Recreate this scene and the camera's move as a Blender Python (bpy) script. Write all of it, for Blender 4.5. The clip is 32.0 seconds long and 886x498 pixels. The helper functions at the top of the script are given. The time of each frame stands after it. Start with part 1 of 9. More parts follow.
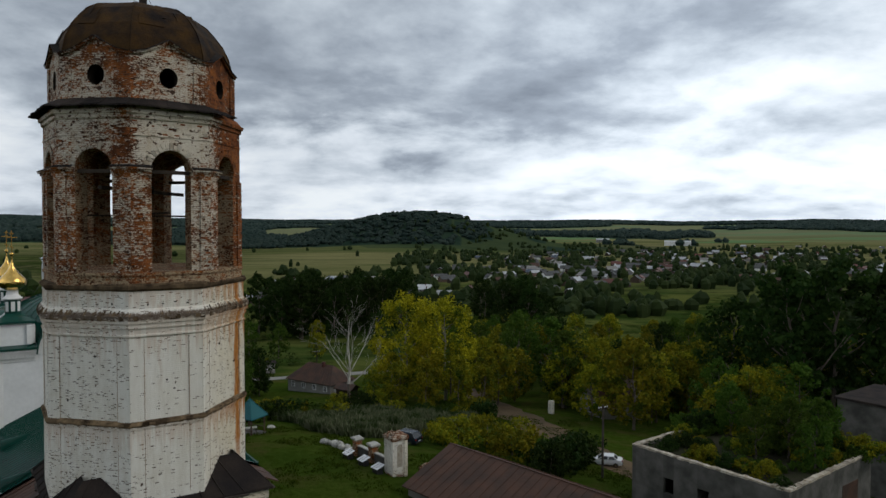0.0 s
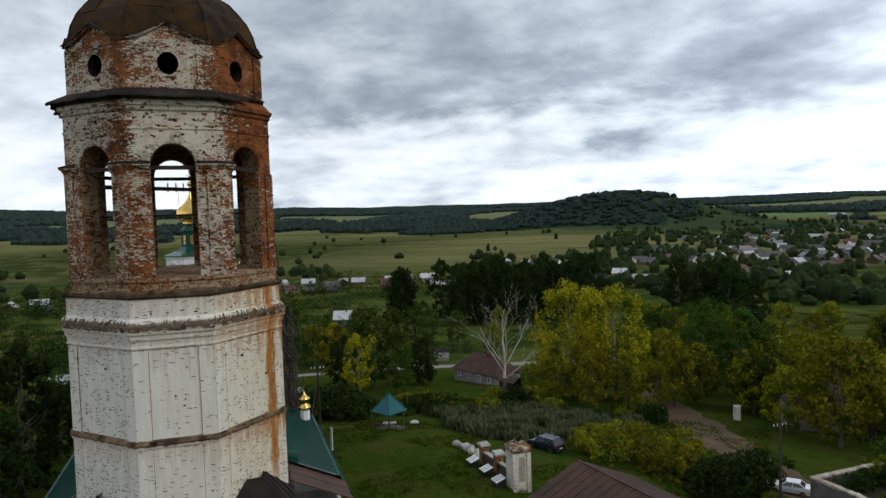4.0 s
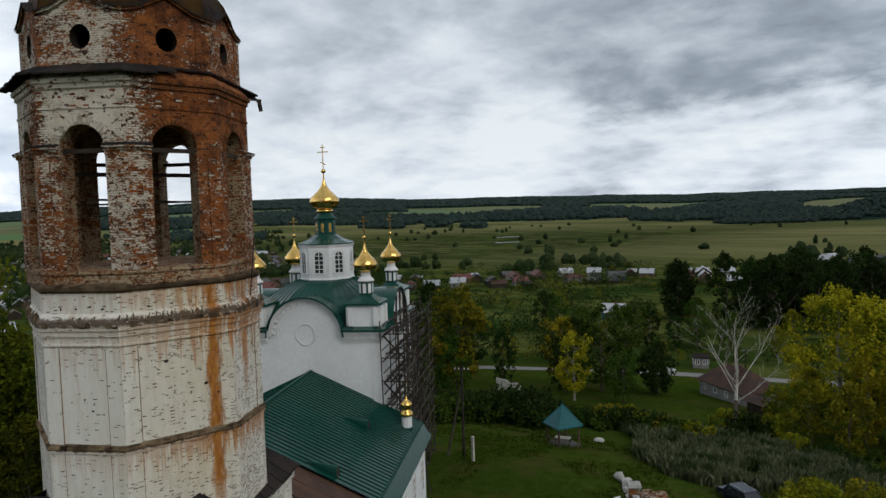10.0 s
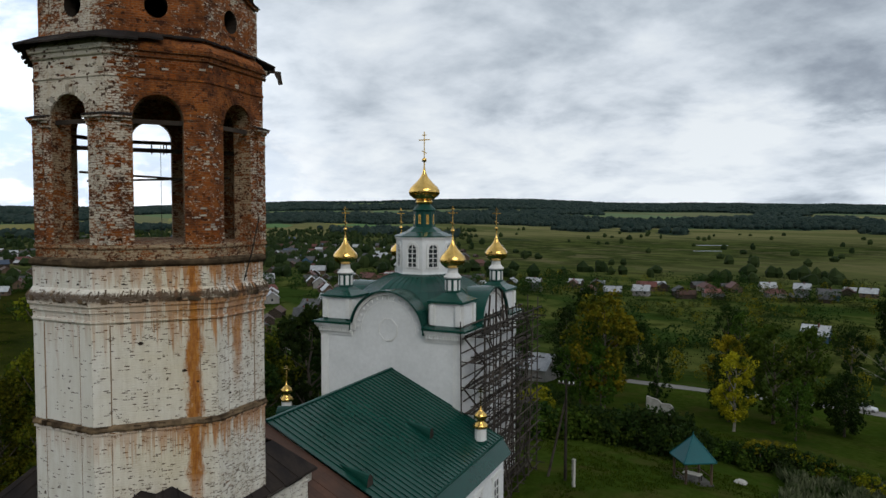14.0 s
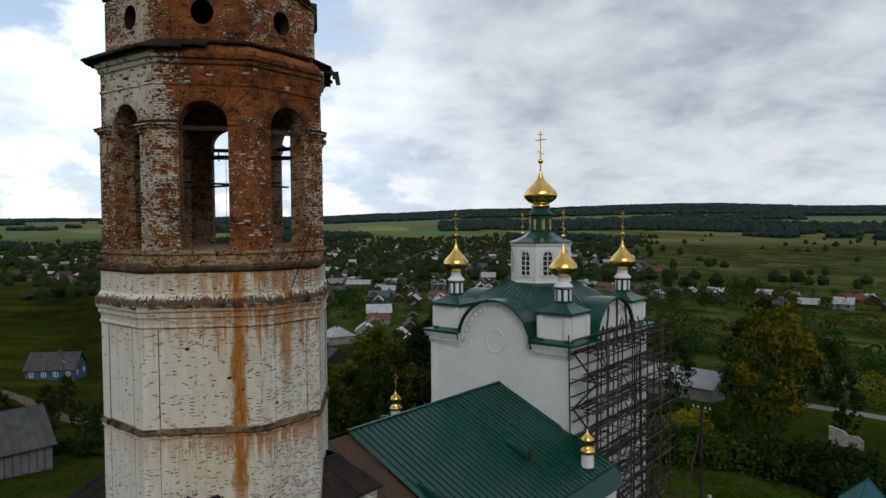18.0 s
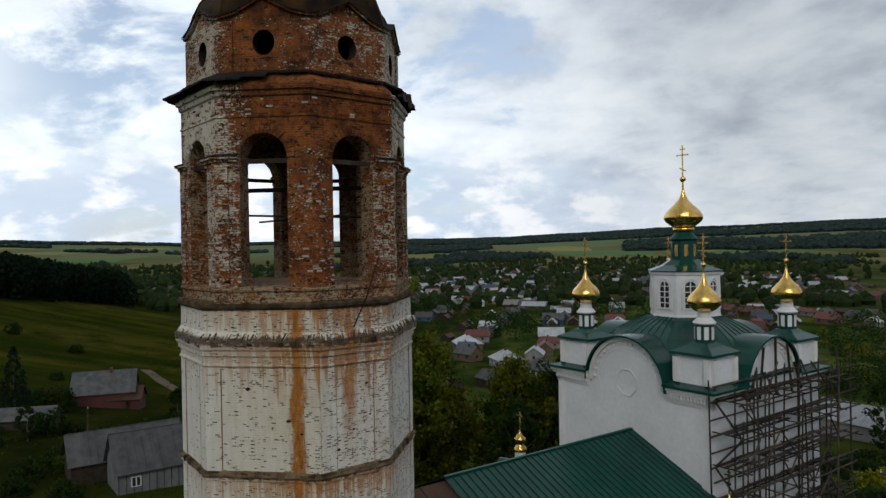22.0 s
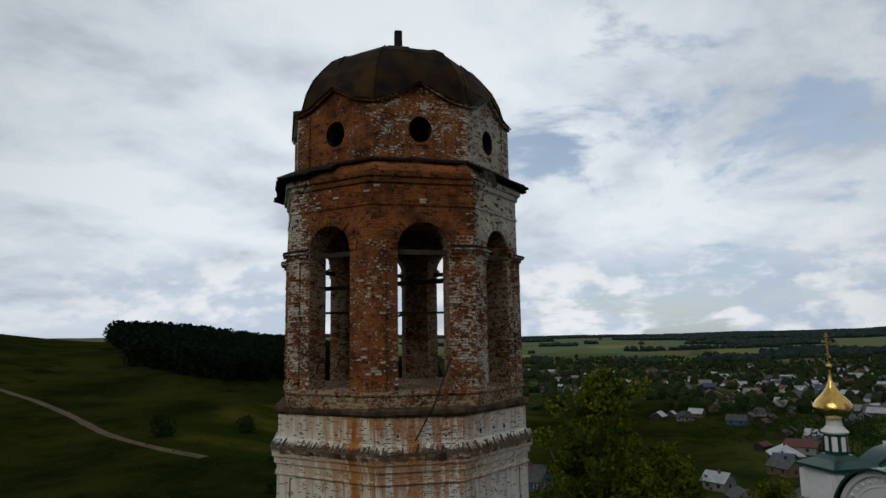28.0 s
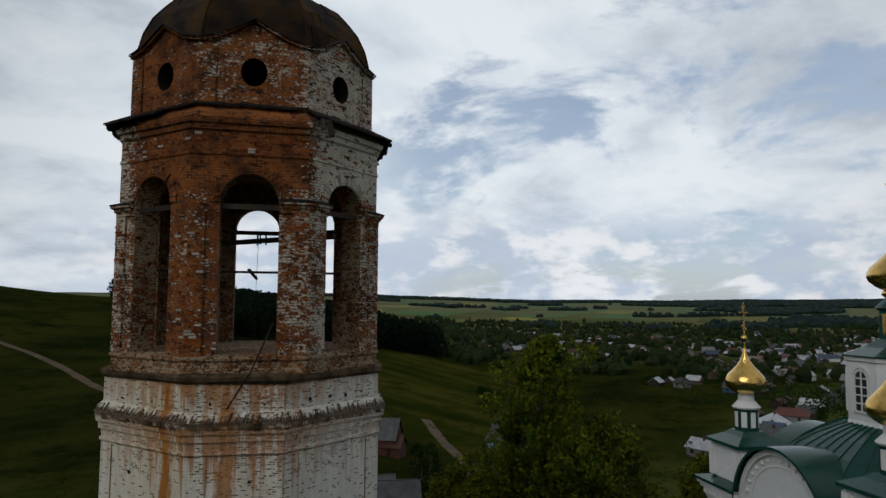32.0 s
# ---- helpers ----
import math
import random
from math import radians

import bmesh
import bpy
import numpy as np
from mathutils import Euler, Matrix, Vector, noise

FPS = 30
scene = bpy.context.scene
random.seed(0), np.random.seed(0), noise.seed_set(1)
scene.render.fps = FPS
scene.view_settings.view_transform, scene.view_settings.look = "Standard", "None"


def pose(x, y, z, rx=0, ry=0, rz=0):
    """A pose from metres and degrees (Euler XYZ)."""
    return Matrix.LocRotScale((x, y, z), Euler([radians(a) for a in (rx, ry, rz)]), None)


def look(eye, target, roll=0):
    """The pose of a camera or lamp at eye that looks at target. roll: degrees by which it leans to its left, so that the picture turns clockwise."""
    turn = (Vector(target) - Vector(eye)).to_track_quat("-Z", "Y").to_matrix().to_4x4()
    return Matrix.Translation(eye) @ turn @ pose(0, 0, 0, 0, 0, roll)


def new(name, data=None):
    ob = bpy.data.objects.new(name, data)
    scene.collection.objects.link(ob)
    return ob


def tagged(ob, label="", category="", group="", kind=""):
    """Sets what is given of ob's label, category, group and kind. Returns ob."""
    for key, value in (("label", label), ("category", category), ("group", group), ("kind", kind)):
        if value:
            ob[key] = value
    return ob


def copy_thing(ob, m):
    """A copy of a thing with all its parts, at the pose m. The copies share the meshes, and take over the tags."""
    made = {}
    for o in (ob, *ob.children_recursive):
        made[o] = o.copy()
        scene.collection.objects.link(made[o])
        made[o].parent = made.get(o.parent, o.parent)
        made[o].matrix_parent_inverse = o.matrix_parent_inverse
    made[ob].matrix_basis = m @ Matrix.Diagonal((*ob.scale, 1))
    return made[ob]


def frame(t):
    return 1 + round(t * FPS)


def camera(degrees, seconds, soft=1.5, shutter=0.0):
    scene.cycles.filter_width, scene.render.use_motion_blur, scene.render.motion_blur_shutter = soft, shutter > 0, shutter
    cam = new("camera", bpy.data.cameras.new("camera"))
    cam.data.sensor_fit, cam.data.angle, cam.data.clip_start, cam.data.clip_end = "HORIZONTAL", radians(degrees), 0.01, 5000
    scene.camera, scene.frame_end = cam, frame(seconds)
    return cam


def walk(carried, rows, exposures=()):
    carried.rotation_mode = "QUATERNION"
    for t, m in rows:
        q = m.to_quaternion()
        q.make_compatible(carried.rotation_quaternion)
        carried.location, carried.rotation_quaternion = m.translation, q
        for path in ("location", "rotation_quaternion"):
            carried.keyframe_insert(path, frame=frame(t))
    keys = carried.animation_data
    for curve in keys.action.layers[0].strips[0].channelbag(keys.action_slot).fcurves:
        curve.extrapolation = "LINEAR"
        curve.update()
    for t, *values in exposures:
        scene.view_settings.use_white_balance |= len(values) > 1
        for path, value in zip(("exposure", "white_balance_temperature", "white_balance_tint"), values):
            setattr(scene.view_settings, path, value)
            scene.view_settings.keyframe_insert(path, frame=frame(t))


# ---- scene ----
cam = camera(65.6, 32.0)
METRES, EYE, TILT, LEAN, TURN = 72.0, 26.0, 0.0, 0.0, 0.0
ROWS = [
    (0.0, 0.0, 0.0, 0.0, 0.0, -1.75, -0.07),
    (0.5, 0.0144, 0.0135, 0.0009, 1.8, -1.93, 0.08),
    (1.0, 0.028, 0.0282, 0.002, 3.57, -2.16, 0.24),
    (1.5, 0.0411, 0.0434, 0.0026, 5.48, -2.27, 0.47),
    (2.0, 0.054, 0.0586, 0.0034, 7.67, -2.43, 0.73),
    (2.5, 0.0665, 0.0742, 0.0037, 9.97, -2.57, 1.04),
    (3.0, 0.079, 0.0904, 0.0043, 12.23, -2.73, 1.27),
    (3.5, 0.0918, 0.1066, 0.0045, 14.56, -2.84, 1.54),
    (5.5, 0.1462, 0.1773, 0.0032, 23.31, -3.16, 2.68),
    (6.0, 0.1591, 0.1962, 0.0031, 25.47, -3.21, 2.79),
    (6.5, 0.1716, 0.2158, 0.0028, 27.66, -3.28, 2.55),
    (7.0, 0.1839, 0.2357, 0.0025, 29.84, -3.34, 2.26),
    (7.5, 0.1957, 0.2558, 0.0019, 32.04, -3.36, 2.1),
    (8.0, 0.2073, 0.2755, 0.0013, 34.16, -3.34, 2.04),
    (8.5, 0.2186, 0.2952, 0.0004, 36.27, -3.31, 2.05),
    (9.0, 0.2295, 0.3149, -0.0008, 38.37, -3.26, 2.05),
    (9.5, 0.2398, 0.3347, -0.0019, 40.47, -3.24, 2.01),
    (10.0, 0.2488, 0.3539, -0.0028, 42.58, -3.16, 1.82),
    (10.5, 0.2558, 0.3731, -0.0037, 44.67, -3.1, 1.51),
    (11.0, 0.2615, 0.3925, -0.0046, 46.77, -3.16, 1.11),
    (11.5, 0.2653, 0.412, -0.0058, 48.83, -3.2, 0.64),
    (12.0, 0.2679, 0.431, -0.0078, 50.89, -3.17, 0.18),
    (12.5, 0.2694, 0.4491, -0.0091, 52.96, -3.11, -0.27),
    (13.0, 0.2706, 0.4658, -0.0113, 54.97, -2.99, -0.3),
    (13.5, 0.2715, 0.4814, -0.0132, 56.93, -2.86, -0.23),
    (14.0, 0.2717, 0.4962, -0.0147, 58.87, -2.81, -0.15),
    (14.5, 0.2719, 0.5099, -0.016, 60.73, -2.76, -0.13),
    (16.5, 0.2707, 0.5584, -0.019, 68.38, -2.35, 0.17),
    (17.0, 0.2695, 0.5683, -0.0189, 70.13, -2.3, 0.25),
    (17.5, 0.2678, 0.5777, -0.0184, 71.88, -2.23, 0.33),
    (18.0, 0.2654, 0.5867, -0.0172, 73.62, -2.19, 0.41),
    (18.5, 0.2623, 0.5947, -0.0154, 75.28, -2.18, 0.43),
    (19.0, 0.259, 0.6033, -0.0142, 77.07, -2.08, 0.55),
    (19.5, 0.2543, 0.6121, -0.0127, 78.92, -2.1, 0.64),
    (20.0, 0.2495, 0.6215, -0.0114, 80.81, -2.04, 0.74),
    (20.5, 0.2449, 0.6311, -0.0101, 82.75, -1.94, 0.84),
    (21.0, 0.24, 0.6409, -0.0097, 84.72, -1.59, 0.9),
    (21.5, 0.2352, 0.6516, -0.0098, 86.75, -1.03, 0.96),
    (22.0, 0.2291, 0.662, -0.0102, 88.74, -0.31, 1.0),
    (22.5, 0.2232, 0.673, -0.0109, 90.77, 0.4, 1.01),
    (23.0, 0.2165, 0.6837, -0.0117, 92.82, 1.22, 1.05),
    (23.5, 0.2094, 0.6942, -0.0118, 94.89, 1.97, 1.12),
    (24.0, 0.2021, 0.7047, -0.0111, 97.03, 2.74, 1.15),
    (24.5, 0.1953, 0.7151, -0.0104, 99.2, 3.57, 1.14),
    (25.0, 0.1884, 0.725, -0.0098, 101.38, 4.35, 1.16),
    (25.5, 0.1815, 0.7346, -0.009, 103.55, 5.02, 1.13),
    (26.0, 0.1744, 0.7442, -0.0087, 105.74, 5.76, 1.11),
    (26.5, 0.167, 0.7533, -0.0084, 107.93, 6.45, 1.11),
    (28.5, 0.1361, 0.7884, -0.0087, 116.17, 8.1, 0.9),
    (29.0, 0.1277, 0.797, -0.0085, 117.6, 8.26, 0.83),
    (29.5, 0.1186, 0.8059, -0.0085, 117.82, 8.28, 0.68),
    (30.0, 0.1096, 0.815, -0.0085, 117.71, 7.86, 0.53),
    (30.5, 0.1012, 0.8238, -0.0082, 117.58, 6.76, 0.37),
    (31.0, 0.0929, 0.8329, -0.0079, 117.45, 5.44, 0.22),
    (31.5, 0.0848, 0.8421, -0.0078, 116.76, 5.07, -0.01),
    (32.0, 0.077, 0.8518, -0.0078, 115.13, 4.69, -0.31),
]
walk(cam, [(t, pose(0, 0, EYE, TILT, LEAN, TURN) @ pose(METRES * x, METRES * y, METRES * z, 90 + pitch, roll, yaw)) for t, x, y, z, yaw, pitch, roll in ROWS],
     exposures=[(0.0, -0.2), (1.5, -0.15), (3.0, 0.05), (6.0, 0.24), (8.0, 0.08), (10.0, -0.1), (14.0, -0.08), (18.0, -0.24), (20.0, -0.26), (22.0, -0.40), (25.0, -0.70), (32.0, -0.80)])

# ---- world and light ----
world = bpy.data.worlds.new("overcast_sky")
scene.world = world
world.use_nodes = True


def sky_nodes():
    nt = world.node_tree
    N, L = nt.nodes, nt.links
    N.clear()

    def nd(kind, **kw):
        n = N.new(kind)
        for k, v in kw.items():
            n.inputs[k].default_value = v
        return n

    def math_(op, a, b=None, clamp=False):
        n = N.new("ShaderNodeMath")
        n.operation, n.use_clamp = op, clamp
        for i, v in enumerate((a, b)):
            if v is None:
                continue
            if isinstance(v, (int, float)):
                n.inputs[i].default_value = v
            else:
                L.new(v, n.inputs[i])
        return n.outputs[0]

    sky = N.new("ShaderNodeTexSky")
    sky.sky_type, sky.sun_disc = "NISHITA", False
    sky.sun_elevation, sky.sun_rotation = radians(35), radians(100)
    tc = N.new("ShaderNodeTexCoord")
    sep = N.new("ShaderNodeSeparateXYZ")
    L.new(tc.outputs["Generated"], sep.inputs[0])
    up = math_("ADD", math_("MAXIMUM", sep.outputs[2], 0.0), 0.30)
    com = N.new("ShaderNodeCombineXYZ")
    L.new(math_("DIVIDE", sep.outputs[0], up), com.inputs[0])
    L.new(math_("DIVIDE", sep.outputs[1], up), com.inputs[1])
    # the cloud deck seen flat on, drawn out towards the horizon
    flat = math_("ADD", math_("MAXIMUM", sep.outputs[2], 0.0), 0.25)
    deck = N.new("ShaderNodeCombineXYZ")
    L.new(math_("DIVIDE", sep.outputs[0], flat), deck.inputs[0])
    L.new(math_("DIVIDE", sep.outputs[1], flat), deck.inputs[1])

    def cloud(scale, detail, rough, shift, warp=0.0, src=None):
        off = N.new("ShaderNodeVectorMath")
        off.inputs[1].default_value = shift
        L.new(src or com.outputs[0], off.inputs[0])
        n = nd("ShaderNodeTexNoise", Scale=scale, Detail=detail, Roughness=rough, Distortion=warp)
        L.new(off.outputs[0], n.inputs["Vector"])
        return n.outputs["Fac"]

    def step(v, lo, hi):
        n = N.new("ShaderNodeMapRange")
        n.interpolation_type = "SMOOTHSTEP"
        n.inputs[1].default_value, n.inputs[2].default_value = lo, hi
        L.new(v, n.inputs[0])
        return n.outputs[0]

    def toward(head, elev=0.0):
        dv = N.new("ShaderNodeVectorMath")
        dv.operation = "DOT_PRODUCT"
        L.new(tc.outputs["Generated"], dv.inputs[0])
        dv.inputs[1].default_value = Vector((-math.sin(radians(head)), math.cos(radians(head)), math.tan(radians(elev)))).normalized()
        return math_("MAXIMUM", dv.outputs["Value"], 0.0)

    def mixrgb(fac, a, b):
        n = N.new("ShaderNodeMix")
        n.data_type = "RGBA"
        for i, v in ((0, fac), (6, a), (7, b)):
            if isinstance(v, tuple):
                n.inputs[i].default_value = v
            else:
                L.new(v, n.inputs[i])
        return n.outputs[2]

    big = cloud(0.75, 4.0, 0.5, (0.0, 0.0, 0.0))
    fine = cloud(1.75, 10.0, 0.57, (7.3, 2.1, 4.0), 0.15, deck.outputs[0])
    lit = cloud(1.75, 10.0, 0.57, (7.36, 2.20, 4.0), 0.15, deck.outputs[0])
    billow = cloud(5.0, 7.0, 0.55, (2.2, 5.1, 1.0), 0.3)
    dens = math_("ADD", math_("MULTIPLY", big, 0.48), math_("MULTIPLY", fine, 0.42))
    dens = math_("ADD", dens, math_("MULTIPLY", billow, 0.10))
    # edges towards the sun are lighter than the sides turned away
    dens = math_("ADD", dens, math_("MULTIPLY", math_("SUBTRACT", fine, lit), 0.24))
    z = sep.outputs[2]
    # heavy bank over the valley with a ragged lower edge; thinner cloud over the west
    zw = math_("ADD", z, math_("MULTIPLY", math_("SUBTRACT", fine, 0.5), 0.22))
    bank = math_("MULTIPLY", step(zw, 0.105, 0.165), step(zw, 0.50, 0.24))
    bank = math_("MULTIPLY", bank, math_("POWER", toward(18), 9.0))
    dens = math_("ADD", dens, math_("MULTIPLY", bank, 0.135))
    dens = math_("ADD", dens, math_("MULTIPLY", math_("POWER", toward(0, 38), 4.0), 0.012))
    dens = math_("SUBTRACT", dens, math_("MULTIPLY", math_("POWER", toward(64, 16), 5.0), 0.075))
    dens = math_("SUBTRACT", dens, math_("MULTIPLY", math_("POWER", toward(140, 22), 6.0), 0.085))
    dens = math_("SUBTRACT", dens, math_("MULTIPLY", step(z, 0.15, 0.03), 0.03))
    ramp = N.new("ShaderNodeValToRGB")
    cr = ramp.color_ramp
    cr.elements[0].position, cr.elements[0].color = 0.37, (0.88, 0.94, 0.99, 1)
    cr.elements[1].position, cr.elements[1].color = 0.70, (0.22, 0.26, 0.32, 1)
    for p, c in ((0.45, (0.74, 0.81, 0.89, 1)), (0.53, (0.535, 0.605, 0.685, 1)), (0.61, (0.34, 0.395, 0.47, 1))):
        e = cr.elements.new(p)
        e.color = c
    L.new(dens, ramp.inputs[0])
    # low band: blue-grey air with small bright cumulus over the western horizon
    stretch = N.new("ShaderNodeVectorMath")
    stretch.operation = "MULTIPLY"
    stretch.inputs[1].default_value = (1.0, 1.0, 2.1)
    L.new(tc.outputs["Generated"], stretch.inputs[0])
    puff = cloud(13.0, 7.0, 0.58, (1.7, 3.0, 0.0), 0.0, stretch.outputs[0])
    low = mixrgb(step(puff, 0.44, 0.62), (0.50, 0.595, 0.73, 1), (0.88, 0.90, 0.93, 1))
    band = math_("MULTIPLY", step(z, 0.165, 0.075), step(toward(108), 0.70, 0.93))
    band = math_("MULTIPLY", band, 0.85)
    col = mixrgb(band, ramp.outputs[0], low)
    # glow of the veiled sun
    glow = math_("MULTIPLY", math_("POWER", toward(-20, 11), 12.0), 0.50)
    # bright rim along the horizon
    rim = math_("POWER", math_("SUBTRACT", 1.0, math_("MAXIMUM", z, 0.0)), 11.0)
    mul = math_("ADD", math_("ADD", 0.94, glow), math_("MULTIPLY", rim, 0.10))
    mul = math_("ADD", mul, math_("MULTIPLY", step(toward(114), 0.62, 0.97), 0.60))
    tint = N.new("ShaderNodeVectorMath")
    tint.operation = "SCALE"
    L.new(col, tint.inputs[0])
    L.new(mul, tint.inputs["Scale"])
    # thin gaps where the blue sky shows
    gap = math_("MULTIPLY", step(cloud(1.7, 9.0, 0.6, (3.1, 9.4, 0.0), 0.3), 0.50, 0.60), step(toward(100, 14), 0.90, 0.97))
    blue = N.new("ShaderNodeVectorMath")
    blue.operation = "SCALE"
    blue.inputs["Scale"].default_value = 0.15
    L.new(sky.outputs[0], blue.inputs[0])
    pale = mixrgb(math_("ADD", math_("MULTIPLY", fine, 0.7), 0.2), blue.outputs[0], (0.78, 0.93, 1.16, 1))
    final = mixrgb(gap, tint.outputs[0], pale)
    bg = N.new("ShaderNodeBackground")
    bg.inputs[1].default_value = SKY
    L.new(final, bg.inputs[0])
    out = N.new("ShaderNodeOutputWorld")
    L.new(bg.outputs[0], out.inputs[0])


SKY = 1.0
sky_nodes()
sun = new("sun", bpy.data.lights.new("sun", "SUN"))
sun.data.energy, sun.data.angle, sun.data.color = 1.25, radians(30), (1.0, 0.96, 0.90)
sun.matrix_world = look((150, -26, 110), (0, 0, 0))

# ---- materials ----


def shader(name):
    m = bpy.data.materials.new(name)
    m.use_nodes = True
    nt = m.node_tree
    b = nt.nodes["Principled BSDF"]
    return m, nt, nt.nodes, nt.links, b


def rgba(c):
    return (c[0], c[1], c[2], 1)


def noise_of(N, L, src, scale, detail=4.0, rough=0.55, stretch=None):
    n = N.new("ShaderNodeTexNoise")
    n.inputs["Scale"].default_value, n.inputs["Detail"].default_value, n.inputs["Roughness"].default_value = scale, detail, rough
    if stretch:
        mp = N.new("ShaderNodeMapping")
        mp.inputs["Scale"].default_value = stretch
        L.new(src, mp.inputs["Vector"])
        L.new(mp.outputs[0], n.inputs["Vector"])
    else:
        L.new(src, n.inputs["Vector"])
    return n.outputs["Fac"]


def ramp_of(N, L, fac, lo, hi):
    r = N.new("ShaderNodeMapRange")
    r.inputs[1].default_value, r.inputs[2].default_value = lo, hi
    L.new(fac, r.inputs[0])
    return r.outputs[0]


def mixc(N, L, fac, a, b, blend="MIX"):
    m = N.new("ShaderNodeMix")
    m.data_type, m.blend_type = "RGBA", blend
    for i, v in ((0, fac), (6, a), (7, b)):
        if isinstance(v, (int, float)):
            m.inputs[i].default_value = v
        elif isinstance(v, tuple):
            m.inputs[i].default_value = rgba(v)
        else:
            L.new(v, m.inputs[i])
    return m.outputs[2]


def arith(N, L, op, a, b=0.0, clamp=False):
    n = N.new("ShaderNodeMath")
    n.operation, n.use_clamp = op, clamp
    for i, v in enumerate((a, b)):
        if isinstance(v, (int, float)):
            n.inputs[i].default_value = v
        else:
            L.new(v, n.inputs[i])
    return n.outputs[0]


def plain(name, c1, c2, scale=1.0, rough=0.8, metal=0.0, bump=0.3, vary=0.25, spec=0.3, fine=None):
    """Two colours mixed at two scales, fine relief, and a small change from piece to piece."""
    m, nt, N, L, b = shader(name)
    tc = N.new("ShaderNodeTexCoord").outputs["Object"]
    big = ramp_of(N, L, noise_of(N, L, tc, scale), 0.35, 0.65)
    small = ramp_of(N, L, noise_of(N, L, tc, fine or scale * 9, 3.0), 0.25, 0.75)
    col = mixc(N, L, big, c1, c2)
    col = mixc(N, L, arith(N, L, "MULTIPLY", small, 0.35), col, tuple(v * 0.62 for v in c1))
    info = N.new("ShaderNodeObjectInfo")
    hsv = N.new("ShaderNodeHueSaturation")
    L.new(ramp_value(N, L, info.outputs["Random"], 1 - vary, 1 + vary), hsv.inputs["Value"])
    L.new(col, hsv.inputs["Color"])
    L.new(hsv.outputs[0], b.inputs["Base Color"])
    b.inputs["Roughness"].default_value, b.inputs["Metallic"].default_value = rough, metal
    b.inputs["Specular IOR Level"].default_value = spec
    if bump:
        bp = N.new("ShaderNodeBump")
        bp.inputs["Strength"].default_value, bp.inputs["Distance"].default_value = bump, 0.03
        L.new(small, bp.inputs["Height"])
        L.new(bp.outputs[0], b.inputs["Normal"])
    return m


def ramp_value(N, L, fac, lo, hi):
    r = N.new("ShaderNodeMapRange")
    r.inputs[3].default_value, r.inputs[4].default_value = lo, hi
    L.new(fac, r.inputs[0])
    return r.outputs[0]


def by_bearing(N, L, th, stops):
    """Three amounts that change with the bearing round the tower: stops of (degrees, a, b, c)."""
    fac = arith(N, L, "ADD", arith(N, L, "DIVIDE", th, 2 * math.pi), 0.5)
    r = N.new("ShaderNodeValToRGB")
    cr = r.color_ramp
    while len(cr.elements) < len(stops):
        cr.elements.new(0.5)
    for e, (d, a, b, c) in zip(cr.elements, stops):
        e.position = d / 360 + 0.5
    for e, (d, a, b, c) in zip(cr.elements, stops):
        e.color = (a, b, c, 1)
    L.new(fac, r.inputs[0])
    o = N.new("ShaderNodeSeparateColor")
    L.new(r.outputs[0], o.inputs[0])
    return o.outputs[0], o.outputs[1], o.outputs[2]


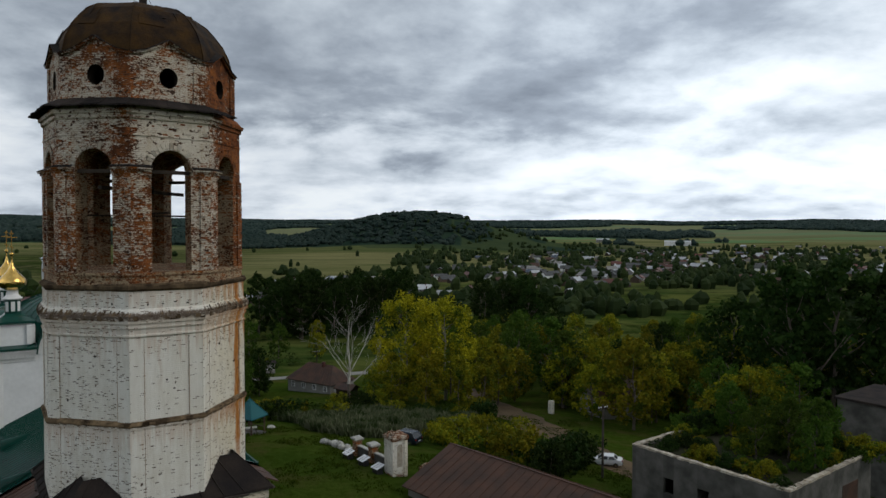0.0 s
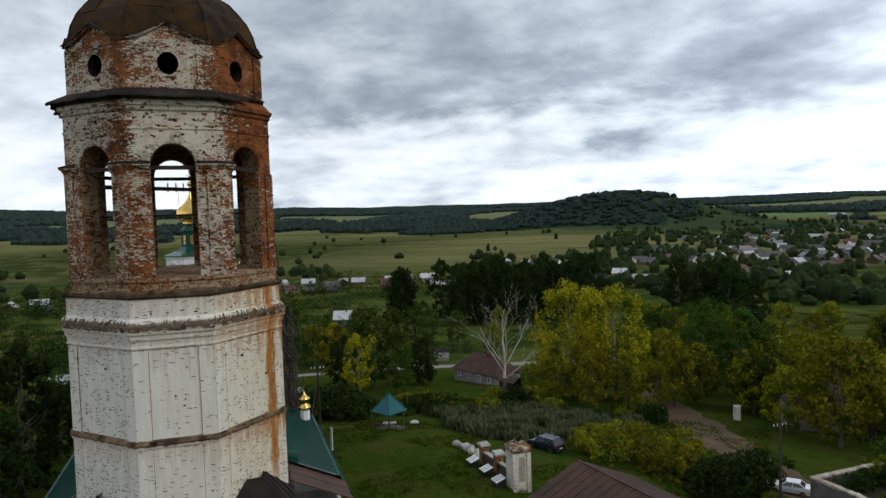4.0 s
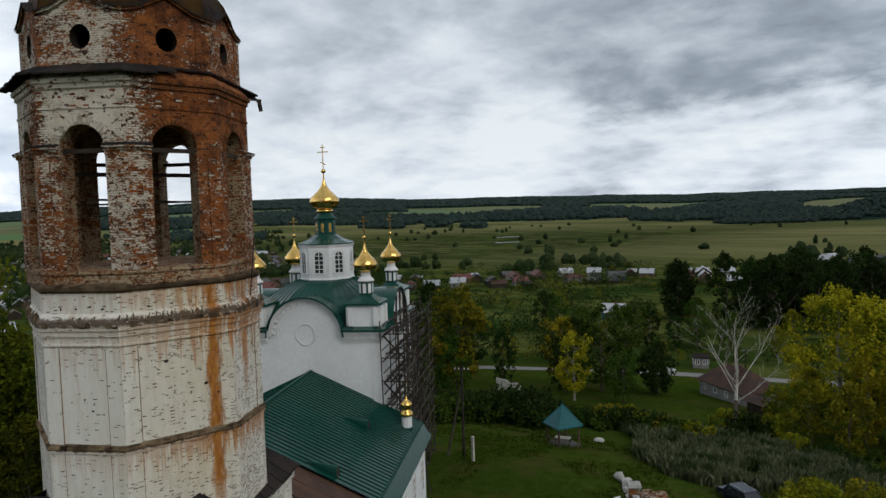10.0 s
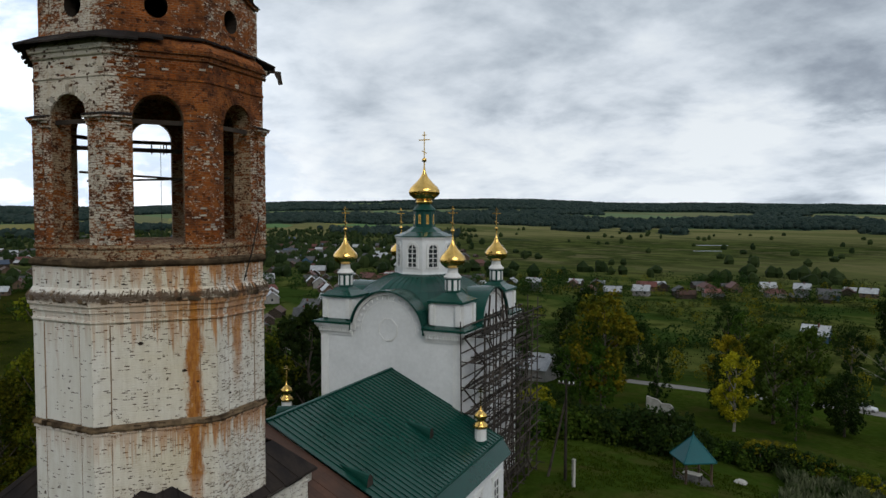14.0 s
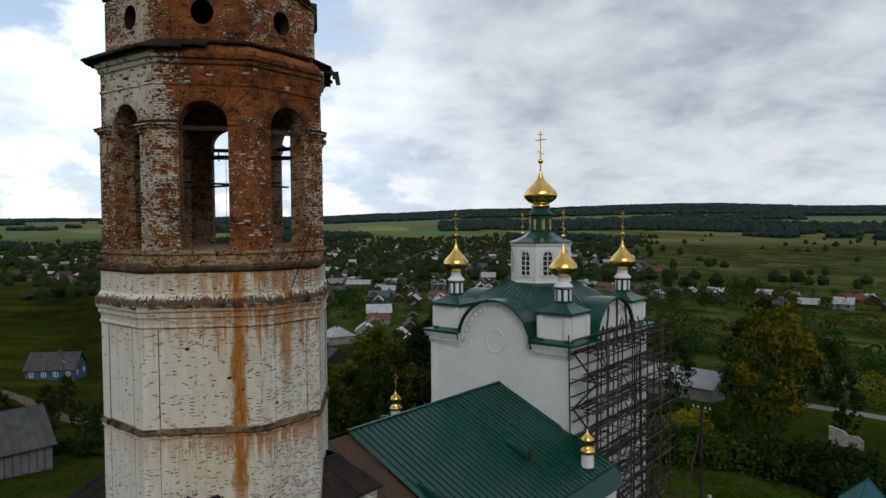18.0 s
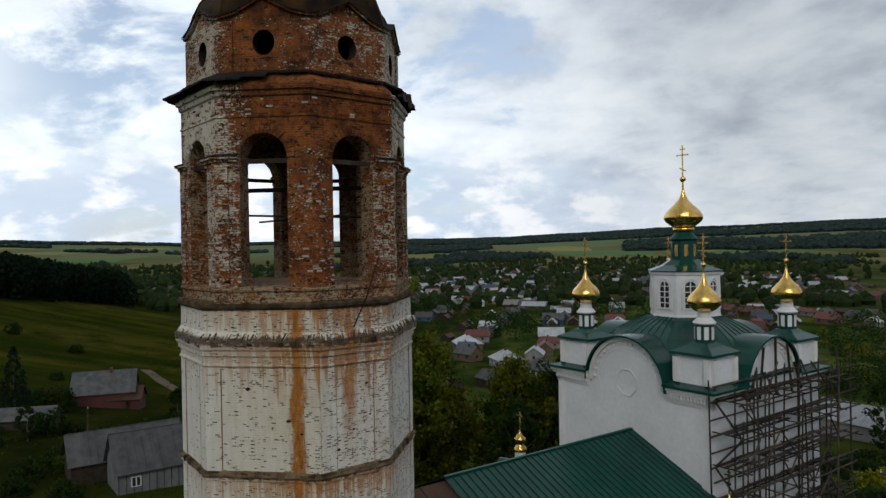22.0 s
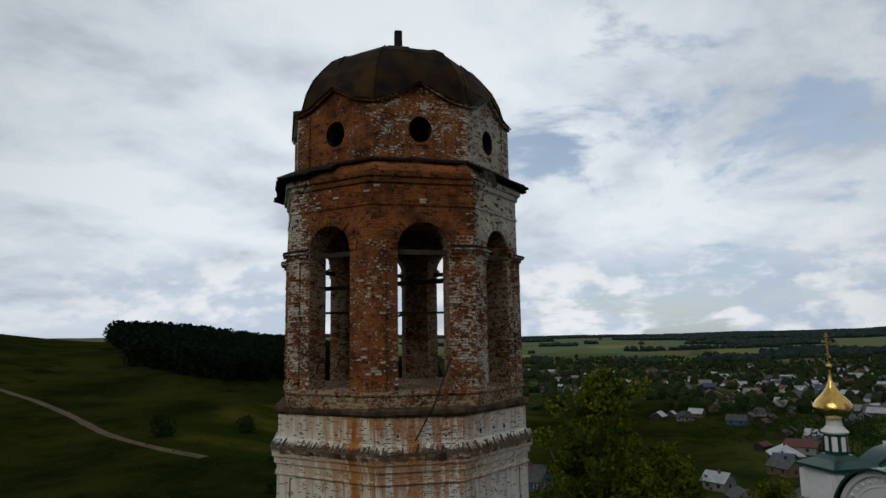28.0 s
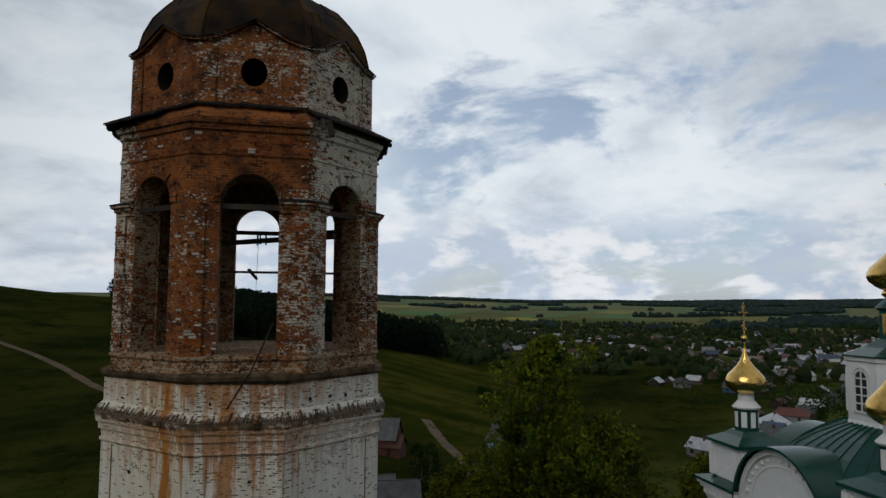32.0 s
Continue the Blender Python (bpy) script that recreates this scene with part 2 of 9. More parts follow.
def brick_base(name, row=0.105, length=0.30):
    """Shared parts of the old brickwork: joints, one chance for each brick, grain at three sizes."""
    m, nt, N, L, b = shader(name)
    uv = N.new("ShaderNodeUVMap").outputs[0]
    tc = N.new("ShaderNodeTexCoord").outputs["Object"]
    wv = N.new("ShaderNodeTexNoise")
    wv.inputs["Scale"].default_value, wv.inputs["Detail"].default_value = 1.7, 3.0
    L.new(uv, wv.inputs["Vector"])
    wob = N.new("ShaderNodeVectorMath")
    wob.operation = "MULTIPLY_ADD"
    wob.inputs[1].default_value = (0.05, 0.05, 0.0)
    L.new(wv.outputs["Color"], wob.inputs[0])
    L.new(uv, wob.inputs[2])

    def bricks(c1, c2, mortar, size, bias):
        br = N.new("ShaderNodeTexBrick")
        br.inputs["Scale"].default_value, br.inputs["Mortar Size"].default_value = 1.0, size
        br.inputs["Brick Width"].default_value, br.inputs["Row Height"].default_value = length, row
        br.inputs["Mortar Smooth"].default_value, br.inputs["Bias"].default_value = 0.2, bias
        for k, v in (("Color1", c1), ("Color2", c2), ("Mortar", mortar)):
            br.inputs[k].default_value = rgba(v)
        L.new(wob.outputs[0], br.inputs["Vector"])
        return br

    br = bricks((0.33, 0.090, 0.014), (0.145, 0.035, 0.007), (0.24, 0.125, 0.062), 0.016, -0.1)
    lot = bricks((0, 0, 0), (1, 1, 1), (0.5, 0.5, 0.5), 0.02, 0.0)
    sep = N.new("ShaderNodeSeparateXYZ")
    L.new(tc, sep.inputs[0])
    at = N.new("ShaderNodeMath")
    at.operation = "ARCTAN2"
    L.new(sep.outputs[1], at.inputs[0])
    L.new(sep.outputs[0], at.inputs[1])
    patch = noise_of(N, L, tc, 0.42, 6, 0.62)
    mid = noise_of(N, L, uv, 1.6, 6, 0.68, (1.0, 1.2, 1.0))
    crumb = noise_of(N, L, uv, 9.5, 5, 0.7, (0.85, 1.3, 1.0))
    soot = ramp_of(N, L, noise_of(N, L, tc, 0.75, 7, 0.72), 0.40, 0.62)
    brick = mixc(N, L, arith(N, L, "MULTIPLY", soot, 0.92), br.outputs["Color"], (0.036, 0.014, 0.008))
    ochre = ramp_of(N, L, noise_of(N, L, tc, 1.1, 6, 0.6), 0.50, 0.72)
    brick = mixc(N, L, arith(N, L, "MULTIPLY", ochre, 0.55), brick, (0.36, 0.118, 0.020))
    brick = mixc(N, L, arith(N, L, "MULTIPLY", ramp_of(N, L, crumb, 0.54, 0.38), 0.35), brick, (0.060, 0.020, 0.009))
    pit = ramp_of(N, L, noise_of(N, L, uv, 15.0, 5, 0.75, (0.8, 1.4, 1.0)), 0.50, 0.62)
    brick = mixc(N, L, arith(N, L, "MULTIPLY", pit, 0.62), brick, (0.055, 0.020, 0.010))
    # bricks that have dropped out or lost their face
    lost = arith(N, L, "MULTIPLY", arith(N, L, "GREATER_THAN", lot.outputs["Color"], 0.86), ramp_of(N, L, noise_of(N, L, uv, 5.0, 4, 0.65, (0.6, 1.5, 1)), 0.50, 0.57))
    lost = arith(N, L, "MAXIMUM", lost, arith(N, L, "MULTIPLY", ramp_of(N, L, noise_of(N, L, uv, 3.4, 3, 0.55, (0.9, 1.15, 1)), 0.60, 0.63), 0.95))
    brick = mixc(N, L, arith(N, L, "MULTIPLY", lost, 0.85), brick, (0.026, 0.011, 0.007))
    return m, N, L, b, uv, tc, sep.outputs[2], at.outputs[0], br, lot, patch, mid, crumb, brick, lost


def lime_score(N, L, amount, patch, mid, crumb, lot):
    """Where lime is left: the amount, broken up by patches, brick by brick and by crumbs."""
    v = arith(N, L, "ADD", amount, arith(N, L, "MULTIPLY", arith(N, L, "SUBTRACT", patch, 0.5), 0.45))
    v = arith(N, L, "ADD", v, arith(N, L, "MULTIPLY", arith(N, L, "SUBTRACT", mid, 0.5), 0.60))
    v = arith(N, L, "ADD", v, arith(N, L, "MULTIPLY", arith(N, L, "SUBTRACT", crumb, 0.5), 0.95))
    return arith(N, L, "ADD", v, arith(N, L, "MULTIPLY", arith(N, L, "SUBTRACT", lot, 0.5), 0.20))


def finish_brick(N, L, b, col, br, crumb, mask, holes, depth=0.85):
    L.new(col, b.inputs["Base Color"])
    b.inputs["Roughness"].default_value, b.inputs["Specular IOR Level"].default_value = 0.93, 0.12
    bp = N.new("ShaderNodeBump")
    bp.inputs["Strength"].default_value, bp.inputs["Distance"].default_value = depth, 0.04
    hgt = arith(N, L, "ADD", arith(N, L, "MULTIPLY", br.outputs["Fac"], -0.6), arith(N, L, "MULTIPLY", crumb, 0.7))
    hgt = arith(N, L, "ADD", hgt, arith(N, L, "MULTIPLY", mask, 0.55))
    hgt = arith(N, L, "ADD", hgt, arith(N, L, "MULTIPLY", holes, -1.0))
    L.new(hgt, bp.inputs["Height"])
    L.new(bp.outputs[0], b.inputs["Normal"])


# lime left on the belfry by bearing: frieze, piers, drum
BELFRY_LIME = ((-179, 0.55, 0.50, 0.52), (-131, 0.58, 0.48, 0.54), (-110, 0.44, 0.48, 0.40), (-102, 0.70, 0.50, 0.54), (-70, 0.74, 0.55, 0.56), (-61, 0.56, 0.53, 0.40), (-48, 0.40, 0.44, 0.34),
               (-38, 0.20, 0.36, 0.32), (-18, 0.12, 0.42, 0.44), (4, 0.14, 0.38, 0.40), (18, 0.22, 0.48, 0.46), (27, 0.44, 0.50, 0.54), (36, 0.70, 0.52, 0.56), (62, 0.72, 0.50, 0.56), (90, 0.60, 0.50, 0.52), (179, 0.55, 0.50, 0.52))
# shaft by bearing: bricks showing through the wash, rust, warmth of the wash
SHAFT_WEAR = ((-179, 0.40, 0.30, 0.4), (-125, 0.46, 0.25, 0.35), (-108, 0.16, 0.25, 0.30), (-74, 0.12, 0.30, 0.40), (-60, 0.36, 0.45, 0.75), (-38, 0.42, 0.70, 0.95), (-20, 0.55, 0.95, 0.85), (-12, 0.78, 0.85, 0.45),
              (12, 0.88, 0.80, 0.40), (24, 0.62, 0.60, 0.5), (45, 0.45, 0.40, 0.35), (75, 0.40, 0.40, 0.4), (179, 0.40, 0.30, 0.4))


def bare_brick(name, inner=False):
    """Bare belfry brick with what is left of its lime."""
    m, N, L, b, uv, tc, z, th, br, lot, patch, mid, crumb, brick, lost = brick_base(name)
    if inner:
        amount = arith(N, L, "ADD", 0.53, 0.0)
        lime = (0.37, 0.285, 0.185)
    else:
        fr, pi_, dr = by_bearing(N, L, th, BELFRY_LIME)
        top, drum = ramp_of(N, L, z, 29.5, 29.9), ramp_of(N, L, z, 32.6, 32.8)
        amount = mixv(N, L, drum, mixv(N, L, top, pi_, fr), dr)
        # the plinth keeps a pale band of lime
        amount = mixv(N, L, arith(N, L, "MULTIPLY", ramp_of(N, L, z, 23.62, 23.55), ramp_of(N, L, z, 20.0, 22.5)), amount, 0.52)
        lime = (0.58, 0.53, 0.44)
    score = lime_score(N, L, amount, patch, mid, crumb, lot.outputs["Color"])
    mask = ramp_of(N, L, score, 0.485, 0.525)
    thick = ramp_of(N, L, score, 0.56, 0.68)
    joint = arith(N, L, "MULTIPLY", br.outputs["Fac"], arith(N, L, "SUBTRACT", 1.0, thick))
    mask = arith(N, L, "MULTIPLY", mask, arith(N, L, "SUBTRACT", 1.0, arith(N, L, "MULTIPLY", joint, 0.75)))
    mask = arith(N, L, "MULTIPLY", mask, arith(N, L, "SUBTRACT", 1.0, lost))
    grime = ramp_of(N, L, noise_of(N, L, uv, 2.0, 6, 0.72, (1.0, 0.4, 1.0)), 0.45, 0.8)
    wash = mixc(N, L, arith(N, L, "MULTIPLY", grime, 0.75), lime, tuple(v * f for v, f in zip(lime, (0.62, 0.50, 0.36))))
    wash = mixc(N, L, arith(N, L, "MULTIPLY", ramp_of(N, L, crumb, 0.45, 0.7), 0.35), wash, (0.30, 0.20, 0.12))
    col = mixc(N, L, mask, brick, wash)
    finish_brick(N, L, b, col, br, crumb, mask, lost)
    return m


def limewash(name):
    """Whitewashed shaft: nearly whole lime, bricks and holes showing by turns, rust running from the ledges."""
    m, N, L, b, uv, tc, z, th, br, lot, patch, mid, crumb, brick, lost = brick_base(name)
    wear, rusty, warm = by_bearing(N, L, th, SHAFT_WEAR)
    low = ramp_of(N, L, z, 15.6, 14.0)
    wear = arith(N, L, "ADD", wear, arith(N, L, "MULTIPLY", low, 0.14))
    upper = arith(N, L, "MULTIPLY", ramp_of(N, L, z, 21.5, 21.7), arith(N, L, "MULTIPLY", wear, 0.35))
    wear = arith(N, L, "ADD", wear, upper)
    tone = ramp_of(N, L, noise_of(N, L, tc, 0.45, 5), 0.3, 0.7)
    warm = arith(N, L, "MULTIPLY", warm, arith(N, L, "ADD", 0.55, arith(N, L, "MULTIPLY", tone, 0.6)), True)
    wash = mixc(N, L, warm, (0.68, 0.67, 0.635), (0.60, 0.54, 0.41))
    grime = ramp_of(N, L, noise_of(N, L, uv, 1.8, 6, 0.74, (1.2, 0.16, 1.0)), 0.42, 0.78)
    wash = mixc(N, L, arith(N, L, "MULTIPLY", grime, arith(N, L, "ADD", arith(N, L, "MULTIPLY", wear, 0.5), 0.22)), wash, (0.30, 0.24, 0.15))
    wash = mixc(N, L, arith(N, L, "MULTIPLY", ramp_of(N, L, mid, 0.50, 0.75), arith(N, L, "MULTIPLY", wear, 0.5)), wash, (0.43, 0.37, 0.25))
    # joints faintly seen through the wash
    joint = arith(N, L, "MULTIPLY", arith(N, L, "MULTIPLY", br.outputs["Fac"], wear), arith(N, L, "MULTIPLY", ramp_of(N, L, mid, 0.40, 0.64), 0.5))
    wash = mixc(N, L, joint, wash, (0.27, 0.185, 0.115))
    # bricks that lost their face: short dark dashes
    patchy = arith(N, L, "MULTIPLY", wear, ramp_of(N, L, arith(N, L, "ADD", arith(N, L, "MULTIPLY", patch, 0.5), arith(N, L, "MULTIPLY", mid, 0.5)), 0.36, 0.62))
    bond = N.new("ShaderNodeTexBrick")
    bond.inputs["Scale"].default_value, bond.inputs["Mortar Size"].default_value = 1.0, 0.016
    bond.inputs["Brick Width"].default_value, bond.inputs["Row Height"].default_value = 0.24, 0.078
    for q, v in (("Color1", (0, 0, 0)), ("Color2", (1, 1, 1)), ("Mortar", (0, 0, 0))):
        bond.inputs[q].default_value = rgba(v)
    L.new(uv, bond.inputs["Vector"])
    chance = arith(N, L, "SUBTRACT", 1.0, arith(N, L, "MULTIPLY", patchy, 0.85))
    dash = arith(N, L, "MULTIPLY", arith(N, L, "GREATER_THAN", bond.outputs["Color"], chance), arith(N, L, "SUBTRACT", 1.0, bond.outputs["Fac"]))
    dash = arith(N, L, "MULTIPLY", dash, ramp_of(N, L, noise_of(N, L, uv, 9.0, 3, 0.6, (0.8, 1.4, 1)), 0.44, 0.52))
    chip = arith(N, L, "MULTIPLY", ramp_of(N, L, noise_of(N, L, uv, 1.9, 3, 0.5, (0.9, 1.3, 1)), 0.70, 0.725), ramp_of(N, L, crumb, 0.35, 0.5))
    dash = arith(N, L, "MAXIMUM", dash, chip)
    wash = mixc(N, L, arith(N, L, "MULTIPLY", dash, 0.95), wash, (0.062, 0.034, 0.02))
    score = lime_score(N, L, arith(N, L, "SUBTRACT", 0.93, arith(N, L, "MULTIPLY", wear, 0.27)), patch, mid, crumb, lot.outputs["Color"])
    mask = ramp_of(N, L, score, 0.485, 0.525)
    col = mixc(N, L, mask, mixc(N, L, 0.45, brick, (0.20, 0.12, 0.07)), wash)
    # rust in drips below each ledge
    drip = noise_of(N, L, uv, 1.0, 6, 0.72, (3.4, 0.07, 1.0))
    rust = None
    for ledge, length in ((22.85, 1.5), (21.20, 2.9), (15.45, 2.0)):
        down = arith(N, L, "MULTIPLY", ramp_of(N, L, z, ledge + 0.02, ledge - 0.02), arith(N, L, "SUBTRACT", 1.0, ramp_of(N, L, z, ledge, ledge - length)))
        hit = ramp_of(N, L, arith(N, L, "ADD", drip, arith(N, L, "MULTIPLY", down, 0.22)), 0.59, 0.67)
        hit = arith(N, L, "MULTIPLY", arith(N, L, "MULTIPLY", hit, ramp_of(N, L, down, 0.0, 0.25)), rusty)
        band = arith(N, L, "MULTIPLY", ramp_of(N, L, down, 0.72, 0.95), arith(N, L, "MULTIPLY", ramp_of(N, L, noise_of(N, L, uv, 1.3, 5, 0.7, (0.8, 1.2, 1)), 0.40, 0.62), arith(N, L, "MULTIPLY", rusty, 0.8)))
        hit = arith(N, L, "MAXIMUM", hit, band)
        rust = hit if rust is None else arith(N, L, "MAXIMUM", rust, hit)
    rust = arith(N, L, "MULTIPLY", rust, 0.95)
    sway = arith(N, L, "MULTIPLY", arith(N, L, "SUBTRACT", noise_of(N, L, uv, 1.0, 7, 0.75, (2.6, 0.7, 1)), 0.5), 0.21)
    for deg, wide, foot, force in ((-26.5, 0.075, 11.0, 1.0), (-42.0, 0.035, 19.4, 0.6), (-34.0, 0.030, 18.4, 0.7), (-2.0, 0.075, 16.6, 0.85), (8.0, 0.040, 18.4, 0.75), (-9.0, 0.025, 18.6, 0.55), (-94.0, 0.02, 17.0, 0.25), (24.0, 0.03, 18.0, 0.5)):
        off = arith(N, L, "ABSOLUTE", arith(N, L, "ADD", arith(N, L, "ADD", th, radians(-deg)), sway))
        line = ramp_of(N, L, off, wide, wide * 0.4)
        line = arith(N, L, "MULTIPLY", line, ramp_of(N, L, noise_of(N, L, uv, 2.2, 6, 0.75, (3, 0.5, 1)), 0.18, 0.36))
        line = arith(N, L, "MULTIPLY", line, arith(N, L, "MULTIPLY", ramp_of(N, L, z, foot, foot + 2.2), force))
        rust = arith(N, L, "MAXIMUM", rust, line)
    deep = mixc(N, L, ramp_of(N, L, noise_of(N, L, uv, 3.0, 5, 0.7, (2, 0.4, 1)), 0.40, 0.68), (0.40, 0.155, 0.022), (0.19, 0.055, 0.008))
    col = mixc(N, L, arith(N, L, "MULTIPLY", rust, 0.96), col, deep)
    # black dirt that clings along the ledges
    rag = arith(N, L, "MULTIPLY", arith(N, L, "SUBTRACT", noise_of(N, L, uv, 2.2, 6, 0.75, (1.0, 0.8, 1)), 0.5), arith(N, L, "ADD", arith(N, L, "MULTIPLY", rusty, 1.0), 0.45))
    for z0, z1 in ((21.06, 21.58), (15.36, 15.74), (22.62, 23.0)):
        zz_ = arith(N, L, "ADD", z, rag)
        dirt = arith(N, L, "MULTIPLY", ramp_of(N, L, zz_, z0, z0 + 0.14), ramp_of(N, L, zz_, z1, z1 - 0.10))
        dirt = arith(N, L, "MULTIPLY", dirt, ramp_of(N, L, crumb, 0.26, 0.42))
        col = mixc(N, L, arith(N, L, "MULTIPLY", dirt, 0.9), col, (0.066, 0.038, 0.022))
    finish_brick(N, L, b, col, br, crumb, mask, dash, 0.7)
    return m


def mixv(N, L, fac, a, b):
    n = N.new("ShaderNodeMix")
    for i, v in ((0, fac), (2, a), (3, b)):
        if isinstance(v, (int, float)):
            n.inputs[i].default_value = v
        else:
            L.new(v, n.inputs[i])
    return n.outputs[0]


def leafage(name, c1, c2, c3=None):
    m, nt, N, L, b = shader(name)
    geo = N.new("ShaderNodeNewGeometry")
    info = N.new("ShaderNodeObjectInfo")
    tc = N.new("ShaderNodeTexCoord").outputs["Object"]
    col = mixc(N, L, geo.outputs["Random Per Island"], c1, c2)
    if c3:
        col = mixc(N, L, ramp_of(N, L, noise_of(N, L, tc, 0.35, 3), 0.48, 0.62), col, c3)
    hsv = N.new("ShaderNodeHueSaturation")
    L.new(ramp_value(N, L, info.outputs["Random"], 0.75, 1.25), hsv.inputs["Value"])
    L.new(ramp_value(N, L, info.outputs["Random"], 0.485, 0.515), hsv.inputs["Hue"])
    L.new(col, hsv.inputs["Color"])
    L.new(hsv.outputs[0], b.inputs["Base Color"])
    b.inputs["Roughness"].default_value, b.inputs["Specular IOR Level"].default_value = 0.75, 0.06
    tr = N.new("ShaderNodeBsdfTranslucent")
    L.new(hsv.outputs[0], tr.inputs[0])
    mx = N.new("ShaderNodeMixShader")
    mx.inputs[0].default_value = 0.3
    L.new(b.outputs[0], mx.inputs[1])
    L.new(tr.outputs[0], mx.inputs[2])
    L.new(mx.outputs[0], N["Material Output"].inputs[0])
    return m


M = {}
M["wash"] = limewash("limewashed_brick")
M["bare"] = bare_brick("bare_old_brick")
M["oldlime"] = plain("grey_old_lime", (0.42, 0.385, 0.32), (0.26, 0.21, 0.15), 2.5, 0.95, 0, 0.6, 0.25, 0.1)
M["joint"] = plain("rusty_open_joint", (0.34, 0.24, 0.15), (0.14, 0.08, 0.045), 2.0, 0.95, 0, 0.4, 0.2, 0.1)
M["inner"] = bare_brick("inner_brick", True)
M["brick_red"] = plain("old_red_brick", (0.22, 0.060, 0.012), (0.10, 0.026, 0.007), 1.3, 0.93, 0, 0.7, 0.5, 0.1, 14.0)
# near-black that stands for the shade inside holes
M["hole"] = plain("hole_shade_black", (0.035, 0.026, 0.02), (0.02, 0.016, 0.013), 3.0, 0.95, 0, 0.5, 0.2, 0.05)
M["ledge"] = plain("weathered_ledge", (0.150, 0.105, 0.062), (0.026, 0.018, 0.012), 1.6, 0.95, 0, 1.0, 0.45, 0.05, 6.0)
M["white"] = plain("church_plaster", (0.68, 0.69, 0.69), (0.60, 0.61, 0.61), 0.35, 0.75, 0, 0.15, 0.02)
M["white2"] = plain("white_trim", (0.70, 0.70, 0.69), (0.61, 0.61, 0.59), 0.8, 0.7, 0, 0.15, 0.03)
M["green"] = plain("green_metal_roof", (0.004, 0.040, 0.029), (0.006, 0.052, 0.038), 0.3, 0.24, 0.0, 0.05, 0.10, 0.29)
M["greentrim"] = plain("green_paint", (0.006, 0.045, 0.035), (0.008, 0.055, 0.043), 0.6, 0.42, 0, 0.05, 0.1, 0.15)
M["gold"] = plain("gilded_copper", (0.80, 0.52, 0.16), (0.64, 0.39, 0.10), 2.2, 0.11, 1.0, 0.22, 0.04, 0.5)
M["darkroof"] = plain("blackened_sheet", (0.016, 0.014, 0.014), (0.032, 0.025, 0.021), 0.8, 0.85, 0.0, 0.4, 0.25, 0.06)
M["domesheet"] = plain("rusty_dome_sheet", (0.011, 0.008, 0.007), (0.052, 0.026, 0.006), 0.9, 0.8, 0.0, 0.5, 0.35, 0.08)
M["rustroof"] = plain("rusty_roof_sheet", (0.040, 0.022, 0.015), (0.080, 0.036, 0.021), 0.5, 0.7, 0.1, 0.4, 0.15)
M["wood"] = plain("weathered_wood", (0.030, 0.025, 0.021), (0.070, 0.059, 0.050), 1.5, 0.9, 0, 0.5, 0.5, 0.1)
M["oldwood"] = plain("dark_timber", (0.028, 0.022, 0.018), (0.055, 0.042, 0.032), 1.2, 0.9, 0, 0.5, 0.25, 0.1)
M["slate"] = plain("grey_corrugated_sheet", (0.045, 0.047, 0.048), (0.085, 0.086, 0.084), 0.7, 0.8, 0, 0.3, 0.25)
M["tin"] = plain("bright_tin_sheet", (0.29, 0.30, 0.31), (0.42, 0.43, 0.44), 0.5, 0.45, 0.3, 0.2, 0.25)
M["redroof"] = plain("red_sheet_roof", (0.11, 0.034, 0.025), (0.08, 0.03, 0.024), 0.5, 0.6, 0, 0.2, 0.3)
M["blueroof"] = plain("blue_sheet_roof", (0.034, 0.052, 0.088), (0.045, 0.062, 0.085), 0.5, 0.5, 0, 0.2, 0.3)
M["log"] = plain("log_wall", (0.07, 0.048, 0.032), (0.11, 0.075, 0.05), 0.8, 0.9, 0, 0.5, 0.35)
M["palewall"] = plain("pale_wall", (0.16, 0.155, 0.145), (0.23, 0.22, 0.205), 0.6, 0.85, 0, 0.3, 0.25)
M["greyboard"] = plain("weathered_grey_boards", (0.12, 0.126, 0.128), (0.18, 0.186, 0.186), 0.9, 0.9, 0, 0.4, 0.2)
M["bluewall"] = plain("blue_boards", (0.035, 0.085, 0.15), (0.045, 0.10, 0.155), 0.8, 0.8, 0, 0.3, 0.2)
M["concrete"] = plain("stained_concrete", (0.105, 0.10, 0.09), (0.040, 0.040, 0.034), 0.6, 0.9, 0, 0.6, 0.15, 0.2, 2.6)
M["dirt"] = plain("packed_earth", (0.095, 0.062, 0.031), (0.050, 0.034, 0.016), 0.25, 0.95, 0, 0.5, 0.05)
M["soil"] = plain("dark_soil", (0.030, 0.026, 0.017), (0.022, 0.028, 0.010), 0.6, 0.95, 0, 0.6, 0.05, 0.1)
M["asphalt"] = plain("dusty_asphalt", (0.21, 0.20, 0.185), (0.15, 0.145, 0.135), 0.25, 0.9, 0, 0.3, 0.05)
M["water"] = plain("river_water", (0.10, 0.12, 0.13), (0.10, 0.12, 0.13), 0.1, 0.05, 0, 0.02, 0.0, 0.9)
M["teal"] = plain("teal_metal_roof", (0.005, 0.080, 0.090), (0.007, 0.094, 0.104), 0.4, 0.5, 0, 0.1, 0.1, 0.2)
M["glass"] = plain("window_glass", (0.02, 0.024, 0.028), (0.03, 0.034, 0.038), 0.5, 0.08, 0, 0.0, 0.2, 0.6)
M["black"] = plain("rubber_black", (0.015, 0.015, 0.016), (0.02, 0.02, 0.02), 1, 0.6, 0, 0.1, 0.1)
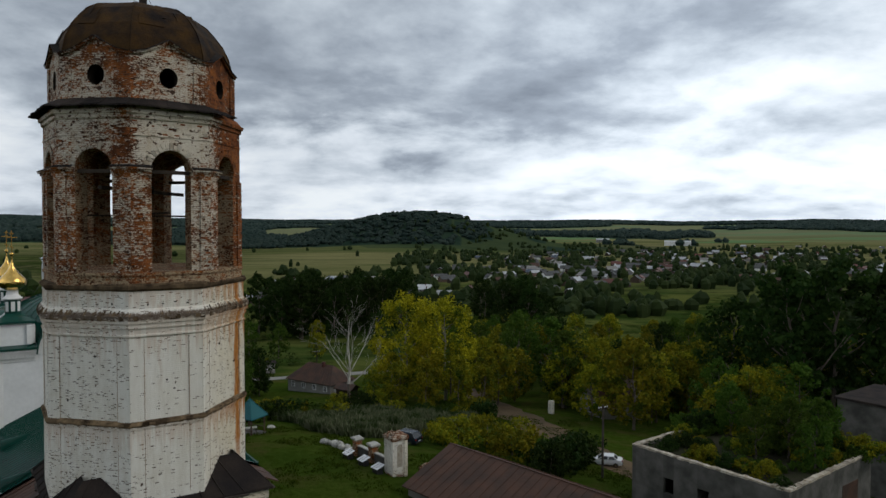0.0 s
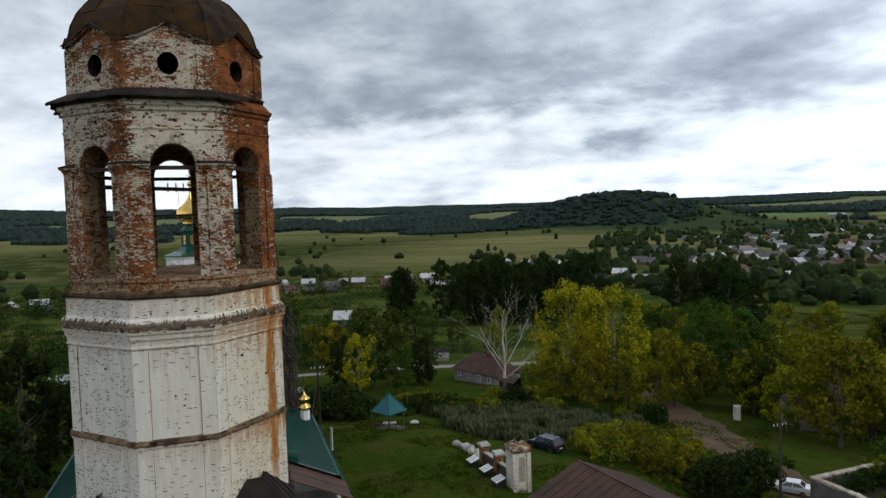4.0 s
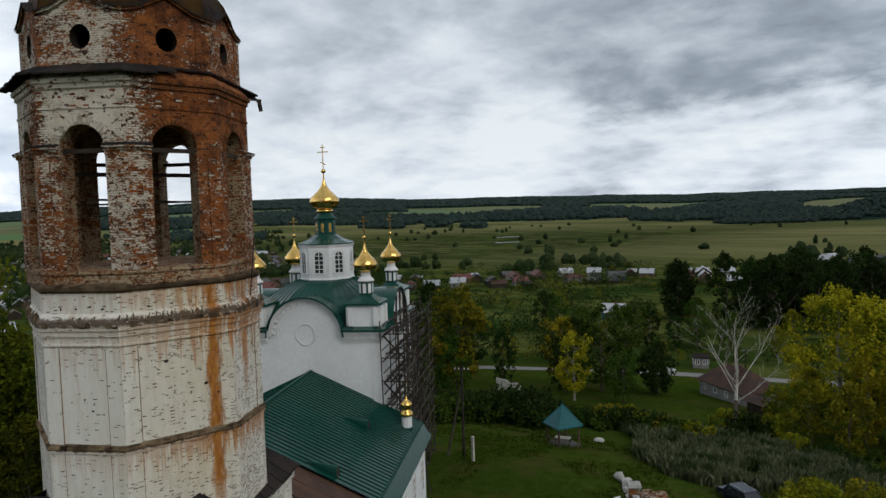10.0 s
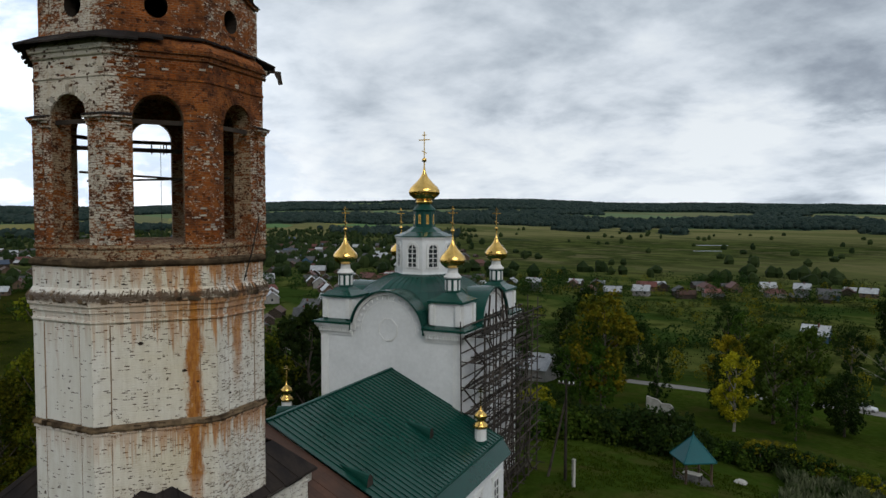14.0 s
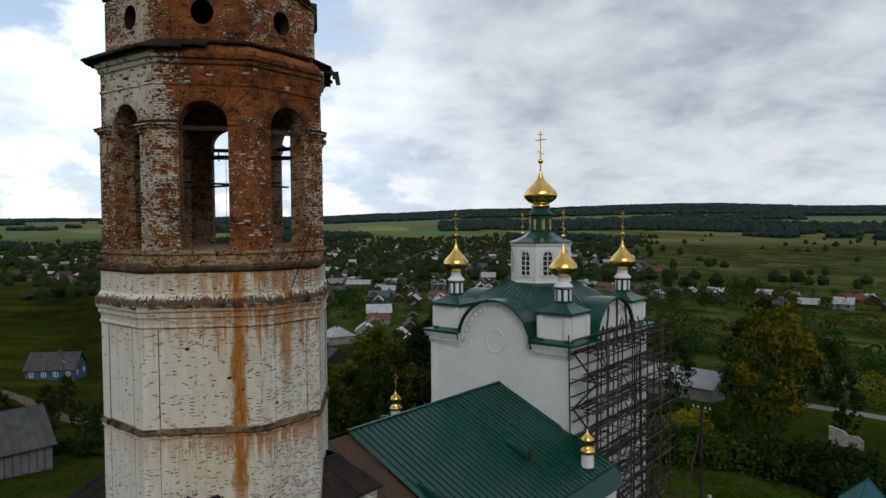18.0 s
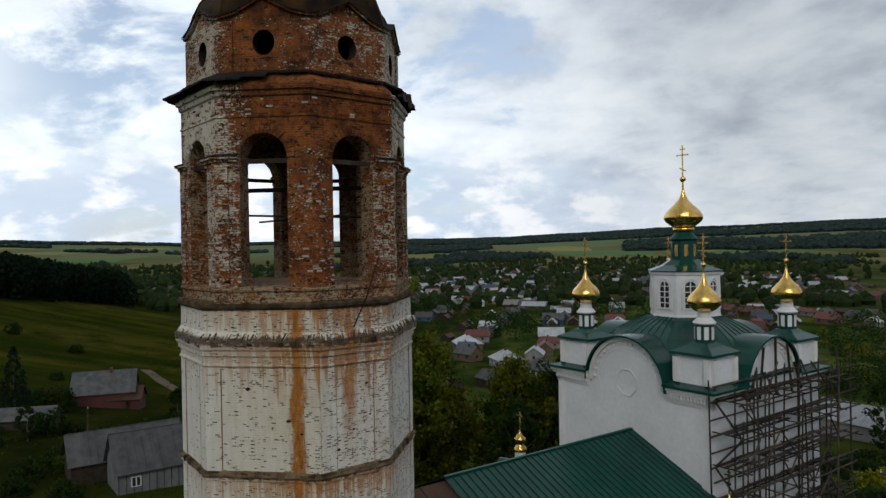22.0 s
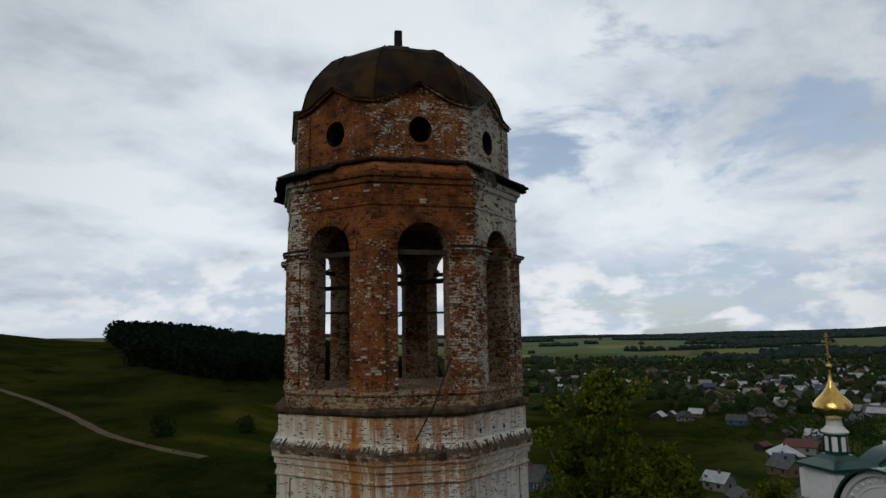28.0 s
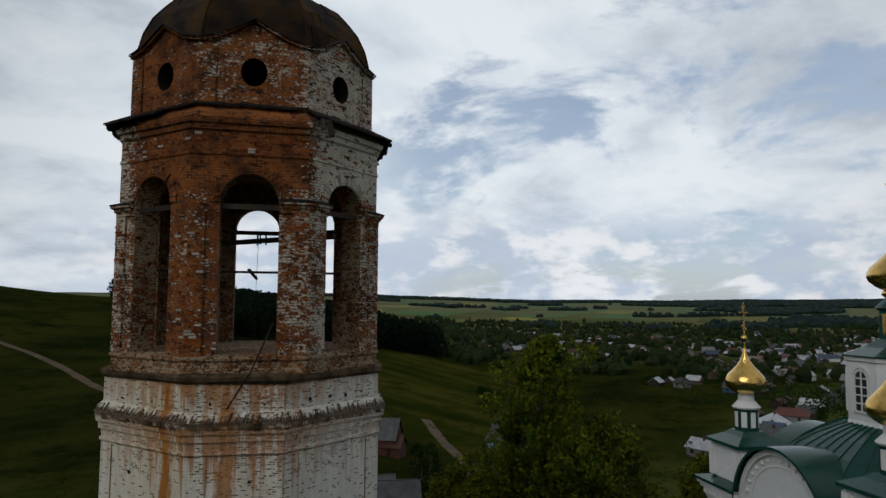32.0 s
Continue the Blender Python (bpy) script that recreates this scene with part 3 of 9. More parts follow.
M["carblue"] = plain("dark_blue_paint", (0.018, 0.026, 0.042), (0.02, 0.03, 0.046), 0.5, 0.18, 0.4, 0.0, 0.05, 0.6)
M["carwhite"] = plain("white_car_paint", (0.66, 0.67, 0.68), (0.62, 0.63, 0.64), 0.5, 0.2, 0, 0.0, 0.05, 0.6)
M["chrome"] = plain("bright_metal", (0.5, 0.5, 0.5), (0.45, 0.45, 0.45), 1, 0.25, 1, 0.0, 0.05)
M["lamp_red"] = plain("red_lamp_glass", (0.25, 0.015, 0.012), (0.2, 0.012, 0.01), 1, 0.2, 0, 0, 0.1)
M["stone"] = plain("white_stone", (0.42, 0.41, 0.375), (0.27, 0.26, 0.235), 1.5, 0.9, 0, 0.6, 0.15)
M["bark"] = plain("bark", (0.075, 0.06, 0.048), (0.12, 0.10, 0.08), 1.5, 0.95, 0, 0.6, 0.25)
M["deadwood"] = plain("bleached_birch", (0.46, 0.44, 0.39), (0.22, 0.20, 0.165), 1.2, 0.85, 0, 0.4, 0.15)
M["birchbark"] = plain("birch_bark", (0.24, 0.225, 0.19), (0.12, 0.108, 0.09), 1.2, 0.85, 0, 0.4, 0.15)
M["leaf_green"] = leafage("leaves_green", (0.022, 0.050, 0.005), (0.055, 0.088, 0.010))
M["leaf_dark"] = leafage("leaves_dark", (0.009, 0.022, 0.004), (0.024, 0.042, 0.007))
M["leaf_gold"] = leafage("leaves_yellowing", (0.15, 0.14, 0.006), (0.32, 0.26, 0.010), (0.05, 0.07, 0.006))
M["leaf_ochre"] = leafage("leaves_ochre", (0.085, 0.104, 0.006), (0.23, 0.195, 0.009), (0.042, 0.068, 0.006))
M["leaf_poplar"] = leafage("leaves_poplar", (0.040, 0.058, 0.004), (0.125, 0.122, 0.007), (0.020, 0.036, 0.003))
M["needle"] = leafage("spruce_needles", (0.005, 0.013, 0.006), (0.011, 0.023, 0.012))
# far crowns: distance haze is painted in as a blue-green tint
M["hazed_crowns"] = leafage("hazed_wood_crowns", (0.014, 0.027, 0.023), (0.029, 0.045, 0.035))
M["garden_crowns"] = leafage("garden_tree_crowns", (0.014, 0.030, 0.009), (0.036, 0.058, 0.017))
M["weed"] = leafage("dry_weeds", (0.048, 0.060, 0.024), (0.118, 0.124, 0.072), (0.021, 0.037, 0.008))
M["herb"] = leafage("meadow_herbs", (0.022, 0.046, 0.002), (0.045, 0.066, 0.003))


# ---- building helpers ----
CX, CY, TURNED = -17.9, 41.05, 34.5
CHURCH = pose(CX, CY, 0, 0, 0, TURNED)
TOWER = pose(-17.85, 41.3, 0, 0, 0, TURNED)


def mesh_of(name, bm, material, smooth=False):
    me = bpy.data.meshes.new(name)
    bmesh.ops.recalc_face_normals(bm, faces=bm.faces)
    uv = bm.loops.layers.uv.new("UVMap")
    for f in bm.faces:
        n = f.normal
        if abs(n.z) > 0.85:
            for l in f.loops:
                l[uv].uv = (l.vert.co.x, l.vert.co.y)
        else:
            k = math.hypot(n.x, n.y) or 1
            tx, ty = -n.y / k, n.x / k
            for l in f.loops:
                l[uv].uv = (l.vert.co.x * tx + l.vert.co.y * ty, l.vert.co.z)
        f.smooth = smooth
    bm.to_mesh(me)
    bm.free()
    me.materials.append(M[material])
    return me


def part(name, bm, material, parent, label="", smooth=False, m=None):
    me = bm if isinstance(bm, bpy.types.Mesh) else mesh_of(name, bm, material, smooth)
    ob = new(name, me)
    ob.parent = parent
    if m is not None:
        ob.matrix_basis = m
    return tagged(ob, label)


def thing(name, label, category, group="", m=None, kind=""):
    ob = new(name)
    ob.empty_display_size = 0.2
    if m is not None:
        ob.matrix_basis = m
    return tagged(ob, label, category, group, kind)


def single(name, bm, material, label, category="", group="", kind="", m=None, smooth=False):
    ob = new(name, mesh_of(name, bm, material, smooth))
    if m is not None:
        ob.matrix_basis = m
    return tagged(ob, label, category, group, kind)


def B():
    return bmesh.new()


def quad(bm, *co):
    return bm.faces.new([bm.verts.new(c) for c in co])


def box(bm, x0, x1, y0, y1, z0, z1):
    v = [bm.verts.new((x, y, z)) for x in (x0, x1) for y in (y0, y1) for z in (z0, z1)]
    for a in ((0, 1, 3, 2), (4, 6, 7, 5), (0, 4, 5, 1), (2, 3, 7, 6), (0, 2, 6, 4), (1, 5, 7, 3)):
        bm.faces.new([v[i] for i in a])
    return bm


SHAFT = (-110, -71, -16.5, 18, 71, 107.5, 161, 197.5)  # corners of the lower octagon, whose sides are wide and narrow by turns
BELFRY = 4.0  # degrees by which the belfry stands turned on the shaft


def rings(bm, rows, n=8, phase=22.5, caps=(True, True), c=(0, 0), wob=0.0, corners=None):
    """A stack of n-sided rings (z, radius)."""
    loops = []
    if corners:
        for z, r in rows:
            loops.append([bm.verts.new(((r + random.uniform(-wob, wob)) * math.cos(radians(a)), (r + random.uniform(-wob, wob)) * math.sin(radians(a)), z + random.uniform(-wob, wob))) for a in corners])
        rows = ()
    for z, r in rows:
        loops.append([bm.verts.new((c[0] + (r + random.uniform(-wob, wob)) * math.cos(radians(phase) + 2 * math.pi * k / n),
                                    c[1] + (r + random.uniform(-wob, wob)) * math.sin(radians(phase) + 2 * math.pi * k / n), z + random.uniform(-wob, wob))) for k in range(n)])
    for a, b in zip(loops, loops[1:]):
        for k in range(n):
            bm.faces.new((a[k], a[(k + 1) % n], b[(k + 1) % n], b[k]))
    if caps[0]:
        bm.faces.new(loops[0][::-1])
    if caps[1]:
        bm.faces.new(loops[-1])
    return bm


def tube_ring(bm, z0, z1, r0, r1, n=8, phase=22.5, corners=None):
    """A closed ring with thickness between an inner and an outer radius."""
    rows = [(z0, r0), (z0, r1), (z1, r1), (z1, r0)]
    at = [radians(a) for a in corners] if corners else [radians(phase) + 2 * math.pi * k / n for k in range(n)]
    loops = [[bm.verts.new((r * math.cos(a), r * math.sin(a), z)) for a in at] for z, r in rows]
    for i in range(4):
        a, b = loops[i], loops[(i + 1) % 4]
        for k in range(n):
            bm.faces.new((a[k], a[(k + 1) % n], b[(k + 1) % n], b[k]))
    return bm


def rod(bm, p, q, r, n=6, r2=None):
    p, q = Vector(p), Vector(q)
    d = (q - p).normalized()
    u = d.orthogonal().normalized()
    w = d.cross(u)
    r2 = r if r2 is None else r2
    a = [bm.verts.new(p + (u * math.cos(2 * math.pi * k / n) + w * math.sin(2 * math.pi * k / n)) * r) for k in range(n)]
    b = [bm.verts.new(q + (u * math.cos(2 * math.pi * k / n) + w * math.sin(2 * math.pi * k / n)) * r2) for k in range(n)]
    for k in range(n):
        bm.faces.new((a[k], a[(k + 1) % n], b[(k + 1) % n], b[k]))
    bm.faces.new(a[::-1])
    bm.faces.new(b)
    return bm


def beam(bm, p, q, w, h):
    """A squared bar from p to q, w wide and h high."""
    p, q = Vector(p), Vector(q)
    d = (q - p).normalized()
    s = d.cross(Vector((0, 0, 1)))
    s = s.normalized() if s.length > 1e-4 else Vector((1, 0, 0))
    t = s.cross(d)
    a = [bm.verts.new(p + s * i * w / 2 + t * j * h / 2) for i, j in ((-1, -1), (1, -1), (1, 1), (-1, 1))]
    b = [bm.verts.new(q + s * i * w / 2 + t * j * h / 2) for i, j in ((-1, -1), (1, -1), (1, 1), (-1, 1))]
    for k in range(4):
        bm.faces.new((a[k], a[(k + 1) % 4], b[(k + 1) % 4], b[k]))
    bm.faces.new(a[::-1])
    bm.faces.new(b)
    return bm


def arch_points(w, z_spring, n=12):
    """Points of a round arch from the right springing to the left one."""
    return [(w / 2 * math.cos(math.pi * k / n), z_spring + w / 2 * math.sin(math.pi * k / n)) for k in range(n + 1)]


def pierced(bm, place, width_out, width_in, z0, z1, hole, sill=None):
    """A wall face with one hole. place(s, z, inner) gives the point; hole: outline (s, z), anticlockwise; sill None: hole open below at z0."""
    n = len(hole)

    def rim(s, z, w):
        # outline of the panel seen from the middle of the hole through (s, z)
        cs, cz = 0.0, sum(p[1] for p in hole) / n
        ds, dz = s - cs, z - cz
        k = min([((w / 2 if ds > 0 else -w / 2) - cs) / ds if abs(ds) > 1e-6 else 1e9, ((z1 if dz > 0 else z0) - cz) / dz if abs(dz) > 1e-6 else 1e9])
        return cs + ds * k, cz + dz * k

    cs, cz = 0.0, sum(p[1] for p in hole) / n
    pts = list(hole)
    # make sure that the panel's corners get their own rays
    extra = []
    for s, z in ((width_out / 2, z1), (-width_out / 2, z1), (-width_out / 2, z0), (width_out / 2, z0)):
        extra.append((math.atan2(z - cz, s - cs), None, (s, z)))
    ring = [(math.atan2(z - cz, s - cs), (s, z), None) for s, z in pts]
    # insert rays at the corners on the hole's edge
    out = []
    for i, (a, p, _) in enumerate(ring):
        out.append((p, rim(*p, width_out), rim(*p, width_in)))
        a2, p2, _ = ring[(i + 1) % n]
        da = (a2 - a) % (2 * math.pi)
        for ea, _, c in sorted(extra, key=lambda e: (e[0] - a) % (2 * math.pi)):
            f = (ea - a) % (2 * math.pi)
            if 1e-5 < f < da - 1e-5:
                # where the ray to the corner cuts this edge of the hole
                dx, dz = math.cos(ea), math.sin(ea)
                ex, ez = p2[0] - p[0], p2[1] - p[1]
                det = dx * -ez + ex * dz
                k = ((p[0] - cs) * -ez + ex * (p[1] - cz)) / det
                q = (cs + dx * k, cz + dz * k)
                out.append((q, c, (math.copysign(width_in / 2, c[0]), c[1])))
    m = len(out)
    vo = [(bm.verts.new(place(*h, False)), bm.verts.new(place(*o, False)), bm.verts.new(place(*h, True)), bm.verts.new(place(*i_, True))) for h, o, i_ in out]
    for k in range(m):
        a, b = vo[k], vo[(k + 1) % m]
        bm.faces.new((a[0], a[1], b[1], b[0]))
        bm.faces.new((a[2], b[2], b[3], a[3]))
        bm.faces.new((a[0], b[0], b[2], a[2]))
    return bm


def sheet_roof(name, parent, corners, pitch, material, seam=0.05, label=""):
    """A standing-seam slope: panels side by side, each a part, between ridge (a, b) and eave (c, d) with seams running down."""
    a, b, c, d = [Vector(v) for v in corners]
    n = max(1, round((b - a).length / pitch))
    nrm = (b - a).cross(c - b).normalized()
    if nrm.z < 0:
        nrm = -nrm
    for k in range(n):
        t0, t1 = k / n, (k + 1) / n
        p0, p1, q0, q1 = a.lerp(b, t0), a.lerp(b, t1), d.lerp(c, t0), d.lerp(c, t1)
        bm = B()
        e = (p1 - p0).normalized() * 0.025
        top = [p0, p1 - e, p1 - e + nrm * seam, p1 + nrm * seam]
        bot = [q0, q1 - e, q1 - e + nrm * seam, q1 + nrm * seam]
        lift = nrm * random.uniform(0, 0.006)
        tv = [bm.verts.new(v + lift) for v in top]
        bv = [bm.verts.new(v + lift) for v in bot]
        for i in range(3):
            bm.faces.new((tv[i], tv[i + 1], bv[i + 1], bv[i]))
        lo = [bm.verts.new(v - nrm * 0.05) for v in (p0, p1, q1, q0)]
        bm.faces.new(lo)
        bm.faces.new((bv[0], bv[1], lo[2], lo[3]))
        bm.faces.new((tv[0], tv[1], lo[1], lo[0]))
        part(name, bm, material, parent, label)


# ---- ground ----


def smooth(p, q, v):
    k = min(1.0, max(0.0, (v - p) / (q - p)))
    return k * k * (3 - 2 * k)


FAR = ((-180, 1.0), (-90, 0.8), (-30, 0.50), (0, 0.55), (20, 0.62), (38, 0.85), (55, 1.25), (68, 1.0), (85, 0.5), (105, 0.35), (125, 0.8), (180, 1.0))


def heading_of(x, y):
    a = math.degrees(math.atan2(-(x + 22), y - 62))
    return a


def lift_far(a):
    for (a0, v0), (a1, v1) in zip(FAR, FAR[1:]):
        if a0 <= a <= a1:
            k = (a - a0) / (a1 - a0)
            k = k * k * (3 - 2 * k)
            return v0 + (v1 - v0) * k
    return 1.0


def ground_z(x, y):
    dx, dy = x + 22, y - 62
    r = math.hypot(dx, dy)
    a = heading_of(x, y)
    east = -18.5 * math.tanh(max(0, r - 18) * 0.1625 / 18.5)
    w = smooth(107, 142, a % 360 if a % 360 < 300 else a % 360 - 360) * (1 - smooth(250, 300, a % 360 if a % 360 < 300 else 0))
    west = -6 * smooth(20, 80, r) + (36 + 14 * smooth(142, 160, a % 360)) * smooth(120, 520, r)
    z = east * (1 - w) + west * w
    if r > 900:
        top = 26 + 4500 * math.tan(radians(lift_far(a) + 0.12 * noise.noise(Vector((a * 0.12, 3.0, 0))) + 0.05 * noise.noise(Vector((a * 0.5, 9.0, 0)))))
        k = smooth(1100, 4500, r) ** 1.25
        z = z * (1 - k) + (top - 6) * k
    # round wooded hill beyond the valley
    hx, hy = x - 0.0, y - 1500
    hd = math.hypot(hx / 1.15, hy)
    z += 62 * math.exp(-((hd / 165) ** 2)) + 34 * math.exp(-(((hx + 190) / 170) ** 2 + ((hy) / 190) ** 2))
    if r > 30:
        z += 0.35 * noise.noise(Vector((x * 0.03, y * 0.03, 0))) * smooth(30, 70, r)
    return z


def wood_at(x, y):
    """How wooded the far land is, 0 to 1."""
    r, h_ = math.hypot(x + 22, y - 62), heading_of(x, y)
    if r < 1150 or h_ < -50 or h_ > 150:
        return 0.0
    n1 = noise.noise(Vector((h_ * 0.085, r * 0.0019, 8)))
    n2 = noise.noise(Vector((h_ * 0.35, r * 0.006, 2)))
    w = n1 + 0.35 * n2 - 0.22
    # long belt at the far edge of the meadow
    if 6 < h_ < 74:
        near = 1900 + 120 * n2 + 220 * smooth(44, 66, h_) - 480 * (1 - smooth(6, 20, h_))
        deep = 650 + 500 * n1
        w = max(w, 1 - abs((r - near - deep / 2) / (deep / 2)) if r < near + deep else -1)
        if r > near + deep and r < 3050:
            w = min(w, n1 - 0.1)
    # the hill keeps its trees on one flank and its crest
    hx, hy = x, y - 1500
    if math.hypot(hx / 2.0, hy) < 270:
        w = 1.0 if hx < 60 + 110 * n2 and hy > -220 else (0.3 if n2 > 0.42 else 0.0)
    if r > 3050:
        w = max(w, n1 + 0.30 - 0.42 * smooth(82, 100, h_) - 0.25 * (1 - smooth(-20, 6, h_)) + 0.9 * smooth(4100, 4450, r))
    return min(1.0, max(0.0, 0.5 + 4 * w))


def build_ground():
    radii = [0.0]
    while radii[-1] < 4700:
        radii.append(radii[-1] + max(2.0, radii[-1] * 0.026))
    n = 400
    verts, faces = [(-22, 62, ground_z(-22, 62))], []
    for r in radii[1:]:
        for k in range(n):
            a = 2 * math.pi * k / n
            x, y = -22 + r * math.cos(a), 62 + r * math.sin(a)
            verts.append((x, y, ground_z(x, y)))
    for k in range(n):
        faces.append((0, 1 + k, 1 + (k + 1) % n))
    for i in range(len(radii) - 2):
        o = 1 + i * n
        for k in range(n):
            faces.append((o + k, o + n + k, o + n + (k + 1) % n, o + (k + 1) % n))
    me = bpy.data.meshes.new("ground")
    me.from_pydata(verts, [], faces)
    me.polygons.foreach_set("use_smooth", [True] * len(me.polygons))
    cover = me.attributes.new("woodland", "FLOAT", "POINT")
    cover.data.foreach_set("value", [wood_at(v[0], v[1]) for v in verts])
    m, nt, N, L, b = shader("meadow_ground")
    tc = N.new("ShaderNodeTexCoord").outputs["Object"]
    near1 = ramp_of(N, L, noise_of(N, L, tc, 0.06, 5), 0.35, 0.65)
    near2 = ramp_of(N, L, noise_of(N, L, tc, 0.9, 5, 0.7), 0.3, 0.7)
    near3 = ramp_of(N, L, noise_of(N, L, tc, 0.16, 6, 0.65), 0.50, 0.70)
    col = mixc(N, L, near1, (0.029, 0.052, 0.008), (0.050, 0.068, 0.012))
    col = mixc(N, L, near2, col, (0.019, 0.034, 0.003))
    col = mixc(N, L, arith(N, L, "MULTIPLY", near3, 0.7), col, (0.058, 0.048, 0.017))
    # strips and plots of the valley
    mp = N.new("ShaderNodeMapping")
    mp.inputs["Scale"].default_value, mp.inputs["Rotation"].default_value = (1.0, 2.6, 1.0), (0, 0, radians(34))
    L.new(tc, mp.inputs[0])
    vo = N.new("ShaderNodeTexVoronoi")
    vo.inputs["Scale"].default_value = 0.0030
    L.new(mp.outputs[0], vo.inputs["Vector"])
    hue = N.new("ShaderNodeSeparateColor")
    L.new(vo.outputs["Color"], hue.inputs[0])
    field = mixc(N, L, hue.outputs[0], (0.080, 0.088, 0.032), (0.165, 0.150, 0.068))
    tuft = ramp_of(N, L, noise_of(N, L, tc, 0.02, 7, 0.72, (1.0, 2.0, 1.0)), 0.42, 0.72)
    field = mixc(N, L, arith(N, L, "MULTIPLY", tuft, 0.45), field, (0.040, 0.056, 0.018))
    cd = N.new("ShaderNodeVectorMath")
    cd.operation = "DISTANCE"
    cd.inputs[1].default_value = (-22, 62, 0)
    L.new(tc, cd.inputs[0])
    dist = cd.outputs["Value"]
    # dull pasture on the bare flank of the round hill
    hl = N.new("ShaderNodeVectorMath")
    hl.operation = "DISTANCE"
    hl.inputs[1].default_value = (60, 1480, 20)
    L.new(tc, hl.inputs[0])
    field = mixc(N, L, arith(N, L, "MULTIPLY", ramp_of(N, L, hl.outputs["Value"], 380, 250), 0.85), field, mixc(N, L, tuft, (0.046, 0.066, 0.022), (0.026, 0.042, 0.016)))
    # sown fields on the far slopes, some bright green, a few in flower
    slope = ramp_of(N, L, dist, 1850, 1900)
    field = mixc(N, L, arith(N, L, "MULTIPLY", ramp_of(N, L, hue.outputs[1], 0.66, 0.70), slope), field, (0.085, 0.150, 0.062))
    field = mixc(N, L, arith(N, L, "MULTIPLY", ramp_of(N, L, hue.outputs[2], 0.95, 0.96), slope), field, (0.26, 0.225, 0.060))
    # far fields pale towards grey-green with distance, haze put into their colour
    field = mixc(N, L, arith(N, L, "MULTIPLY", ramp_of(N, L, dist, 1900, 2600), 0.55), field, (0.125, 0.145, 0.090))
    # reed lines and damp hollows of the meadow
    lines = N.new("ShaderNodeMapping")
    lines.inputs["Scale"].default_value, lines.inputs["Rotation"].default_value = (0.25, 2.2, 1.0), (0, 0, radians(-28))
    L.new(tc, lines.inputs[0])
    reed = ramp_of(N, L, noise_of(N, L, lines.outputs[0], 0.012, 6, 0.66), 0.50, 0.66)
    field = mixc(N, L, arith(N, L, "MULTIPLY", reed, arith(N, L, "MULTIPLY", ramp_of(N, L, dist, 1950, 1850), 0.7)), field, (0.036, 0.052, 0.019))
    wd = N.new("ShaderNodeAttribute")
    wd.attribute_name = "woodland"
    # woodland floor, tinted blue-green for haze like the crowns above it
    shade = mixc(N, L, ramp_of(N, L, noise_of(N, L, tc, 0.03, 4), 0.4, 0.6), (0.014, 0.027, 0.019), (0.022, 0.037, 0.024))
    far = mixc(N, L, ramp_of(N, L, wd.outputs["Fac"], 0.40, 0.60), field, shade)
    # dark village ground, and rough western meadow with its dim light painted in
    sp = N.new("ShaderNodeSeparateXYZ")
    L.new(tc, sp.inputs[0])
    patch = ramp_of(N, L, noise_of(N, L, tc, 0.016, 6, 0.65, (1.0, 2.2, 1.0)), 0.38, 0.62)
    dim_rough = mixc(N, L, patch, (0.008, 0.013, 0.003), (0.029, 0.031, 0.006))
    dim_rough = mixc(N, L, ramp_of(N, L, noise_of(N, L, tc, 0.07, 6, 0.7), 0.5, 0.66), dim_rough, (0.007, 0.012, 0.002))
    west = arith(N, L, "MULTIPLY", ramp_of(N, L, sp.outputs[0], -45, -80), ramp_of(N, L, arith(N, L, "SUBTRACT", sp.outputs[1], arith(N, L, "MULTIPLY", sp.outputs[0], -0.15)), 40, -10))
    plots = arith(N, L, "MULTIPLY", ramp_of(N, L, dist, 1500, 1100), ramp_of(N, L, sp.outputs[0], -220, -420))
    v2 = N.new("ShaderNodeTexVoronoi")
    v2.inputs["Scale"].default_value = 0.022
    L.new(mp.outputs[0], v2.inputs["Vector"])
    h2 = N.new("ShaderNodeSeparateColor")
    L.new(v2.outputs["Color"], h2.inputs[0])
    yard = mixc(N, L, h2.outputs[0], (0.022, 0.036, 0.010), (0.060, 0.074, 0.020))
    yard = mixc(N, L, ramp_of(N, L, h2.outputs[1], 0.84, 0.86), yard, (0.085, 0.080, 0.038))
    yard = mixc(N, L, ramp_of(N, L, noise_of(N, L, tc, 0.035, 5, 0.7), 0.45, 0.6), yard, (0.012, 0.020, 0.006))
    far = mixc(N, L, arith(N, L, "MULTIPLY", plots, 0.85), far, yard)
    belt = mixc(N, L, ramp_of(N, L, noise_of(N, L, tc, 0.018, 6, 0.62, (1.0, 2.0, 1.0)), 0.42, 0.58), (0.026, 0.046, 0.010), (0.074, 0.084, 0.022))
    belt = mixc(N, L, ramp_of(N, L, noise_of(N, L, tc, 0.05, 6, 0.7), 0.48, 0.62), belt, (0.014, 0.024, 0.005))
    col = mixc(N, L, ramp_of(N, L, dist, 104, 140), col, belt)
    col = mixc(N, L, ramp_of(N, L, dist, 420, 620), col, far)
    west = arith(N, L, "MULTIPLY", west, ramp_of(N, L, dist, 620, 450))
    col = mixc(N, L, west, col, dim_rough)
    # mown strips west of the tower
    run = N.new("ShaderNodeMapping")
    run.inputs["Location"].default_value, run.inputs["Rotation"].default_value = (0, 0, 0), (0, 0, radians(-17))
    L.new(tc, run.inputs[0])
    sr = N.new("ShaderNodeSeparateXYZ")
    L.new(run.outputs[0], sr.inputs[0])
    wav = arith(N, L, "MULTIPLY", arith(N, L, "SUBTRACT", noise_of(N, L, tc, 0.02, 4), 0.5), 90.0)
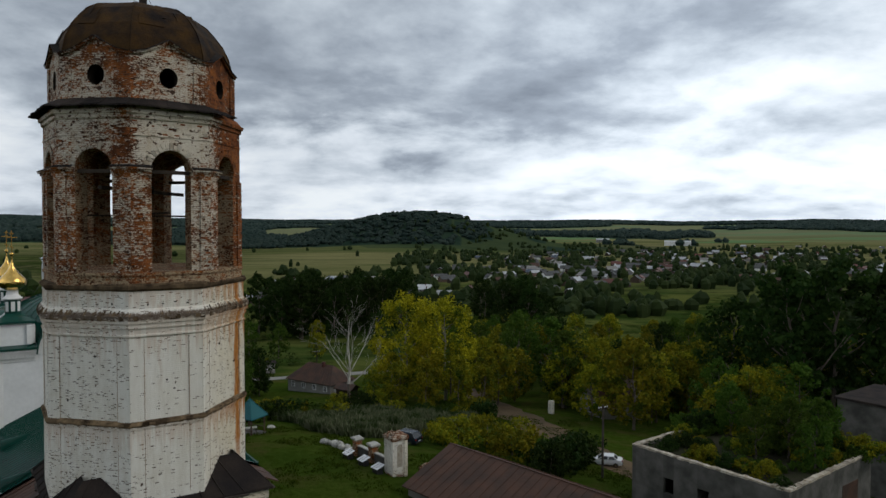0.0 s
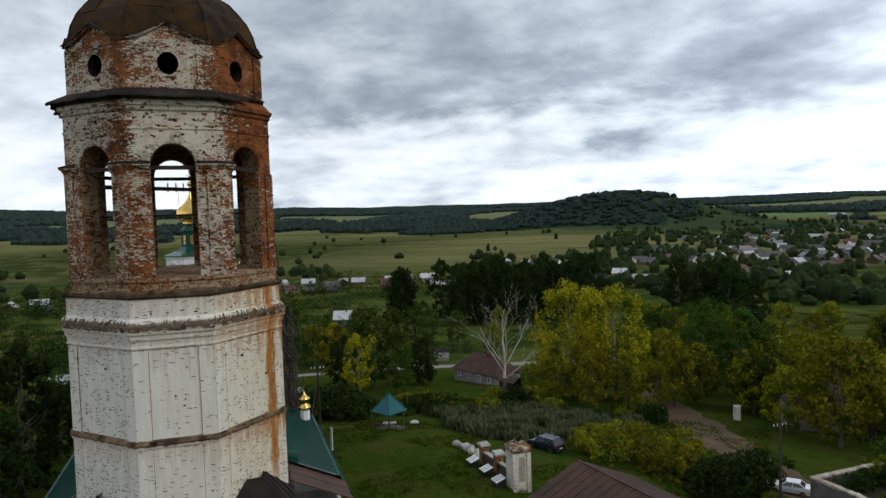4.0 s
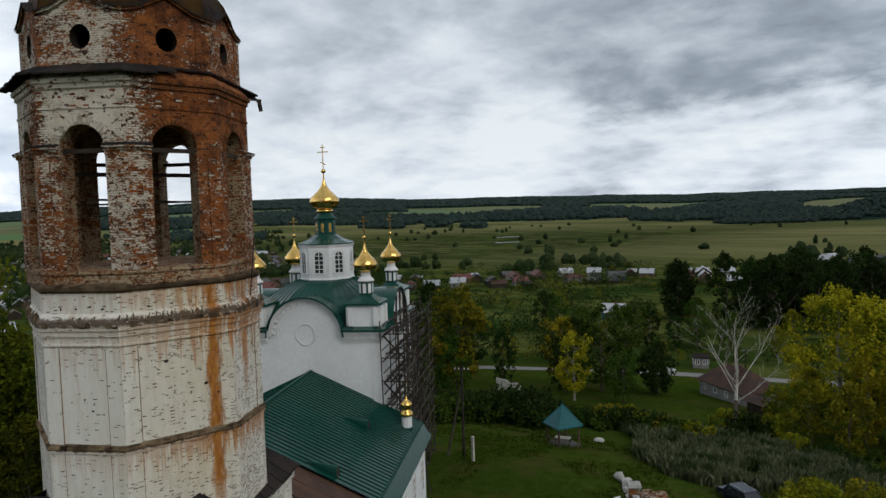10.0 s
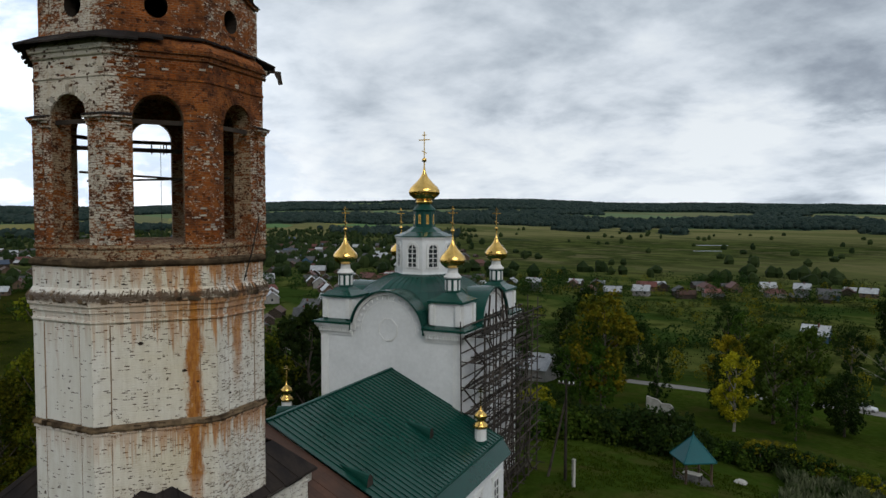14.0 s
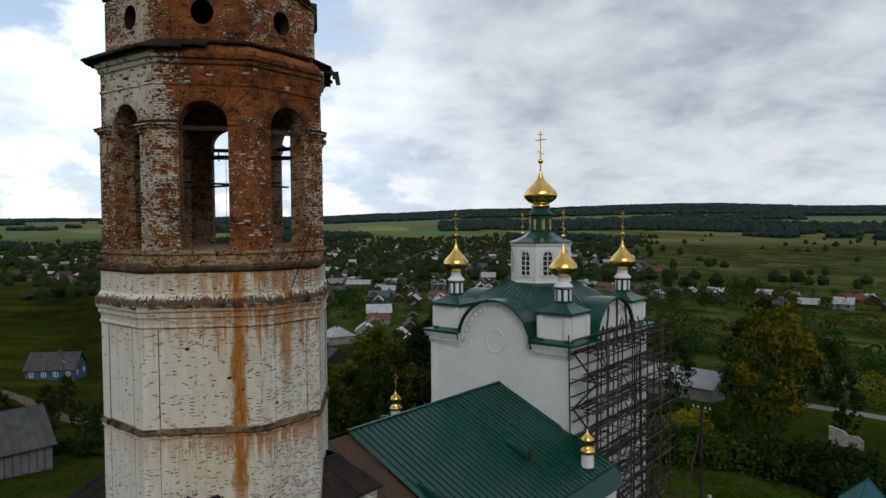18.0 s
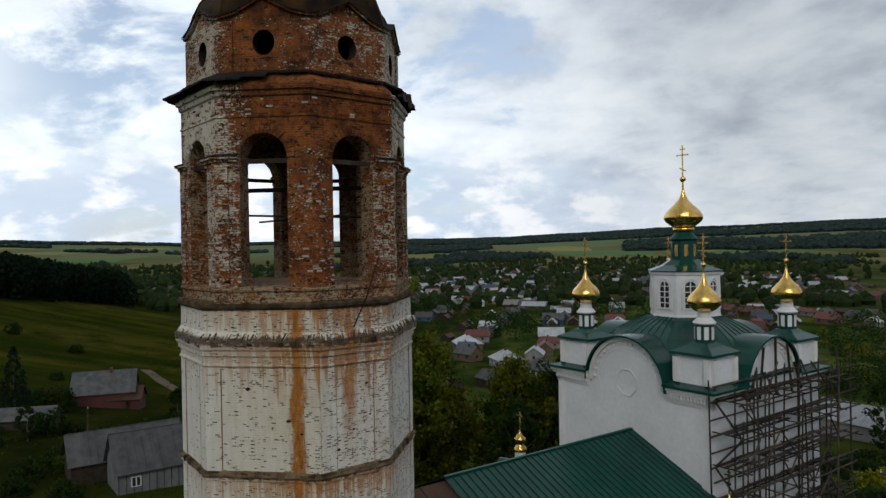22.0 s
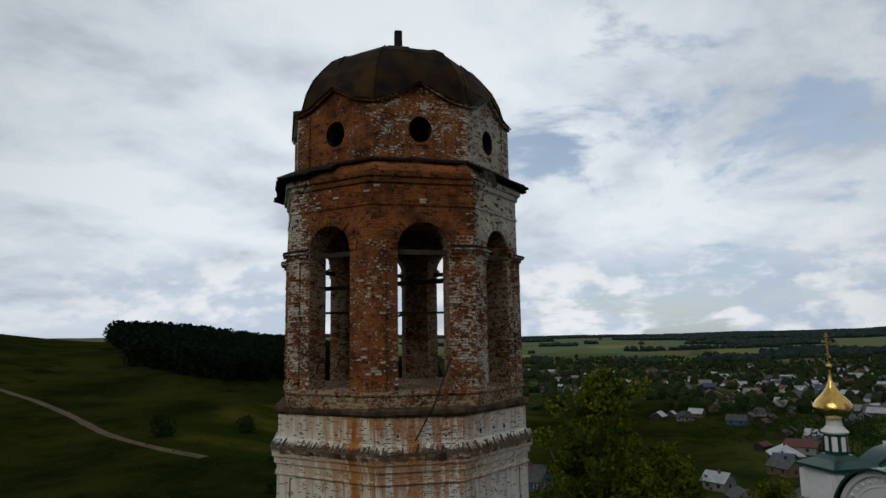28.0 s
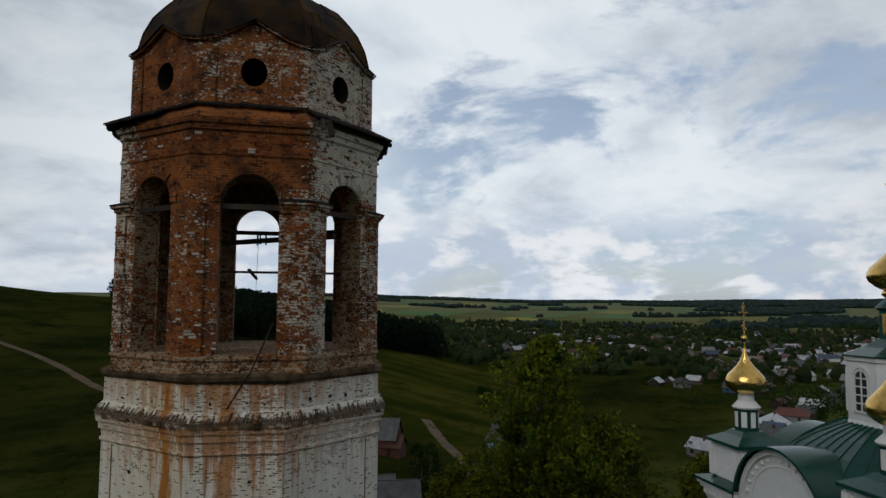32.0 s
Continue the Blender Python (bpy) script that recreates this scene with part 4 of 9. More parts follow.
    al, la = arith(N, L, "ADD", sr.outputs[0], wav), arith(N, L, "ADD", sr.outputs[1], wav)
    strip = arith(N, L, "MULTIPLY", ramp_of(N, L, al, -150, -175), ramp_of(N, L, al, -460, -400))
    strip = arith(N, L, "MULTIPLY", strip, arith(N, L, "MULTIPLY", ramp_of(N, L, la, -62, -50), ramp_of(N, L, la, 62, 40)))
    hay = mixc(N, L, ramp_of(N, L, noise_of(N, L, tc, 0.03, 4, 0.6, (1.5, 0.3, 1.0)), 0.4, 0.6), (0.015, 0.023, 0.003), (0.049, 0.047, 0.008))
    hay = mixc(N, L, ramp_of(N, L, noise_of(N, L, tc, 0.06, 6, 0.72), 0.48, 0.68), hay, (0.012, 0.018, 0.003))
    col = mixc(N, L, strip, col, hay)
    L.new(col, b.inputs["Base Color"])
    b.inputs["Roughness"].default_value, b.inputs["Specular IOR Level"].default_value = 1.0, 0.0
    bp = N.new("ShaderNodeBump")
    bp.inputs["Strength"].default_value, bp.inputs["Distance"].default_value = 0.7, 0.25
    L.new(near2, bp.inputs["Height"])
    L.new(bp.outputs[0], b.inputs["Normal"])
    me.materials.append(m)
    tagged(new("ground", me), "green meadow and churchyard grass falling to a wide valley", "ground", kind="structure")


build_ground()


def ribbon(name, pts, width, material, label, category, lift=0.05, ragged=0.18):
    """A road that lies on the ground along a line of places."""
    line = []
    for (x0, y0), (x1, y1) in zip(pts, pts[1:]):
        n = max(2, int(math.hypot(x1 - x0, y1 - y0) / 3))
        line += [(x0 + (x1 - x0) * k / n, y0 + (y1 - y0) * k / n) for k in range(n)]
    line.append(pts[-1])
    for _ in range(4):
        line = [line[0]] + [((a[0] + 2 * b[0] + c[0]) / 4, (a[1] + 2 * b[1] + c[1]) / 4) for a, b, c in zip(line, line[1:], line[2:])] + [line[-1]]
    bm = B()
    rows = []
    for i, (x, y) in enumerate(line):
        a, b = line[max(0, i - 1)], line[min(len(line) - 1, i + 1)]
        d = Vector((b[0] - a[0], b[1] - a[1])).normalized()
        w = width * (1 + ragged * noise.noise(Vector((x * 0.1, y * 0.1, 5))) + 0.6 * ragged * noise.noise(Vector((x * 0.35, y * 0.35, 9))))
        row = []
        for s in (-0.5, -0.25, 0, 0.25, 0.5):
            px, py = x - d.y * w * s, y + d.x * w * s
            row.append(bm.verts.new((px, py, ground_z(px, py) + (lift if abs(s) < 0.4 else -0.02))))
        rows.append(row)
    for a, b in zip(rows, rows[1:]):
        for k in range(4):
            bm.faces.new((a[k], a[k + 1], b[k + 1], b[k]))
    return single(name, bm, material, label, category, kind="structure", smooth=True)


# ---- bell tower ----
tower = thing("bell_tower", "tall octagonal brick bell tower with peeling whitewash and rust stains", "bell tower", m=TOWER)
Q = math.cos(radians(22.5))


def face_place(k, a_out, a_in):
    ang = 2 * math.pi * k / 8 + radians(BELFRY)
    n, t = Vector((math.cos(ang), math.sin(ang), 0)), Vector((-math.sin(ang), math.cos(ang), 0))
    return lambda s, z, inner: n * (a_in if inner else a_out) + t * s + Vector((0, 0, z))


def build_tower():
    R = 5.75
    S = SHAFT
    # square lower tier
    part("lower_tier", box(B(), -5.35, 5.35, -5.35, 5.35, -1.0, 10.9), "wash", tower, "square whitewashed brick base")
    for i in range(4):
        bm = B()
        rot = Matrix.Rotation(math.pi / 2 * i, 3, "Z")
        e, z = 5.7, 10.9
        quad(bm, *[rot @ Vector(v) for v in ((e, -e, z), (e, e, z), (4.0, 4.0, 12.7), (4.0, -4.0, 12.7))])
        quad(bm, *[rot @ Vector(v) for v in ((e, -e, z - 0.16), (e, e, z - 0.16), (e, e, z), (e, -e, z))])
        quad(bm, *[rot @ Vector(v) for v in ((e, -e, z - 0.16), (e, e, z - 0.16), (5.3, 5.3, z - 0.16), (5.3, -5.3, z - 0.16))])
        sk = part("skirt_roof", bm, "darkroof", tower, "dark sheet roof at the octagon's foot")
        for k in range(9):
            t = -0.9 + 0.2 * k
            part("sheet_seam", beam(B(), rot @ Vector((e, e * t, z + 0.03)), rot @ Vector((4.0, 4.0 * t, 12.73)), 0.05, 0.06), "darkroof", sk)
        rn = random.Random(40 + i)
        for k in range(8):
            t = -1 + 0.25 * k
            if rn.random() < 0.3:
                continue
            part("eave_board", beam(B(), rot @ Vector((e + 0.05, e * t, z - 0.1)), rot @ Vector((e + 0.05 + rn.uniform(-0.05, 0.1), e * (t + 0.24), z - 0.1 + rn.uniform(-0.12, 0.04))), 0.12, 0.1), "wood", sk, "broken pale eave board")
        bm = B()
        box(bm, 5.25, 5.5, -5.5, 5.5, 10.2, 10.66)
        bmesh.ops.rotate(bm, verts=bm.verts, cent=(0, 0, 0), matrix=rot)
        part("tier_cornice", bm, "wash", tower, "pale plaster cornice under the skirt roof")
    part("lower_shaft", rings(B(), [(9.5, R - 0.10), (15.5, R - 0.12)], corners=S), "wash", tower, "whitewashed octagonal brick shaft")
    part("string_course", rings(B(), [(15.46, R - 0.04), (15.52, R + 0.025), (15.60, R + 0.02), (15.76, R - 0.15)], wob=0.015, corners=S), "ledge", tower, "dark weathered brick ledge")
    part("string_moulding", tube_ring(B(), 15.34, 15.50, R - 0.5, R - 0.04, corners=S), "wash", tower)
    part("upper_shaft", rings(B(), [(15.65, R - 0.15), (20.3, R - 0.15)], corners=S), "wash", tower)
    # flat strips on both sides of each corner of the shaft
    cs = [Vector((math.cos(radians(a)), math.sin(radians(a)), 0)) for a in S]
    for i in range(8):
        p, q = cs[i] * (R - 0.15), cs[(i + 1) % 8] * (R - 0.15)
        d = (q - p).normalized()
        n = Vector((d.y, -d.x, 0))
        for z0, z1, nm in ((15.72, 20.18, "corner_strip"), (11.5, 15.33, "corner_strip")):
            for a, b in ((p, p + d * 0.72), (q - d * 0.72, q)):
                bm = B()
                o = 0.035
                lo = [a + n * o, b + n * o, b - n * 0.02, a - n * 0.02]
                v0, v1 = [bm.verts.new((v.x, v.y, z0)) for v in lo], [bm.verts.new((v.x, v.y, z1)) for v in lo]
                bm.faces.new(v0)
                bm.faces.new(v1)
                for j in range(4):
                    bm.faces.new((v0[j], v0[(j + 1) % 4], v1[(j + 1) % 4], v1[j]))
                part(nm, bm, "wash", tower)
                ed = b if a is p else a
                part("open_joint", beam(B(), (ed.x + n.x * 0.02, ed.y + n.y * 0.02, z0), (ed.x + n.x * 0.02, ed.y + n.y * 0.02, z1 - 0.05), 0.022, 0.05), "joint", tower)
    part("cornice_moulding", rings(B(), [(20.18, R - 0.13), (20.24, R - 0.05), (20.34, R - 0.05), (20.36, R - 0.12), (20.66, R - 0.08), (20.68, R), (20.92, R + 0.02), (20.95, R + 0.10), (21.18, R + 0.14)], corners=S), "wash", tower)
    part("main_ledge", rings(B(), [(21.06, R + 0.06), (21.16, R + 0.15), (21.34, R + 0.16), (21.52, R + 0.04), (21.72, R - 0.13)], wob=0.04, corners=S), "wash", tower, "weathered brick ledge, dark with dirt")
    for i in range(8):
        p, q = cs[i] * (R + 0.17), cs[(i + 1) % 8] * (R + 0.17)
        d = (q - p).normalized()
        n = Vector((d.y, -d.x, 0))
        m = int((q - p).length / 0.125)
        bm, dirty = B(), B()
        for k in range(m):
            if random.random() < 0.2:
                continue
            a = p.lerp(q, (k + 0.5) / m) + Vector((0, 0, 21.37 + random.uniform(-0.03, 0.02)))
            e = a - n * 0.17 + d * random.uniform(-0.02, 0.13) + Vector((0, 0, random.uniform(0.14, 0.30)))
            beam(bm if random.random() < 0.5 else dirty, a, e, 0.045, 0.06)
        for z0, z1, r0_, r1_, step_ in ((15.46, 15.70, -0.30, 0.02, 0.32), (21.10, 21.34, -0.30, 0.17, 0.26), (22.80, 22.97, -0.35, 0.0, 0.36)):
            pa, qa = cs[i] * (R + r1_), cs[(i + 1) % 8] * (R + r1_)
            mm = int((qa - pa).length / step_)
            for k in range(mm):
                if random.random() < 0.06:
                    continue
                o = random.uniform(-0.07, 0.02)
                a, e = pa.lerp(qa, (k + 0.02) / mm) + n * o, pa.lerp(qa, (k + 0.98) / mm) + n * (o + random.uniform(-0.03, 0.03))
                lo = [a, e, e - n * (r1_ - r0_), a - n * (r1_ - r0_)]
                zt, zb_ = z1 + random.uniform(-0.05, 0.03), z0 + random.uniform(-0.03, 0.03)
                bb = B()
                v0, v1 = [bb.verts.new((v.x, v.y, zb_)) for v in lo], [bb.verts.new((v.x, v.y, zt + random.uniform(-0.03, 0.02))) for v in lo]
                bb.faces.new(v0)
                bb.faces.new(v1)
                for j in range(4):
                    bb.faces.new((v0[j], v0[(j + 1) % 4], v1[(j + 1) % 4], v1[j]))
                part("ledge_brick", bb, "ledge", tower)
        tagged(part("brick_teeth", bm, "wash", tower, "slanting row of small brick teeth"), kind="stuff")
        tagged(part("dirty_brick_teeth", dirty, "ledge", tower, "small brick teeth black with dirt"), kind="stuff")
    part("parapet", rings(B(), [(21.3, R - 0.14), (22.75, R - 0.14)], corners=S), "wash", tower, "whitewashed parapet band")
    part("parapet_ledge", rings(B(), [(22.64, R - 0.10), (22.76, R + 0.02), (22.90, R + 0.03), (23.02, R - 0.2)], wob=0.02, corners=S), "ledge", tower, "dark weathered ledge")
    part("belfry_plinth", rings(B(), [(22.93, 5.5), (23.43, 5.5), (23.45, 5.58), (23.60, 5.58), (23.64, 5.3)], phase=22.5 + BELFRY), "inner", tower, "brick plinth under dirty flaking lime")
    # putlog holes left by the builders: flat polygons, their shade painted near-black
    rn = random.Random(8)
    for i in range(8):
        p, q = cs[i] * (R - 0.14), cs[(i + 1) % 8] * (R - 0.14)
        d = (q - p).normalized()
        n = Vector((d.y, -d.x, 0))
        spots = [(rn.uniform(0.15, 0.85), z + rn.uniform(-0.15, 0.15)) for z in (13.6, 14.6, 16.6, 17.3, 17.9, 19.3) if rn.random() < 0.75] + [(t, 21.95 + rn.uniform(-0.06, 0.06)) for t in (0.25, 0.45, 0.62, 0.8) if rn.random() < 0.8]
        for t, z in spots:
            c = p.lerp(q, t) + Vector((0, 0, z))
            bm = B()
            k = rn.randrange(5, 8)
            sx, sz = rn.uniform(0.045, 0.11), rn.uniform(0.04, 0.085)
            ring = [c + n * 0.006 + d * sx * rn.uniform(0.7, 1.2) * math.cos(6.283 * j / k) + Vector((0, 0, sz * rn.uniform(0.7, 1.2) * math.sin(6.283 * j / k))) for j in range(k)]
            bm.faces.new([bm.verts.new(v) for v in ring])
            part("putlog_hole", bm, "hole", tower, "flat near-black patch painted as the shade in a putlog hole")
    # belfry with eight arches
    r2 = 5.43
    w_out = 2 * r2 * math.sin(radians(22.5))
    th = 1.0
    w_in = w_out * (r2 * Q - th) / (r2 * Q)
    ow, spring = 2.08, 29.12
    hole = [(ow / 2, 23.65)] + arch_points(ow, spring, 14) + [(-ow / 2, 23.65)]
    for k in range(8):
        f = face_place(k, r2 * Q, r2 * Q - th)
        bm = B()
        # jambs
        for sg in (-1, 1):
            a = [(sg * ow / 2, 23.62), (sg * w_out / 2, 23.62), (sg * w_out / 2, spring), (sg * ow / 2, spring)]
            b_ = [(sg * ow / 2, 23.62), (sg * w_in / 2, 23.62), (sg * w_in / 2, spring), (sg * ow / 2, spring)]
            quad(bm, *[f(s, z, False) for s, z in a])
            quad(bm, *[f(s, z, True) for s, z in b_])
            quad(bm, f(sg * ow / 2, 23.62, False), f(sg * ow / 2, 23.62, True), f(sg * ow / 2, spring, True), f(sg * ow / 2, spring, False))
        ap = arch_points(ow, spring, 14)
        top = 32.05
        for (s0, z0), (s1, z1) in zip(ap, ap[1:]):
            for inner, w in ((False, w_out), (True, w_in)):
                quad(bm, f(s0, z0, inner), f(s1, z1, inner), f(s1, top, inner), f(s0, top, inner))
            quad(bm, f(s0, z0, False), f(s1, z1, False), f(s1, z1, True), f(s0, z0, True))
        for sg in (-1, 1):
            for inner, w in ((False, w_out), (True, w_in)):
                quad(bm, f(sg * ow / 2, spring, inner), f(sg * w / 2, spring, inner), f(sg * w / 2, top, inner), f(sg * ow / 2, top, inner))
        bmesh.ops.remove_doubles(bm, verts=bm.verts, dist=0.001)
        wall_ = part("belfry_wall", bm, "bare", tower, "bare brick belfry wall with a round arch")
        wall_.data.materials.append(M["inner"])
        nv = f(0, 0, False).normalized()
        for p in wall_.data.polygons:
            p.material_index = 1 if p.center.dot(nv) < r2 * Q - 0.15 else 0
        # arch ring of brick ends, proud of the wall
        g = face_place(k, r2 * Q + 0.07, r2 * Q - 0.05)
        m = 19
        for i in range(m):
            a0, a1 = math.pi * (i + 0.06) / m, math.pi * (i + 0.94) / m
            r0, r1 = ow / 2 + 0.02, ow / 2 + (0.42 if i % 2 else 0.34)
            if random.random() < 0.1:
                continue
            c = [(r0 * math.cos(a0), r0 * math.sin(a0)), (r1 * math.cos(a0), r1 * math.sin(a0)), (r1 * math.cos(a1), r1 * math.sin(a1)), (r0 * math.cos(a1), r0 * math.sin(a1))]
            bm = B()
            o = [bm.verts.new(g(s, spring + z, False)) for s, z in c]
            b_ = [bm.verts.new(g(s, spring + z, True)) for s, z in c]
            bm.faces.new(o)
            for j in range(4):
                bm.faces.new((o[j], o[(j + 1) % 4], b_[(j + 1) % 4], b_[j]))
            part("voussoir", bm, "oldlime" if random.random() < (0.42 if k in (1, 2, 3, 4, 5, 6) else 0.0) else "bare", tower)
        # corner pier capitals
        cap = None
        for z0, z1, e in ((28.78, 28.95, 0.10), (28.95, 29.09, 0.18), (29.09, 29.21, 0.30)):
            for sg, kk in ((1, k), (-1, k + 1)):
                if k == 7:
                    continue
                h2 = face_place(kk, r2 * Q + e, r2 * Q - 0.4)
                s0, s1 = (ow / 2 + 0.02, (r2 * Q + e) * math.tan(radians(22.5)))
                i1 = (r2 * Q - 0.4) * math.tan(radians(22.5))
                bm = B()
                lo = [h2(sg * s0, z0, False), h2(sg * s1, z0, False), h2(sg * i1, z0, True), h2(sg * s0, z0, True)]
                hi = [Vector((p.x, p.y, z1)) for p in lo]
                v0, v1 = [bm.verts.new(p) for p in lo], [bm.verts.new(p) for p in hi]
                bm.faces.new(v0)
                bm.faces.new(v1)
                for j in range(4):
                    bm.faces.new((v0[j], v0[(j + 1) % 4], v1[(j + 1) % 4], v1[j]))
                st = part("capital_step", bm, "bare", tower, "stepped brick capital of a corner pier" if cap is None else "")
                cap = cap or st
        for sg, kk in ((1, k), (-1, k + 1)):
            if k == 7:
                continue
            h2 = face_place(kk, r2 * Q + 0.34, r2 * Q + 0.02)
            s0, s1, i1 = ow / 2, (r2 * Q + 0.34) * math.tan(radians(22.5)), (r2 * Q + 0.02) * math.tan(radians(22.5))
            bm = B()
            quad(bm, h2(sg * s0, 29.22, False), h2(sg * s1, 29.22, False), h2(sg * i1, 29.33, True), h2(sg * s0, 29.33, True))
            quad(bm, h2(sg * s0, 29.18, False), h2(sg * s1, 29.18, False), h2(sg * s1, 29.22, False), h2(sg * s0, 29.22, False))
            part("capital_sheet", bm, "darkroof", cap, "blackened sheet cover")
        # pilaster strips beside each corner
        for sg, kk in ((1, k), (-1, k + 1)):
            h2 = face_place(kk, r2 * Q + 0.09, r2 * Q - 0.02)
            s0, s1 = ow / 2 + 0.50, (r2 * Q + 0.09) * math.tan(radians(22.5))
            bm = B()
            lo = [h2(sg * s0, 23.63, False), h2(sg * s1, 23.63, False), h2(sg * (s1 - 0.03), 23.63, True), h2(sg * s0, 23.63, True)]
            v0, v1 = [bm.verts.new(p) for p in lo], [bm.verts.new((p.x, p.y, 28.79)) for p in lo]
            for j in range(4):
                bm.faces.new((v0[j], v0[(j + 1) % 4], v1[(j + 1) % 4], v1[j]))
            part("pilaster", bm, "bare", tower)
    part("frieze_string", tube_ring(B(), 30.85, 30.95, r2 - 0.2, r2 + 0.05, phase=22.5 + BELFRY), "bare", tower)
    part("upper_cornice", rings(B(), [(31.72, r2 + 0.02), (31.77, r2 + 0.1), (31.97, r2 + 0.12), (31.99, r2 + 0.22), (32.17, r2 + 0.26), (32.19, r2 + 0.05)], phase=22.5 + BELFRY), "bare", tower)
    part("belfry_floor", rings(B(), [(23.3, 4.2), (23.55, 4.2)], phase=22.5 + BELFRY), "oldwood", tower, "dirty boarded belfry floor")
    part("belfry_vault", rings(B(), [(31.3, 4.5), (32.1, 4.5)], phase=22.5 + BELFRY), "inner", tower)
    # cornice roof: eight slopes of blackened sheet, ragged at the eave
    for k in range(8):
        a0, a1 = radians(22.5 + BELFRY + 45 * k), radians(22.5 + BELFRY + 45 * (k + 1))
        m = 9
        for i in range(m):
            t0, t1 = i / m, (i + 1) / m
            e = 6.15 + random.uniform(-0.10, 0.06)
            if k == 7 or (k == 6 and i > 4):
                e = 5.22 + random.uniform(-0.04, 0.12)
            elif k == 6 and i > 2:
                e = 5.7 + random.uniform(-0.15, 0.1)

            def at(r, t, z):
                return Vector((r * math.cos(a0), r * math.sin(a0), z)).lerp(Vector((r * math.cos(a1), r * math.sin(a1), z)), t)
            ze = 33.08 - (e - 4.7) * 0.48
            e2 = e + random.uniform(-0.05, 0.05)
            bm = B()
            p = [at(e, t0, ze), at(e2, t1, ze + random.uniform(-0.03, 0.03)), at(4.7, t1, 33.08), at(4.7, t0, 33.08)]
            up_, dn_ = [bm.verts.new(v) for v in p], [bm.verts.new(v - Vector((0, 0, 0.08))) for v in p]
            bm.faces.new(up_)
            bm.faces.new(dn_)
            for j in range(4):
                bm.faces.new((up_[j], up_[(j + 1) % 4], dn_[(j + 1) % 4], dn_[j]))
            part("eave_sheet", bm, "darkroof", tower, "ragged black roof sheet over the belfry cornice" if i == 0 else "")
    part("cornice_core", rings(B(), [(32.05, r2 + 0.05), (32.22, r2 + 0.12), (32.44, r2 - 0.05), (32.72, 5.02), (32.98, 4.7)], phase=22.5 + BELFRY), "bare", tower)
    # drum with round holes
    r3 = 5.1
    w3, w3i = 2 * r3 * math.sin(radians(22.5)), 2 * (r3 - 0.7) * math.sin(radians(22.5))
    for k in range(8):
        f = face_place(k, r3 * Q, (r3 - 0.7) * Q)
        bm = B()
        pierced(bm, f, w3, w3i, 32.7, 35.25, [(0.49 * math.cos(2 * math.pi * i / 16), 34.1 + 0.55 * math.sin(2 * math.pi * i / 16)) for i in range(16)])
        # gable above
        tri = [(-w3 / 2, 35.25), (w3 / 2, 35.25), (w3 / 2 * 0.62, 35.45), (0, 36.1), (-w3 / 2 * 0.62, 35.45)]
        o = [bm.verts.new(f(s, z, False)) for s, z in tri]
        i_ = [bm.verts.new(f(s * 0.85, z, True)) for s, z in tri]
        bm.faces.new(o)
        bm.faces.new(i_)
        for j in range(5):
            bm.faces.new((o[j], o[(j + 1) % 5], i_[(j + 1) % 5], i_[j]))
        wall_ = part("drum_wall", bm, "bare", tower, "brick drum wall with a round hole and a small gable")
        # inner faces near-black: the shade inside the drum is put in the colour
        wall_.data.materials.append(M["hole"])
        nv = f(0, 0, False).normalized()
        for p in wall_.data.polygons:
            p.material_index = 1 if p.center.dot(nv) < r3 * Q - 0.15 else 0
        g = face_place(k, r3 * Q + 0.07, r3 * Q - 0.02)
        for sg in (-1, 1):
            bm = B()
            lo = [g(sg * 1.35, 32.8, False), g(sg * (r3 * Q + 0.07) * math.tan(radians(22.5)), 32.8, False), g(sg * r3 * Q * math.tan(radians(22.5)), 32.8, True), g(sg * 1.35, 32.8, True)]
            v0, v1 = [bm.verts.new(p) for p in lo], [bm.verts.new((p.x, p.y, 35.05)) for p in lo]
            for j in range(4):
                bm.faces.new((v0[j], v0[(j + 1) % 4], v1[(j + 1) % 4], v1[j]))
            part("drum_pilaster", bm, "bare", tower)
        # raking cornice and its sheet
        e = face_place(k, r3 * Q + 0.16, r3 * Q - 0.1)
        rake = [(-w3 / 2 - 0.05, 35.12), (-w3 / 2 * 0.62, 35.32), (0, 35.98), (w3 / 2 * 0.62, 35.32), (w3 / 2 + 0.05, 35.12)]
        bm, bs = B(), B()
        for (s0, z0), (s1, z1) in zip(rake, rake[1:]):
            quad(bm, e(s0, z0, False), e(s1, z1, False), e(s1, z1 + 0.16, False), e(s0, z0 + 0.16, False))
            quad(bm, e(s0, z0, False), e(s1, z1, False), e(s1, z1, True), e(s0, z0, True))
            g2 = face_place(k, r3 * Q + 0.24, r3 * Q - 1.5)
            quad(bs, g2(s0, z0 + 0.15, False), g2(s1, z1 + 0.15, False), g2(s1 * 0.66, z1 + 0.42, True), g2(s0 * 0.66, z0 + 0.42, True))
            quad(bs, g2(s0, z0 + 0.15, False), g2(s1, z1 + 0.15, False), g2(s1, z1 + 0.10, False), g2(s0, z0 + 0.10, False))
        part("raking_cornice", bm, "bare", tower)
        part("gable_sheet", bs, "darkroof", tower)
    # dome
    prof = [(35.15, 5.05), (35.6, 4.98), (36.3, 4.80), (37.0, 4.47), (37.6, 4.00), (38.10, 3.55), (38.50, 2.90), (38.76, 2.00), (38.88, 1.10), (38.92, 0.3)]
    for k in range(8):
        bm = B()
        a0, a1 = radians(22.5 + BELFRY + 45 * k), radians(22.5 + BELFRY + 45 * (k + 1))
        cols = []
        for i in range(5):
            t = i / 4
